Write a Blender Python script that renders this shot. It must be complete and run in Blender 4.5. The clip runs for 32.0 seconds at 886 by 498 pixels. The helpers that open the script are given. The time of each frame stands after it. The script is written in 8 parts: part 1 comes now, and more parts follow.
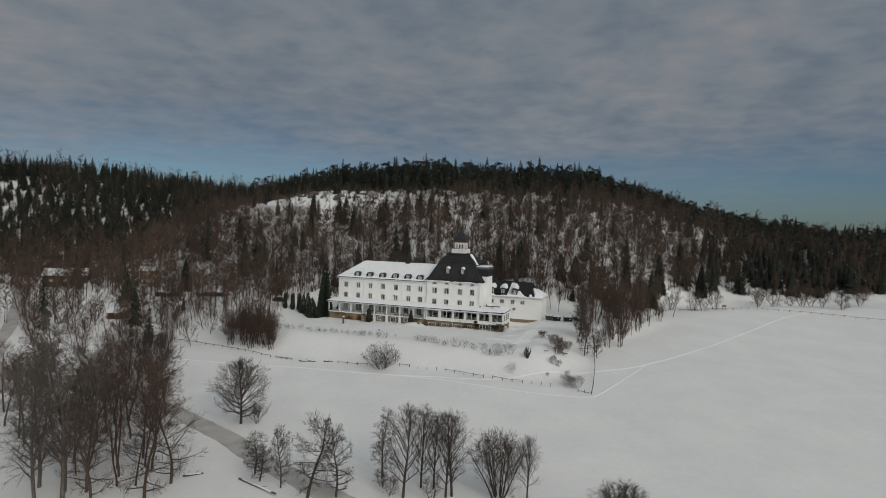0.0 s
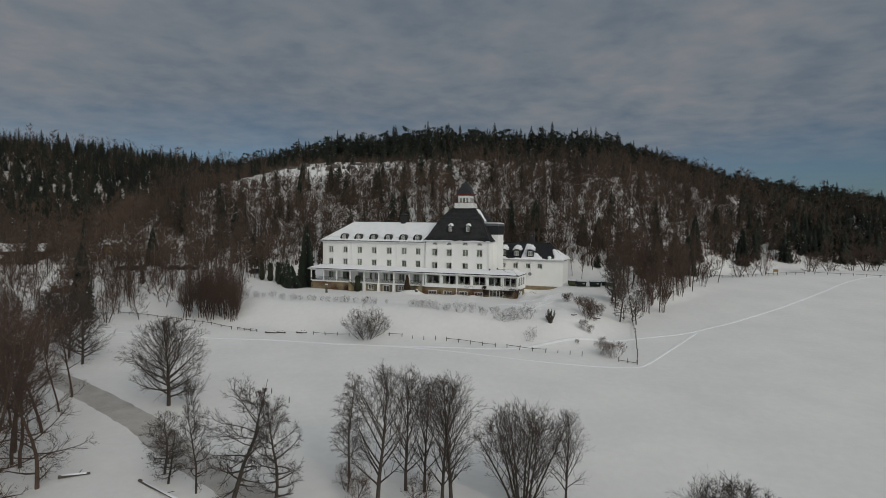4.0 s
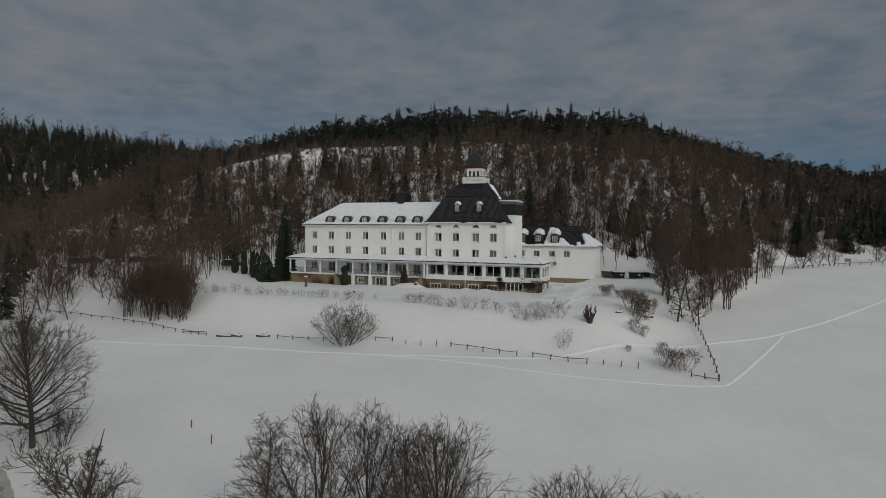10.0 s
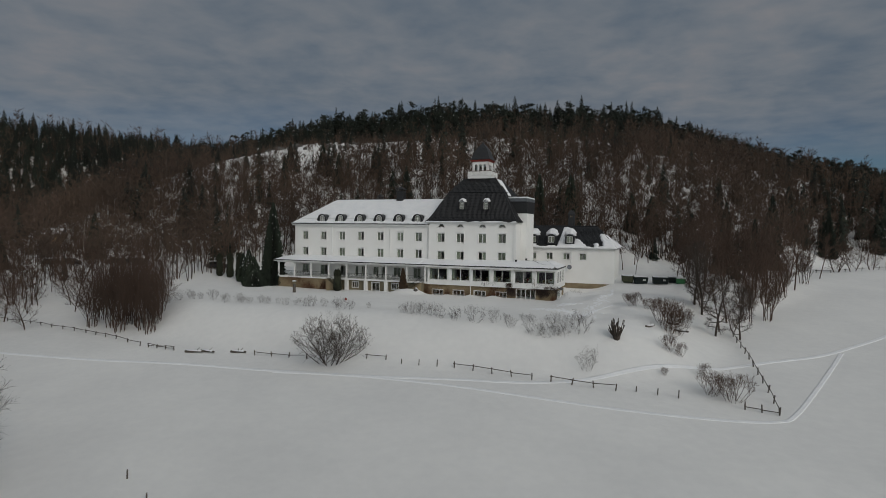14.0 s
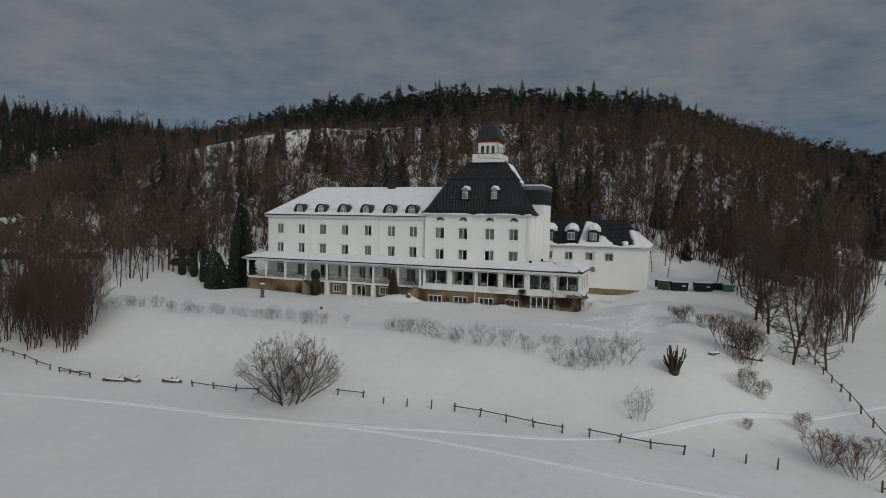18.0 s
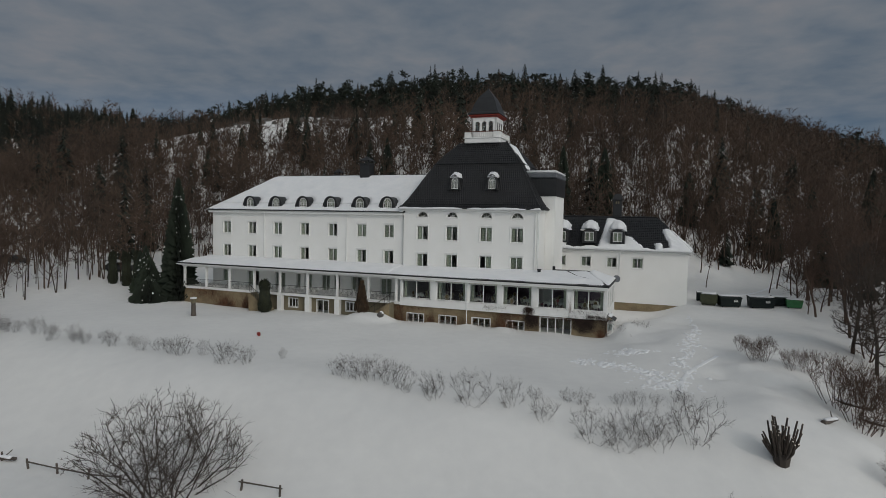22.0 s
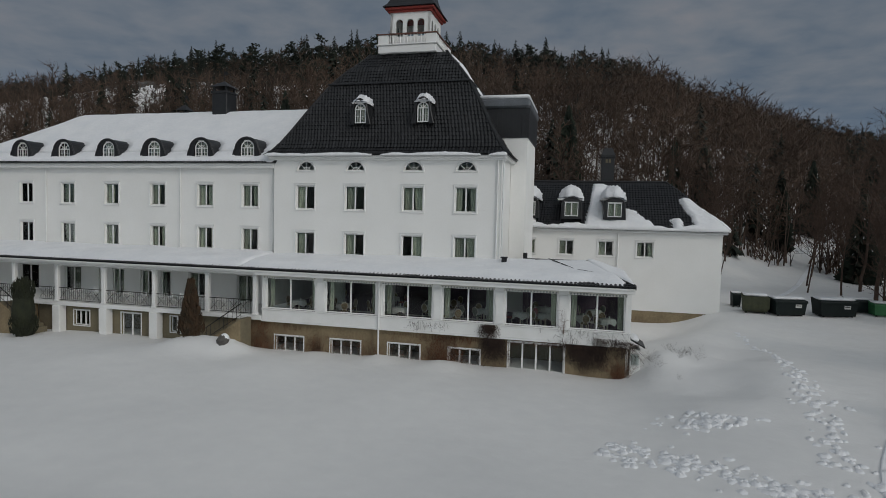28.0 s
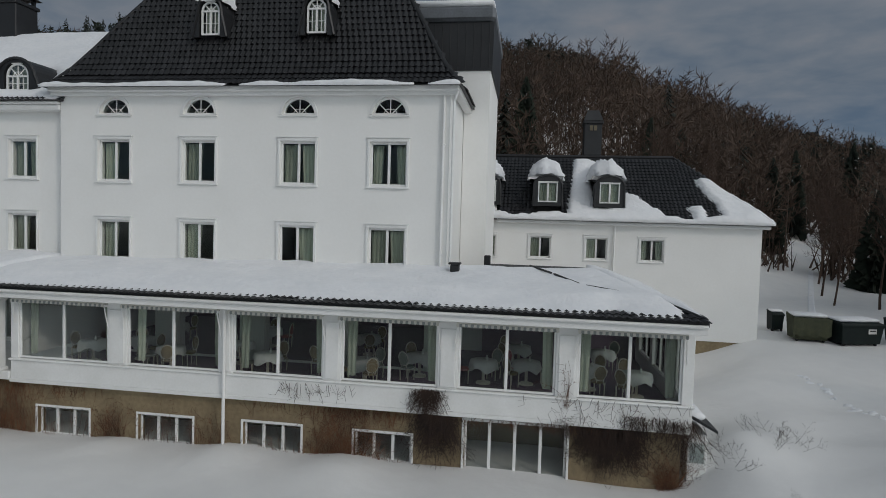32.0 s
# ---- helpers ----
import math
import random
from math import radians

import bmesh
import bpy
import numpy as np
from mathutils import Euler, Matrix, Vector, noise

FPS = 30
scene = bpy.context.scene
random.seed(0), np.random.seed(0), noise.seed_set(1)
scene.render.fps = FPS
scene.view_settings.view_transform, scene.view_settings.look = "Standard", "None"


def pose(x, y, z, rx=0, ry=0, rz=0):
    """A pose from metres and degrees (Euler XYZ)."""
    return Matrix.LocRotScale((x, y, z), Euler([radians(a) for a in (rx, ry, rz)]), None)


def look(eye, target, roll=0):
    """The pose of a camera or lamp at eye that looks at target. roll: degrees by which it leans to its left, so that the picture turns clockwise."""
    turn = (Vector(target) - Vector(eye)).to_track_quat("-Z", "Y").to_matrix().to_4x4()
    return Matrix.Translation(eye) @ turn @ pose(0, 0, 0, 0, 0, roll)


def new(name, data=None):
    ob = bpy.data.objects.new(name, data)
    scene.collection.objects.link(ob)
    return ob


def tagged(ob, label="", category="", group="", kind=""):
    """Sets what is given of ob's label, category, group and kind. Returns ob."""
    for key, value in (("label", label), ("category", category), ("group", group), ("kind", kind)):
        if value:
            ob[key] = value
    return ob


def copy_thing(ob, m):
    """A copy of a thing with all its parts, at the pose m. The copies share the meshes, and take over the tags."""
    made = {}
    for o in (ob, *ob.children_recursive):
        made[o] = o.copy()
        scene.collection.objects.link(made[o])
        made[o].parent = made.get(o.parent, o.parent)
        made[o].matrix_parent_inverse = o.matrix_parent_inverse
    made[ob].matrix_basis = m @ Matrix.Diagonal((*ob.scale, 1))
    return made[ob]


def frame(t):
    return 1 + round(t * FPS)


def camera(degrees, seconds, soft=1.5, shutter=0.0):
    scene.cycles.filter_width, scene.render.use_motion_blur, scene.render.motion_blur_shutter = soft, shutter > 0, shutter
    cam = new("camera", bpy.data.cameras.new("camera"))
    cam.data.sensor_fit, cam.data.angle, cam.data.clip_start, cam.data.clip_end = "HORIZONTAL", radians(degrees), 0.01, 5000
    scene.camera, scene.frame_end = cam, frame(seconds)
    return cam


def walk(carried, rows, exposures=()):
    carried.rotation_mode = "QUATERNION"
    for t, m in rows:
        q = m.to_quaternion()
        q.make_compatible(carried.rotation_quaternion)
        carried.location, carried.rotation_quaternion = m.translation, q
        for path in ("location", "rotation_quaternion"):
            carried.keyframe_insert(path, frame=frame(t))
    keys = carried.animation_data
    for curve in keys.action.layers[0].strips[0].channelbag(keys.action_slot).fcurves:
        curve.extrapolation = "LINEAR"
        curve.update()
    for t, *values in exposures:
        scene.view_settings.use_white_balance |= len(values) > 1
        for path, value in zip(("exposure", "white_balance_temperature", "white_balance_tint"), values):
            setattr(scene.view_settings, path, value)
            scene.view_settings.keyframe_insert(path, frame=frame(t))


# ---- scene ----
cam = camera(74.8, 32.0, soft=0.65)
PATH = [
    (0, (39.143, -148.616, 26.381), (38.508, -146.721, 26.32), 1.8),
    (1, (37.404, -141.996, 23.446), (36.762, -140.103, 23.377), 1.7),
    (2, (35.768, -135.692, 20.401), (35.121, -133.801, 20.331), 1.5),
    (3, (34.213, -129.605, 17.62), (33.558, -127.716, 17.551), 1.3),
    (3.5, (33.574, -126.895, 16.595), (32.917, -125.007, 16.524), 0.9),
    (5.5, (30.642, -116.108, 13.264), (29.968, -114.227, 13.197), 0.7),
    (6, (29.894, -113.752, 12.789), (29.217, -111.871, 12.721), 0.6),
    (7, (28.759, -109.6, 12.046), (28.073, -107.723, 11.976), 0.5),
    (8, (27.659, -106.438, 11.632), (26.97, -104.562, 11.564), 0.5),
    (9, (26.638, -103.665, 11.621), (25.947, -101.789, 11.553), 0.5),
    (10, (25.86, -101.192, 11.688), (25.163, -99.319, 11.62), 0.5),
    (11, (25.101, -98.975, 11.748), (24.4, -97.103, 11.68), 0.7),
    (12, (24.234, -96.608, 11.798), (23.53, -94.737, 11.73), 0.7),
    (13, (23.389, -94.092, 11.821), (22.68, -92.223, 11.753), 0.6),
    (14, (22.475, -91.248, 11.85), (21.762, -89.38, 11.778), 0.6),
    (14.5, (21.899, -89.827, 11.863), (21.186, -87.96, 11.788), 0.7),
    (16.5, (19.161, -82.443, 11.801), (18.447, -80.577, 11.713), 0.8),
    (17, (18.353, -80.289, 11.828), (17.638, -78.424, 11.737), 0.8),
    (18, (16.836, -75.892, 11.865), (16.122, -74.026, 11.77), 1.1),
    (19, (15.42, -71.472, 11.885), (14.704, -69.608, 11.786), 1.2),
    (20, (14.275, -67.233, 11.817), (13.558, -65.369, 11.72), 1.1),
    (21, (13.133, -62.973, 11.733), (12.417, -61.108, 11.634), 1.1),
    (22, (12.248, -58.569, 11.681), (11.531, -56.705, 11.581), 1.1),
    (23, (10.517, -54.275, 11.493), (9.815, -52.404, 11.396), 1.2),
    (24, (9.287, -50.28, 11.428), (8.598, -48.405, 11.332), 1.1),
    (25, (7.979, -46.269, 11.35), (7.307, -44.388, 11.252), 1.2),
    (25.5, (7.739, -44.339, 11.192), (7.066, -42.458, 11.098), 1.1),
    (27.5, (5.67, -36.34, 9.425), (5.091, -34.428, 9.327), 1.4),
    (28, (5.213, -34.294, 9.016), (4.723, -32.358, 8.914), 1.4),
    (28.5, (4.743, -32.364, 8.705), (4.335, -30.409, 8.608), 1.5),
    (29, (4.358, -30.145, 8.629), (4.009, -28.178, 8.53), 1.6),
    (30, (3.76, -25.868, 8.466), (3.466, -23.892, 8.371), 1.6),
    (31, (3.213, -22.138, 8.392), (2.921, -20.161, 8.295), 1.6),
    (32, (2.829, -19.908, 8.233), (2.537, -17.932, 8.143), 1.7),
]
walk(cam, [(t, look(e, g, r)) for t, e, g, r in PATH],
     exposures=((0, -0.79, 6980, 14), (6, -1.00, 6930, 14), (13, -1.10, 6880, 14), (21, -1.11, 6780, 14), (25, -1.09, 6730, 14), (28, -1.13, 6630, 14), (32, -1.07, 6530, 14)))

# ---- light ----
SUN_AZ, SUN_EL = radians(126), radians(28)   # the veiled sun stands to the right, a little behind the viewer
to_sun = Vector((math.sin(SUN_AZ) * math.cos(SUN_EL), math.cos(SUN_AZ) * math.cos(SUN_EL), math.sin(SUN_EL)))
sun = new("sun", bpy.data.lights.new("sun", "SUN"))
sun.data.energy, sun.data.angle, sun.data.color = 1.05, radians(7), (1.0, 0.93, 0.82)
sun.matrix_world = look(to_sun * 100, (0, 0, 0))

world = bpy.data.worlds.new("winter_sky")
scene.world = world
world.use_nodes = True
wt = world.node_tree
wt.nodes.clear()


def wn(kind, **values):
    n = wt.nodes.new(kind)
    for k, v in values.items():
        n.inputs[k.replace("_", " ")].default_value = v
    return n


def ramp_node(tree, fac, stops):
    n = tree.nodes.new("ShaderNodeValToRGB")
    cr = n.color_ramp
    cr.elements[0].position, cr.elements[0].color = stops[0][0], (*stops[0][1], 1)
    cr.elements[1].position, cr.elements[1].color = stops[-1][0], (*stops[-1][1], 1)
    for p, c in stops[1:-1]:
        cr.elements.new(p).color = (*c, 1)
    tree.links.new(fac, n.inputs[0])
    return n


def build_sky():
    L = wt.links.new
    sky = wt.nodes.new("ShaderNodeTexSky")
    sky.sky_type, sky.sun_disc = "NISHITA", False
    sky.sun_elevation, sky.sun_rotation = SUN_EL, SUN_AZ
    dim = wt.nodes.new("ShaderNodeVectorMath")
    dim.operation = "MULTIPLY"
    dim.inputs[1].default_value = (0.046, 0.067, 0.090)
    L(sky.outputs[0], dim.inputs[0])
    co = wt.nodes.new("ShaderNodeTexCoord")
    sep = wt.nodes.new("ShaderNodeSeparateXYZ")
    L(co.outputs["Generated"], sep.inputs[0])
    # clouds lie on a flat layer: direction divided by its height
    hz = wt.nodes.new("ShaderNodeMath"); hz.operation = "MAXIMUM"; hz.inputs[1].default_value = 0.0
    L(sep.outputs[2], hz.inputs[0])
    ha = wt.nodes.new("ShaderNodeMath"); ha.operation = "ADD"; ha.inputs[1].default_value = 0.12
    L(hz.outputs[0], ha.inputs[0])
    comb = wt.nodes.new("ShaderNodeCombineXYZ")
    for i in (0, 1):
        d = wt.nodes.new("ShaderNodeMath"); d.operation = "DIVIDE"
        L(sep.outputs[i], d.inputs[0]); L(ha.outputs[0], d.inputs[1]); L(d.outputs[0], comb.inputs[i])
    big = wn("ShaderNodeTexNoise", Scale=0.55, Detail=4.0, Roughness=0.55, Distortion=0.3)
    fine = wn("ShaderNodeTexNoise", Scale=2.6, Detail=6.0, Roughness=0.6, Distortion=0.5)
    L(comb.outputs[0], big.inputs["Vector"]); L(comb.outputs[0], fine.inputs["Vector"])
    lump = wn("ShaderNodeTexNoise", Scale=5.5, Detail=3.0, Roughness=0.5, Distortion=0.2)
    L(comb.outputs[0], lump.inputs["Vector"])
    tone = wt.nodes.new("ShaderNodeMath"); tone.operation = "MULTIPLY_ADD"; tone.inputs[1].default_value = 0.42
    half = wt.nodes.new("ShaderNodeMath"); half.operation = "MULTIPLY_ADD"; half.inputs[1].default_value = 0.28
    bits = wt.nodes.new("ShaderNodeMath"); bits.operation = "MULTIPLY"; bits.inputs[1].default_value = 0.30
    L(lump.outputs[0], bits.inputs[0]); L(fine.outputs[0], half.inputs[0]); L(bits.outputs[0], half.inputs[2])
    L(big.outputs[0], tone.inputs[0]); L(half.outputs[0], tone.inputs[2])
    cloud = ramp_node(wt, tone.outputs[0], [(0.37, (0.187, 0.263, 0.350)), (0.46, (0.255, 0.322, 0.393)), (0.54, (0.314, 0.370, 0.428)), (0.63, (0.385, 0.415, 0.455))])
    # glow of the veiled sun through the layer
    dot = wt.nodes.new("ShaderNodeVectorMath"); dot.operation = "DOT_PRODUCT"; dot.inputs[1].default_value = to_sun
    L(co.outputs["Generated"], dot.inputs[0])
    glow = ramp_node(wt, dot.outputs["Value"], [(0.0, (1, 1, 1)), (0.45, (1.6, 1.52, 1.4)), (0.8, (4.2, 3.95, 3.5)), (1.0, (7, 6.5, 5.8))])
    lit = wt.nodes.new("ShaderNodeVectorMath"); lit.operation = "MULTIPLY"
    L(cloud.outputs[0], lit.inputs[0]); L(glow.outputs[0], lit.inputs[1])
    # a gap of clear sky low over the hills
    wob = wt.nodes.new("ShaderNodeMath"); wob.operation = "MULTIPLY_ADD"; wob.inputs[1].default_value = 0.16; wob.inputs[2].default_value = -0.08
    L(big.outputs[0], wob.inputs[0])
    lowz = wt.nodes.new("ShaderNodeMath"); lowz.operation = "ADD"
    L(sep.outputs[2], lowz.inputs[0]); L(wob.outputs[0], lowz.inputs[1])
    cover = ramp_node(wt, lowz.outputs[0], [(0.085, (0.08, 0.08, 0.08)), (0.135, (0.75, 0.75, 0.75)), (0.2, (0.95, 0.95, 0.95)), (0.5, (1, 1, 1))])
    mix = wt.nodes.new("ShaderNodeMix"); mix.data_type = "RGBA"
    L(cover.outputs[0], mix.inputs["Factor"])
    L(dim.outputs[0], mix.inputs[6]); L(lit.outputs[0], mix.inputs[7])
    bg = wt.nodes.new("ShaderNodeBackground"); bg.inputs[1].default_value = 1.0
    out = wt.nodes.new("ShaderNodeOutputWorld")
    L(mix.outputs[2], bg.inputs[0]); L(bg.outputs[0], out.inputs[0])


build_sky()


# ---- materials ----
def mat(name, c, c2=None, rough=0.7, metal=0.0, scale=1.0, fine=18.0, bump=0.15, depth=0.02, rand=0.0, island=0.0, stretch=(1, 1, 1), spec=0.5, low=0.35, high=0.65):
    """A surface with two colours mixed at two scales, fine relief and, if asked, piece-to-piece variation."""
    m = bpy.data.materials.new(name)
    m.use_nodes = True
    t = m.node_tree
    L = t.links.new
    b = t.nodes["Principled BSDF"]
    b.inputs["Roughness"].default_value, b.inputs["Metallic"].default_value = rough, metal
    b.inputs["Specular IOR Level"].default_value = spec
    c2 = c2 or tuple(v * 0.8 for v in c)
    geo = t.nodes.new("ShaderNodeNewGeometry")
    mp = t.nodes.new("ShaderNodeMapping")
    mp.inputs["Scale"].default_value = stretch
    L(geo.outputs["Position"], mp.inputs[0])
    n1 = t.nodes.new("ShaderNodeTexNoise"); n1.inputs["Scale"].default_value = scale; n1.inputs["Detail"].default_value = 4
    n2 = t.nodes.new("ShaderNodeTexNoise"); n2.inputs["Scale"].default_value = fine; n2.inputs["Detail"].default_value = 5
    L(mp.outputs[0], n1.inputs["Vector"]); L(mp.outputs[0], n2.inputs["Vector"])
    add = t.nodes.new("ShaderNodeMath"); add.operation = "MULTIPLY_ADD"; add.inputs[1].default_value = 0.65
    sc = t.nodes.new("ShaderNodeMath"); sc.operation = "MULTIPLY"; sc.inputs[1].default_value = 0.35
    L(n2.outputs[0], sc.inputs[0]); L(n1.outputs[0], add.inputs[0]); L(sc.outputs[0], add.inputs[2])
    ramp = ramp_node(t, add.outputs[0], [(low, c), (high, c2)])
    col = ramp.outputs[0]
    if rand or island:
        hv = t.nodes.new("ShaderNodeHueSaturation")
        src = t.nodes.new("ShaderNodeObjectInfo").outputs["Random"] if rand else geo.outputs["Random Per Island"]
        mr = t.nodes.new("ShaderNodeMapRange")
        k = rand or island
        mr.inputs["To Min"].default_value, mr.inputs["To Max"].default_value = 1 - k, 1 + k
        L(src, mr.inputs[0]); L(mr.outputs[0], hv.inputs["Value"]); L(col, hv.inputs["Color"])
        col = hv.outputs[0]
    L(col, b.inputs["Base Color"])
    if bump:
        bp = t.nodes.new("ShaderNodeBump"); bp.inputs["Strength"].default_value = bump; bp.inputs["Distance"].default_value = depth
        L(n2.outputs[0], bp.inputs["Height"]); L(bp.outputs[0], b.inputs["Normal"])
    return m


SNOW = mat("snow", (0.795, 0.787, 0.772), (0.722, 0.716, 0.708), rough=0.7, scale=0.12, fine=1.1, bump=0.35, depth=0.16, spec=0.25)
SNOW_ROOF = mat("roof_snow", (0.86, 0.86, 0.87), (0.78, 0.79, 0.81), rough=0.75, scale=0.8, fine=5, bump=0.5, depth=0.09, spec=0.25)
SNOW_TROD = mat("trodden_snow", (0.88, 0.88, 0.89), (0.80, 0.81, 0.83), rough=0.7, scale=1.5, fine=7, bump=0.4, depth=0.06, spec=0.3)
ROAD = mat("packed_snow_road", (0.54, 0.52, 0.50), (0.36, 0.335, 0.31), rough=0.6, scale=0.35, fine=5, bump=0.4, depth=0.05)
STUCCO = mat("white_stucco", (0.89, 0.885, 0.865), (0.83, 0.825, 0.80), rough=0.85, scale=0.5, fine=9, bump=0.25, depth=0.01, low=0.3, high=0.75)
TRIM = mat("white_trim", (0.85, 0.85, 0.84), (0.77, 0.77, 0.75), rough=0.5, scale=1.2, fine=14, bump=0.1)
PLINTH = mat("tan_plaster", (0.30, 0.235, 0.14), (0.17, 0.125, 0.075), rough=0.9, scale=0.9, fine=8, bump=0.4, depth=0.02)
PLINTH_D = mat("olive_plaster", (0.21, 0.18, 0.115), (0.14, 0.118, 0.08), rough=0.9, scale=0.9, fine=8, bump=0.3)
TILE = mat("black_pantile", (0.020, 0.020, 0.022), (0.011, 0.011, 0.012), rough=0.48, spec=0.35, scale=1.5, fine=12, bump=0.2, rand=0.35)
TILE_J = mat("black_pantile_joined", (0.020, 0.020, 0.022), (0.011, 0.011, 0.012), rough=0.48, spec=0.35, scale=1.5, fine=12, bump=0.2, island=0.35)
BLACK = mat("black_sheet_metal", (0.022, 0.023, 0.025), (0.014, 0.014, 0.016), rough=0.5, scale=1.0, fine=9, bump=0.1)
ZINC = mat("grey_zinc", (0.18, 0.19, 0.21), (0.12, 0.13, 0.14), rough=0.5, metal=0.4, scale=1.5, fine=12, bump=0.1)
RED = mat("red_paint", (0.30, 0.035, 0.025), (0.20, 0.03, 0.02), rough=0.6)
RUST = mat("rust_red_rail", (0.16, 0.07, 0.05), (0.10, 0.05, 0.04), rough=0.7)
IRON = mat("dark_iron", (0.03, 0.028, 0.026), rough=0.55, metal=0.3)
CURTAIN = mat("pale_green_curtain", (0.50, 0.52, 0.42), (0.38, 0.40, 0.33), rough=0.9, scale=3, fine=30, rand=0.25)
ROOM = mat("dim_room_wall", (0.72, 0.74, 0.68), (0.60, 0.62, 0.57), rough=0.9)
CARPET = mat("plum_carpet", (0.19, 0.125, 0.185), (0.13, 0.085, 0.13), rough=0.95, fine=25)
CLOTH = mat("white_tablecloth", (0.75, 0.75, 0.73), rough=0.8, scale=3)
CANE = mat("pale_bentwood", (0.72, 0.67, 0.60), (0.58, 0.52, 0.44), rough=0.5, scale=4)
AWN_W = mat("cream_awning", (0.72, 0.70, 0.64), rough=0.85)
AWN_B = mat("grey_awning_stripe", (0.30, 0.32, 0.31), rough=0.85)
WOODG = mat("weathered_wood", (0.12, 0.10, 0.085), (0.065, 0.055, 0.047), rough=0.9, scale=3, fine=20, bump=0.4, stretch=(1, 1, 0.2))
BARK = mat("grey_brown_bark", (0.080, 0.063, 0.051), (0.042, 0.033, 0.028), rough=0.95, scale=2.5, fine=16, bump=0.5, stretch=(1, 1, 0.3), rand=0.2)
BARK_R = mat("reddish_twig_bark", (0.105, 0.066, 0.048), (0.056, 0.036, 0.027), rough=0.95, scale=2.5, fine=16, bump=0.3, rand=0.2)
BIRCH = mat("pale_birch_bark", (0.17, 0.145, 0.125), (0.055, 0.044, 0.038), rough=0.9, scale=3, fine=9, bump=0.3, rand=0.15)
WOOD_F = mat("far_wood_bark", (0.118, 0.078, 0.056), (0.050, 0.034, 0.026), rough=0.95, scale=0.05, fine=0.6, bump=0, island=0.4)
BIRCH_F = mat("far_birch_bark", (0.30, 0.26, 0.22), (0.14, 0.115, 0.095), rough=0.95, scale=0.05, fine=0.6, bump=0, island=0.3)
NEEDLE = mat("spruce_needles", (0.020, 0.030, 0.017), (0.010, 0.016, 0.010), rough=0.9, scale=0.3, fine=3, bump=0, rand=0.25)
NEEDLE_F = mat("far_spruce_needles", (0.022, 0.030, 0.019), (0.009, 0.013, 0.009), rough=0.95, scale=0.04, fine=0.5, bump=0, island=0.4)
THUJA = mat("dark_thuja", (0.026, 0.030, 0.014), (0.013, 0.016, 0.009), rough=0.95, scale=2, fine=15, bump=0.4, depth=0.05)
THUJA_B = mat("browned_conifer", (0.075, 0.040, 0.020), (0.030, 0.022, 0.012), rough=0.95, scale=2, fine=15, bump=0.4, depth=0.05)
VINE = mat("rusty_dead_vine", (0.200, 0.090, 0.045), (0.085, 0.046, 0.030), rough=0.95, scale=2, fine=14, bump=0.2, island=0.35)
VINE_D = mat("dark_dead_vine", (0.072, 0.044, 0.033), (0.030, 0.021, 0.018), rough=0.95, scale=2, fine=14, bump=0.2, island=0.35)
ROCK = mat("grey_rock", (0.16, 0.15, 0.14), (0.07, 0.065, 0.06), rough=0.95, scale=0.5, fine=4, bump=0.8, depth=0.2)
BIN = mat("dark_green_plastic", (0.012, 0.019, 0.018), (0.008, 0.013, 0.013), rough=0.6, spec=0.2, scale=2)
BIN_O = mat("olive_cover", (0.060, 0.065, 0.032), (0.035, 0.040, 0.022), rough=0.8, scale=3)
BIN_G = mat("bright_green_plastic", (0.03, 0.17, 0.06), (0.02, 0.11, 0.04), rough=0.5, scale=2)
PAPER = mat("white_label", (0.65, 0.65, 0.63), rough=0.6)
RUBBER = mat("black_rubber", (0.02, 0.02, 0.02), rough=0.8)
HUT = mat("brown_boards", (0.09, 0.05, 0.035), (0.05, 0.03, 0.022), rough=0.9, stretch=(1, 1, 0.2))
OCHRE = mat("ochre_boards", (0.36, 0.24, 0.12), (0.25, 0.16, 0.08), rough=0.9)


def glass_material():
    m = bpy.data.materials.new("window_glass")
    m.use_nodes = True
    t = m.node_tree
    t.nodes.clear()
    fr = t.nodes.new("ShaderNodeFresnel"); fr.inputs[0].default_value = 1.36
    tr = t.nodes.new("ShaderNodeBsdfTransparent"); tr.inputs[0].default_value = (0.90, 0.93, 0.92, 1)
    gl = t.nodes.new("ShaderNodeBsdfGlossy"); gl.inputs["Roughness"].default_value = 0.02
    mx = t.nodes.new("ShaderNodeMixShader")
    out = t.nodes.new("ShaderNodeOutputMaterial")
    t.links.new(fr.outputs[0], mx.inputs[0]); t.links.new(tr.outputs[0], mx.inputs[1]); t.links.new(gl.outputs[0], mx.inputs[2])
    t.links.new(mx.outputs[0], out.inputs[0])
    return m


GLASS = glass_material()


# ---- mesh helpers ----
def mesh_of(name, verts, faces, material, smooth=False):
    me = bpy.data.meshes.new(name)
    me.from_pydata([tuple(v) for v in verts], [], faces)
    if material:
        me.materials.append(material)
    if smooth:
        me.polygons.foreach_set("use_smooth", [True] * len(me.polygons))
    me.update()
    return me


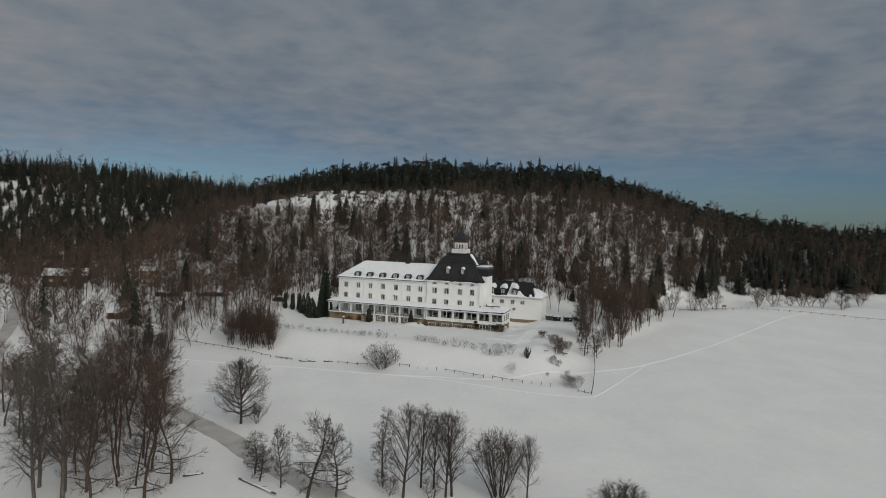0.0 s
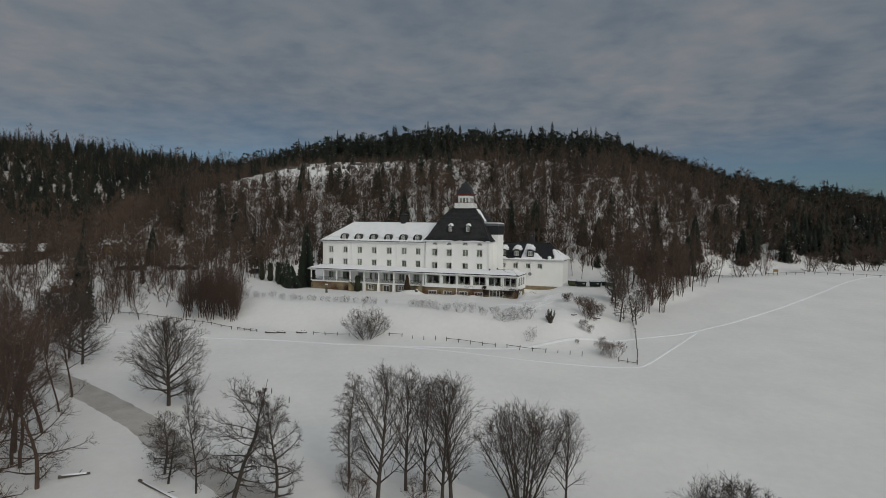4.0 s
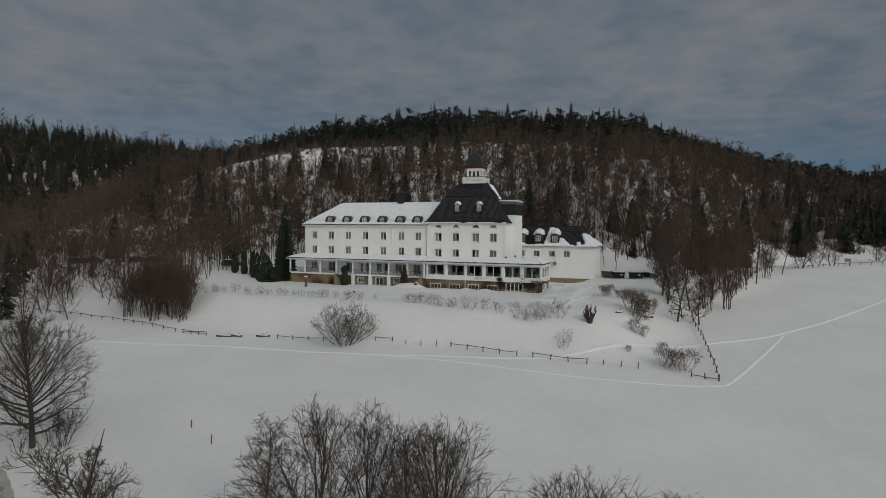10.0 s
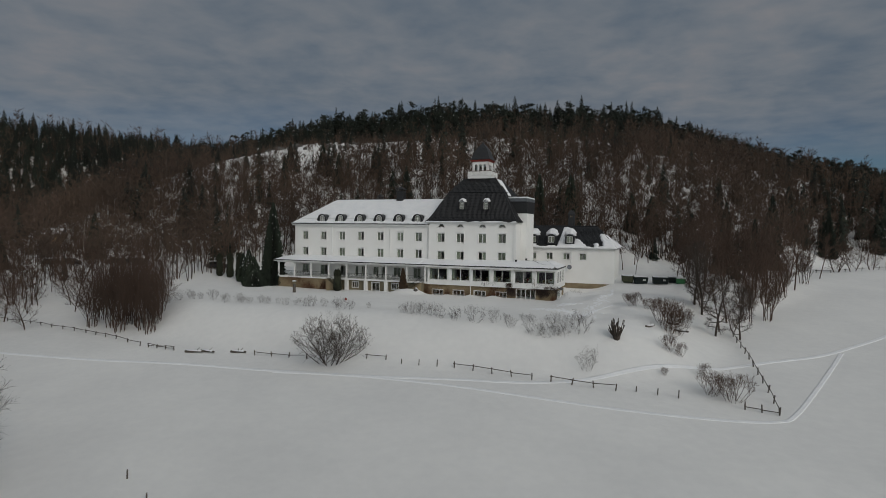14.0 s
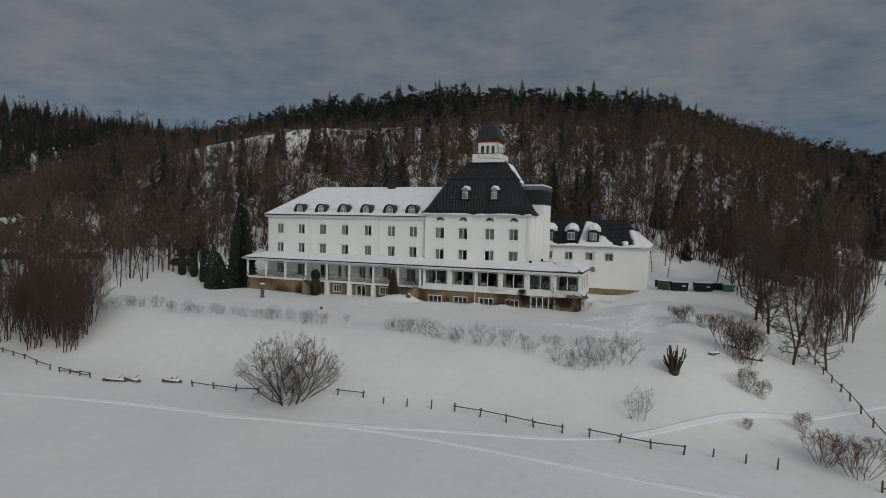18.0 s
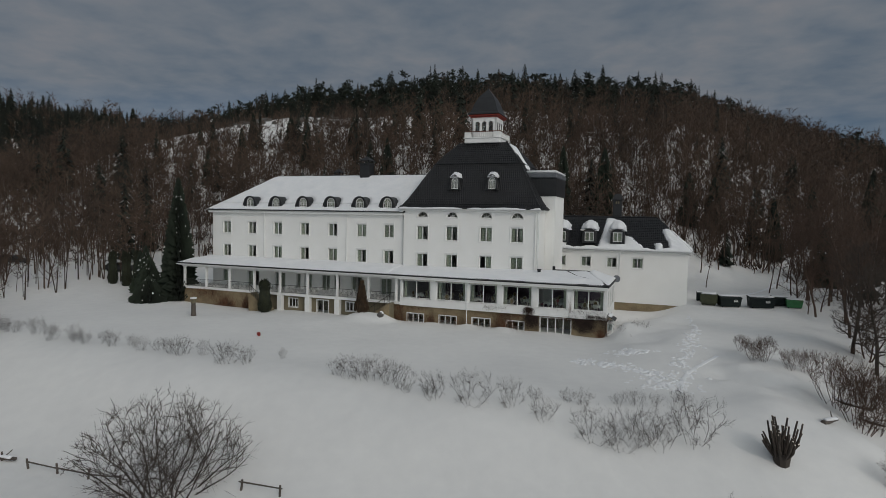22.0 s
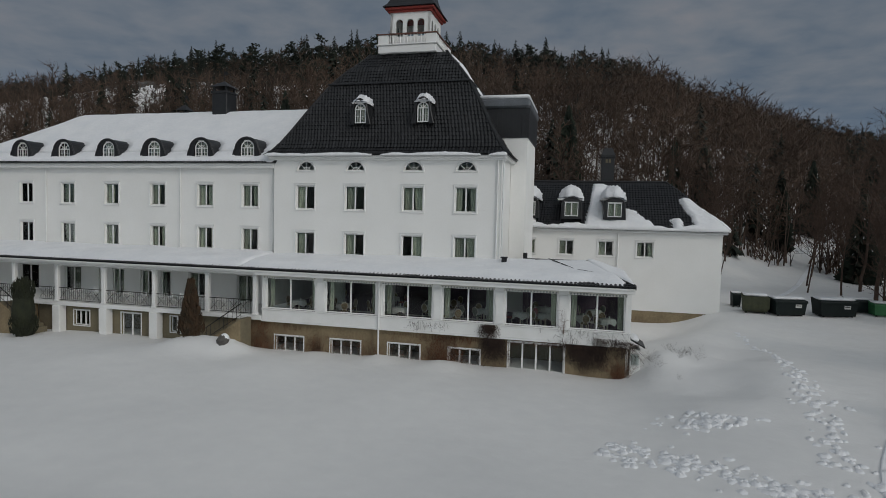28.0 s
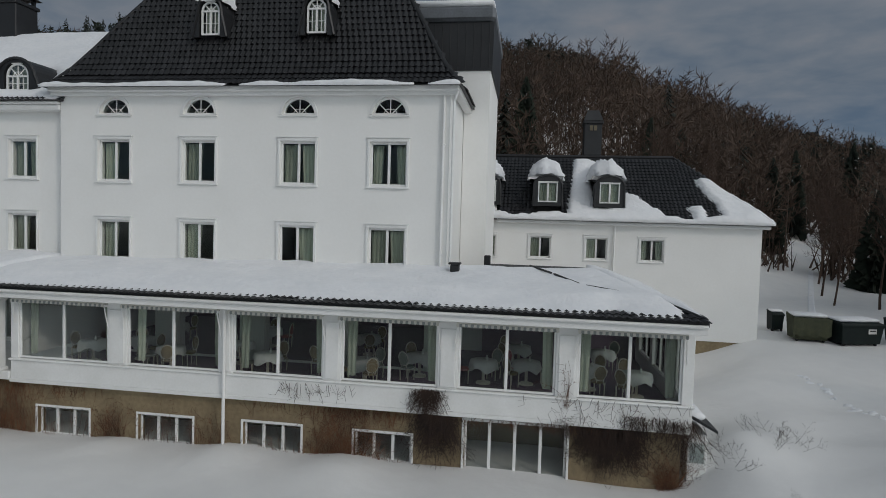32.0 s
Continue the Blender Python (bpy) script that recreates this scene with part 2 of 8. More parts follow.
class Geo:
    """Collects plain pieces into one mesh."""

    def __init__(self):
        self.v, self.f = [], []

    def add(self, verts, faces):
        k = len(self.v)
        self.v += [tuple(p) for p in verts]
        self.f += [tuple(i + k for i in f) for f in faces]
        return self

    def box(self, x0, x1, y0, y1, z0, z1, bevel=0.0):
        if bevel:
            b = min(bevel, (x1 - x0) / 3, (y1 - y0) / 3, (z1 - z0) / 3)
            def loop(i, z):
                a, c, d, e = x0 + i, x1 - i, y0 + i, y1 - i
                return [(a + b, d, z), (c - b, d, z), (c, d + b, z), (c, e - b, z), (c - b, e, z), (a + b, e, z), (a, e - b, z), (a, d + b, z)]
            v = loop(b, z0) + loop(0, z0 + b) + loop(0, z1 - b) + loop(b, z1)
            f = [tuple(reversed(range(8))), tuple(range(24, 32))]
            for r in range(3):
                for i in range(8):
                    f.append((r * 8 + i, r * 8 + (i + 1) % 8, r * 8 + 8 + (i + 1) % 8, r * 8 + 8 + i))
            return self.add(v, f)
        v = [(x, y, z) for z in (z0, z1) for x, y in ((x0, y0), (x1, y0), (x1, y1), (x0, y1))]
        return self.add(v, [(3, 2, 1, 0), (4, 5, 6, 7), (0, 1, 5, 4), (1, 2, 6, 5), (2, 3, 7, 6), (3, 0, 4, 7)])

    def tube(self, a, b, r0, r1=None, n=6, caps=True):
        a, b = Vector(a), Vector(b)
        r1 = r0 if r1 is None else r1
        d = (b - a).normalized()
        s = d.cross(Vector((0, 0, 1)) if abs(d.z) < 0.9 else Vector((1, 0, 0))).normalized()
        u = s.cross(d)
        v = []
        for p, r in ((a, r0), (b, r1)):
            v += [p + (s * math.cos(2 * math.pi * i / n) + u * math.sin(2 * math.pi * i / n)) * r for i in range(n)]
        f = [(i, i + n, (i + 1) % n + n, (i + 1) % n) for i in range(n)]
        if caps:
            f += [tuple(range(n)), tuple(reversed(range(n, 2 * n)))]
        return self.add(v, f)

    def lathe(self, cx, cy, profile, n=12):
        v = [(cx + r * math.cos(2 * math.pi * i / n), cy + r * math.sin(2 * math.pi * i / n), z) for r, z in profile for i in range(n)]
        f = []
        for k in range(len(profile) - 1):
            f += [(k * n + i, k * n + (i + 1) % n, (k + 1) * n + (i + 1) % n, (k + 1) * n + i) for i in range(n)]
        f += [tuple(reversed(range(n))), tuple(range((len(profile) - 1) * n, len(profile) * n))]
        return self.add(v, f)

    def prism(self, outline, y0, y1):
        """An outline of (x, z) pushed from y0 to y1."""
        n = len(outline)
        v = [(x, y0, z) for x, z in outline] + [(x, y1, z) for x, z in outline]
        f = [tuple(range(n)), tuple(reversed(range(n, 2 * n)))] + [(i, i + n, (i + 1) % n + n, (i + 1) % n) for i in range(n)]
        return self.add(v, f)

    def mesh(self, name, material, smooth=False):
        me = mesh_of(name, self.v, self.f, material, smooth)
        bm = bmesh.new()
        bm.from_mesh(me)
        bmesh.ops.recalc_face_normals(bm, faces=bm.faces)
        bm.to_mesh(me)
        bm.free()
        return me


def part(name, geo, material, parent=None, label="", smooth=False, at=None):
    """One mesh object under a thing or a part."""
    me = geo.mesh(name, material, smooth) if isinstance(geo, Geo) else geo
    ob = new(name, me)
    if parent:
        ob.parent = parent
    if at is not None:
        ob.matrix_basis = at
    if label:
        ob["label"] = label
    return ob


def thing(name, label, category, group="", kind="", at=None):
    ob = tagged(new(name), label, category, group, kind)
    if at is not None:
        ob.matrix_basis = at
    return ob


def smooth01(t):
    t = np.clip(t, 0, 1)
    return t * t * (3 - 2 * t)


def wave(x, y, s, seed=0.0):
    """Soft even noise, about -1 to 1."""
    return (np.sin(x / s + 1.3 * np.sin(y / s * 0.7 + seed)) + np.sin(y / s * 1.1 + 1.7 * np.sin(x / s * 0.6 + seed * 2))) * 0.5


# ---- ground: one sheet from the field up over the wooded hill ----
CREST_X = (-520, -300, -243, -222, -200, -161, -117, -85, -35, 1, 45, 85, 129, 162, 420)
CREST_Y = (-80, 0, 42, 84, 105, 122, 128, 136, 140, 164, 195, 185, 200, 211, 240)
CREST_Z = (48, 48, 48, 46, 43, 38, 44, 47, 49, 49, 43, 30, 23, 21, 17)
FOOT_X = (-400, -200, -100, -60, 15, 40, 60, 100, 200, 420)
FOOT_Y = (-150, -25, 8, 20, 24, 40, 72, 96, 105, 120)
EDGE_Y = (-60, -25, -10, 5, 15, 45, 62, 80)          # right edge of the plateau
EDGE_X = (22, 25, 28, 34, 41, 55, 72, 110)


def ground_z(x, y):
    x, y = np.asarray(x, float), np.asarray(y, float)
    field = -3.2 + 0.1 * (np.maximum(y, -120) + 36) - 0.02 * np.clip(x, -5, 90) + 0.035 * np.clip(-70 - x, 0, 60)
    field = np.where(y > 70, -3.2 + 10.6 - 0.02 * np.clip(x, -5, 90), field)
    field = field + 0.10 * wave(x, y, 9.0) + 0.05 * wave(x, y, 3.1, 2.0)
    # the terrace before the house, and its bank
    foot = -35.0 + 1.2 * np.sin(x / 14.0)
    width = 10.0 + 26.0 * smooth01((-38 - x) / 30)
    up = smooth01((y - foot) / width)
    flat = 1.0 + 1.3 * smooth01((x - 6) / 9) * smooth01((y + 18) / 16) + 0.9 * smooth01((y - 3) / 14) + 2.2 * smooth01((-46 - x) / 30) * smooth01((y + 25) / 30)
    flat = flat + 0.12 * wave(x, y, 4.3, 1.0) + 0.05 * wave(x, y, 1.7, 0.4)
    lip = 0.22 * np.exp(-((y - foot - 11.5) / 2.0) ** 2) * smooth01((x + 40) / 10)
    edge = np.interp(y, EDGE_Y, EDGE_X)
    inside = smooth01((edge + 4 - x) / 12)
    z = field + (flat + lip - field) * np.where(y > foot - 2, up, 0) * inside
    # mounds of cleared snow by the drive, right of the terrace
    for mx, my, mr, mh in ((20.5, -13, 3.0, 0.4), (18.5, -20, 2.0, 0.45), (22.5, -22, 1.8, 0.5), (20, -8, 2.2, 0.35), (20.5, -17, 1.2, 0.35), (21.6, -19, 1.0, 0.4), (9.0, -2.3, 1.2, 1.1), (10.3, -0.4, 1.5, 0.55), (8.9, -4.2, 1.0, 0.3), (14.5, 7.0, 1.6, -0.25), (14.2, 3.6, 1.5, -0.4), (13.1, 0.2, 1.3, -0.45), (11.8, -3.0, 1.2, -0.4), (-16.1, -5.3, 1.5, 0.8), (-14.5, -5.1, 1.0, 0.55), (-10.0, -3.9, 0.7, 0.2), (-17.8, -5.6, 1.2, 0.5), (11.6, -3.2, 1.8, 0.45), (11.2, -6.4, 1.3, -0.3), (13.8, -5.5, 1.3, 0.25), (17.6, -13.0, 0.9, 0.45), (18.8, -14.6, 0.9, 0.4), (16.7, -16.4, 0.9, 0.4), (18.0, -17.4, 0.9, 0.4), (16.3, -14.4, 0.9, -0.35), (17.6, -15.8, 0.8, -0.3), (17.9, -9.9, 1.0, 0.35), (19.4, -11.6, 0.9, 0.35), (10.5, -8.5, 2.0, 0.3), (-6.0, -4.0, 0.8, 0.32), (-2.3, -4.2, 1.0, 0.35), (-11.5, -7, 3.0, 0.3), (-20, -7.5, 3.5, 0.25), (-3, -9, 4, 0.2), (5.8, -5.0, 2.6, -0.15), (12, 10.8, 2.6, -0.9), (9, 9, 3, -0.8), (17, 4, 5, -0.2)):
        z = z + mh * np.exp(-(((x - mx) / mr) ** 2 + ((y - my) / mr) ** 2))
    # the hill
    yf, yc, hc = np.interp(x, FOOT_X, FOOT_Y), np.interp(x, CREST_X, CREST_Y), np.interp(x, CREST_X, CREST_Z)
    s = (y - yf) / (yc - yf)
    rise = np.sin(np.clip(s, 0, 1) * np.pi / 2) ** (1.12 + 0.3 * smooth01((-45 - x) / 30) + 1.2 * smooth01((-130 - x) / 50) + 0.25 * smooth01((x - 10) / 25))
    over = np.clip(s - 1, 0, 4)
    hill = (hc - 3) * rise * (1 - 0.35 * smooth01(over / 2.0))
    z = z + np.where(s > 0, hill, 0)
    ledge = 0.8 * np.exp(-((x + 88) / 42) ** 2) * smooth01((y - 70) / 10) * (1 - smooth01((y - 100) / 40))
    z = z + ledge * (1 + 0.25 * wave(x, y, 6.0, 3.0)) + smooth01(s * 6) * 1.2 * wave(x, y, 11.0, 5.0)
    return z


def gz(x, y):
    return float(ground_z(x, y))


def stretch_axis(a, b, step, far, growth=1.13):
    mid = list(np.arange(a, b + step / 2, step))
    lo, hi, d = [a], [b], step
    while lo[-1] > -far:
        d *= growth
        lo.append(lo[-1] - d)
        hi.append(hi[-1] + d)
    return np.array(lo[:0:-1] + mid + hi[1:])


def build_ground():
    xs, ys = stretch_axis(-50, 34, 0.6, 3500, 1.07), stretch_axis(-46, 20, 0.6, 3500, 1.07)
    X, Y = np.meshgrid(xs, ys)
    Z = ground_z(X, Y)
    nx, ny = len(xs), len(ys)
    idx = np.arange(nx * ny).reshape(ny, nx)
    quads = np.stack([idx[:-1, :-1], idx[:-1, 1:], idx[1:, 1:], idx[1:, :-1]], -1).reshape(-1, 4)
    me = mesh_of("ground", np.stack([X, Y, Z], -1).reshape(-1, 3).tolist(), quads.tolist(), SNOW, True)
    tagged(new("ground", me), "deep white snow over field, terrace and wooded hillside", "ground", kind="structure")


build_ground()


def ribbon(points, width, height, lift=0.02, step=0.8, wob=0.15, berm=True):
    """A strip lying on the ground along a line, with raised edges; x runs across."""
    pts = [Vector((x, y, 0)) for x, y in points]
    line = []
    for i in range(len(pts) - 1):
        p0, p1, p2, p3 = pts[max(i - 1, 0)], pts[i], pts[i + 1], pts[min(i + 2, len(pts) - 1)]
        n = max(2, int((p2 - p1).length / step))
        for k in range(n):
            t = k / n
            line.append(0.5 * (2 * p1 + (p2 - p0) * t + (2 * p0 - 5 * p1 + 4 * p2 - p3) * t * t + (3 * p1 - p0 - 3 * p2 + p3) * t ** 3))
    line.append(pts[-1])
    prof = ((-0.5, 0), (-0.38, 1), (-0.2, 0.15), (0, 0.5), (0.2, 0.15), (0.38, 1), (0.5, 0)) if berm else ((-0.5, 0), (-0.4, 1), (0.4, 1), (0.5, 0))
    g, v, f = Geo(), [], []
    rnd = random.Random(len(points) * 7 + int(width * 100))
    for i, p in enumerate(line):
        d = (line[min(i + 1, len(line) - 1)] - line[max(i - 1, 0)]).normalized()
        s = Vector((d.y, -d.x, 0))
        for u, h in prof:
            q = p + s * (u * width + rnd.uniform(-wob, wob) * width * 0.2)
            v.append((q.x, q.y, gz(q.x, q.y) + lift * (1 if h else -4) + h * height * rnd.uniform(0.6, 1.3)))
    n = len(prof)
    for i in range(len(line) - 1):
        for k in range(n - 1):
            f.append((i * n + k, i * n + k + 1, (i + 1) * n + k + 1, (i + 1) * n + k))
    return g.add(v, f)


def build_tracks():
    lines = (
        ([(-70, -46), (-51, -44.9), (-34.5, -42.7), (-23.4, -40.9), (-9.2, -39.5), (2.9, -37.0), (10.3, -35.2), (17.4, -31.9), (25.2, -27), (33, -20.7), (41.8, -13), (56.3, 6.7), (69, 27), (82.4, 49.7), (96, 64)], 0.6, 0.045),
        ([(-16, -40.6), (-3, -38.9), (9.5, -38.8), (20.2, -38.9), (27.3, -38.2), (31.7, -36.8), (33.4, -34.6), (37, -26.0), (41.5, -14.2)], 0.5, 0.035),
        ([(16.2, -10.2), (15.8, -10.9), (14.9, -12.6), (14.2, -14.3), (13.6, -16.6), (13.5, -19.7)], 0.34, 0.015),
        ([(30.5, 42), (27, 34), (23.5, 26), (20, 18)], 0.5, 0.02),
    )
    for pts, w, h in lines:
        tagged(part("ski_track", ribbon(pts, w, h), SNOW_TROD, smooth=True), "narrow ski and foot track pressed into deep snow", "track", "snow tracks", "stuff")
    road = part("snowy_road", ribbon([(-165, -5), (-140, -22), (-115, -42), (-100, -56), (-86, -64), (-62, -65), (-47, -65.6), (-35, -69.0), (-25.8, -72.1), (-19.7, -74.3), (-12, -78), (5, -84), (22, -88), (45, -92), (75, -94), (120, -92), (180, -84), (260, -70)], 3.9, 0.10, 0.05, 1.2, berm=True), ROAD, smooth=True)
    tagged(road, "grey packed-snow road with wheel ruts between banks", "road", kind="structure")
    # footprints: small rimmed clods in the trodden snow by the drive
    rnd = random.Random(5)
    g = Geo()
    spots = []
    for i in range(26):
        t = i / 26
        spots.append((14.7 + 0.6 * t + rnd.uniform(-0.15, 0.15), 7.0 - 8.0 * t + rnd.uniform(-0.2, 0.2)))
    for i in range(150):
        t = rnd.random()
        spots.append((15.2 - 1.9 * t + rnd.gauss(0, 0.28 + 0.3 * t), -1.0 - 15.0 * t))
    for i in range(90):
        spots.append((9.9 + rnd.gauss(0, 0.8), -10.3 + rnd.gauss(0, 0.45)))
    for i in range(190):
        t = rnd.random()
        spots.append((6.2 + 6.0 * t + rnd.gauss(0, 0.3), -13.1 - 2.8 * t + rnd.gauss(0, 0.55)))
    for i in range(130):
        spots.append((12.6 + rnd.gauss(0, 1.0), -17.6 + rnd.gauss(0, 1.0)))
    for x, y in spots:
        z, r, h = gz(x, y), rnd.uniform(0.09, 0.22), rnd.uniform(0.03, 0.10)
        n = 7
        v = [(x + math.cos(k * 6.283 / n) * r * rnd.uniform(0.7, 1.4), y + math.sin(k * 6.283 / n) * r * rnd.uniform(0.7, 1.3), z - 0.03) for k in range(n)]
        v += [(x + (a - x) * 0.55, y + (b - y) * 0.55, z + h * rnd.uniform(0.4, 1.2)) for a, b, c in v] + [(x, y, z + 0.01)]
        f = [(k, (k + 1) % n, n + (k + 1) % n, n + k) for k in range(n)] + [(n + k, n + (k + 1) % n, 2 * n) for k in range(n)]
        g.add(v, f)
    tagged(part("footprints", g, SNOW_TROD, smooth=True), "scattered footprints and kicked-up clods in snow", "footprints", kind="stuff")


build_tracks()


# ---- the hotel ----
hotel = thing("hotel", "long white stucco hotel with black pantile roofs, tower and glazed veranda", "hotel building")


def wall_geo(x0, x1, z0, z1, y, thick, openings):
    """An upright wall facing -y with rectangular openings (x0, x1, z0, z1) through it."""
    g = Geo()
    xs = sorted({x0, x1, *[min(max(v, x0), x1) for o in openings for v in o[:2]]})
    zs = sorted({z0, z1, *[min(max(v, z0), z1) for o in openings for v in o[2:]]})
    solid = {}
    for i in range(len(xs) - 1):
        for k in range(len(zs) - 1):
            cx, cz = (xs[i] + xs[i + 1]) / 2, (zs[k] + zs[k + 1]) / 2
            solid[i, k] = not any(o[0] < cx < o[1] and o[2] < cz < o[3] for o in openings)
    yb = y + thick
    for (i, k), s in solid.items():
        if not s:
            continue
        a, b, c, d = xs[i], xs[i + 1], zs[k], zs[k + 1]
        g.add([(a, y, c), (b, y, c), (b, y, d), (a, y, d)], [(0, 1, 2, 3)])
        g.add([(a, yb, c), (b, yb, c), (b, yb, d), (a, yb, d)], [(3, 2, 1, 0)])
        if not solid.get((i - 1, k)):
            g.add([(a, y, c), (a, y, d), (a, yb, d), (a, yb, c)], [(0, 1, 2, 3)])
        if not solid.get((i + 1, k)):
            g.add([(b, y, c), (b, yb, c), (b, yb, d), (b, y, d)], [(0, 1, 2, 3)])
        if not solid.get((i, k - 1)):
            g.add([(a, y, c), (a, yb, c), (b, yb, c), (b, y, c)], [(0, 1, 2, 3)])
        if not solid.get((i, k + 1)):
            g.add([(a, y, d), (b, y, d), (b, yb, d), (a, yb, d)], [(0, 1, 2, 3)])
    return g


def raw(name, g, material):
    return mesh_of(name, g.v, g.f, material)


WIN = {}


def curtain_mesh(w, h, seed):
    rnd = random.Random(seed)
    n = max(6, int(w / 0.035))
    v, f = [], []
    for k, z in ((0, 0.03), (1, h * 0.5), (2, h - 0.02)):
        for i in range(n + 1):
            u = i / n
            v.append((u * w * (0.86 + 0.07 * k), 0.03 * math.sin(u * w * 42 + seed) + rnd.uniform(-0.006, 0.006), z))
    for k in range(2):
        for i in range(n):
            f.append((k * (n + 1) + i, k * (n + 1) + i + 1, (k + 1) * (n + 1) + i + 1, (k + 1) * (n + 1) + i))
    return mesh_of("curtain", v, f, CURTAIN, True)


def arc_ring(g, outer, inner, y0, y1):
    """A solid band between two arcs, one connected piece."""
    n = len(outer)
    v = [(x, y0, z) for x, z in outer] + [(x, y0, z) for x, z in inner] + [(x, y1, z) for x, z in outer] + [(x, y1, z) for x, z in inner]
    f = []
    for i in range(n - 1):
        for a, b in ((0, n), (n, 3 * n), (3 * n, 2 * n), (2 * n, 0)):
            f.append((a + i, a + i + 1, b + i + 1, b + i))
    f += [(0, n, 3 * n, 2 * n), (n - 1, 3 * n - 1, 4 * n - 1, 2 * n - 1)]
    return g.add(v, f)


def window_meshes(w, h, lights, arch, trim):
    key = (round(w, 2), round(h, 2), lights, arch, trim)
    if key in WIN:
        return WIN[key]
    d = {}
    fr = 0.065
    g = Geo()          # casement frame, local: x centred, z from the sill, y = 0 in the glass plane
    if not arch:
        g.box(-w / 2, w / 2, -0.03, 0.04, 0, fr, 0.01).box(-w / 2, w / 2, -0.03, 0.04, h - fr, h, 0.01)
        g.box(-w / 2, -w / 2 + fr, -0.028, 0.038, fr, h - fr, 0.01).box(w / 2 - fr, w / 2, -0.028, 0.038, fr, h - fr, 0.01)
        for i in range(1, lights):
            x = -w / 2 + w * i / lights
            g.box(x - 0.045, x + 0.045, -0.035, 0.042, fr, h - fr, 0.01)
    else:
        r, zc = w / 2, h - w / 2
        pts = [(math.cos(a) * r, zc + math.sin(a) * r) for a in np.linspace(0, math.pi, 15)]
        inn = [(math.cos(a) * (r - fr), zc + math.sin(a) * (r - fr)) for a in np.linspace(0, math.pi, 15)]
        arc_ring(g, pts, inn, -0.03, 0.04)
        if zc > 0.1:
            g.box(-r, -r + fr, -0.03, 0.04, 0, zc).box(r - fr, r, -0.03, 0.04, 0, zc)
            g.box(-0.035, 0.035, -0.035, 0.042, fr, zc).box(-r + fr, r - fr, -0.032, 0.042, zc - 0.03, zc + 0.03)
            for q in (-0.5, 0.5):
                g.box(q * w * 0.47 - 0.01, q * w * 0.47 + 0.01, -0.02, 0.03, fr, zc)
            g.box(-r + fr, r - fr, -0.018, 0.028, zc * 0.5 - 0.01, zc * 0.5 + 0.01)
        g.box(-r + fr * (zc > 0.1), r - fr * (zc > 0.1), -0.03, 0.04, 0, fr)
        for a in (math.pi / 4, math.pi / 2, 3 * math.pi / 4):
            g.tube((0, 0, zc), (math.cos(a) * (r - fr), 0, zc + math.sin(a) * (r - fr)), 0.02, n=4)
        g.tube((-0.22 * w, 0, zc + 0.02), (-0.12 * w, 0, zc + 0.17 * w), 0.014, n=4).tube((-0.12 * w, 0, zc + 0.17 * w), (0.12 * w, 0, zc + 0.17 * w), 0.014, n=4).tube((0.12 * w, 0, zc + 0.17 * w), (0.22 * w, 0, zc + 0.02), 0.014, n=4)
    d["frame"] = g.mesh("frame", TRIM)
    if not arch:
        p = Geo()
        pw = w / lights
        p.box(-pw / 2 + 0.05, pw / 2 - 0.05, 0.0, 0.006, fr - 0.01, h - fr + 0.01)
        d["pane"] = (p.mesh("pane", GLASS), [-w / 2 + pw * (i + 0.5) for i in range(lights)])
    else:
        r, zc = w / 2 - 0.03, h - w / 2
        p = Geo().prism([(-r, 0.03), (r, 0.03)] + [(math.cos(a) * r, zc + math.sin(a) * r) for a in np.linspace(0, math.pi, 13)][1 if zc < 0.1 else 0:(12 if zc < 0.1 else 13)], 0.0, 0.006)
        d["pane"] = (p.mesh("pane", GLASS), [0.0])
    s = Geo()
    if trim == "full":
        t = 0.09
        s.box(-w / 2 - t, -w / 2, -0.19, -0.13, -0.04, h + 0.02, 0.01).box(w / 2, w / 2 + t, -0.19, -0.13, -0.04, h + 0.02, 0.01)
        s.box(-w / 2 - t, w / 2 + t, -0.19, -0.13, h + 0.02, h + 0.13, 0.01)
        s.box(-w / 2 - t - 0.05, w / 2 + t + 0.05, -0.23, -0.13, h + 0.13, h + 0.18, 0.015)
        d["sill"] = Geo().box(-w / 2 - t - 0.03, w / 2 + t + 0.03, -0.22, 0.0, -0.10, -0.04, 0.012).mesh("sill", TRIM)
    elif trim == "thin":
        t = 0.07
        s.box(-w / 2 - t, -w / 2, -0.17, -0.13, -t, h + t, 0.01).box(w / 2, w / 2 + t, -0.17, -0.13, -t, h + t, 0.01)
        s.box(-w / 2, w / 2, -0.17, -0.13, h, h + t, 0.01).box(-w / 2, w / 2, -0.17, -0.13, -t, 0, 0.01)
    elif trim == "arch":
        r, zc = w / 2, h - w / 2
        arc = np.linspace(0, math.pi, 13)
        arc_ring(s, [(math.cos(a) * (r + 0.10), zc + math.sin(a) * (r + 0.10)) for a in arc], [(math.cos(a) * r, zc + math.sin(a) * r) for a in arc], -0.18, -0.13)
        d["sill"] = Geo().box(-r - 0.12, r + 0.12, -0.21, 0.0, -0.08, -0.02, 0.012).mesh("sill", TRIM)
    else:
        s.box(-w / 2 - 0.02, w / 2 + 0.02, -0.05, -0.032, h - 0.02, h + 0.02)
    d["window"] = s.mesh("window", TRIM)
    d["curtain"] = [curtain_mesh(w / 2 * k, h - 0.1, i) for i, k in enumerate((0.55, 0.8, 0.95))]
    WIN[key] = d
    return d


wrnd = random.Random(11)


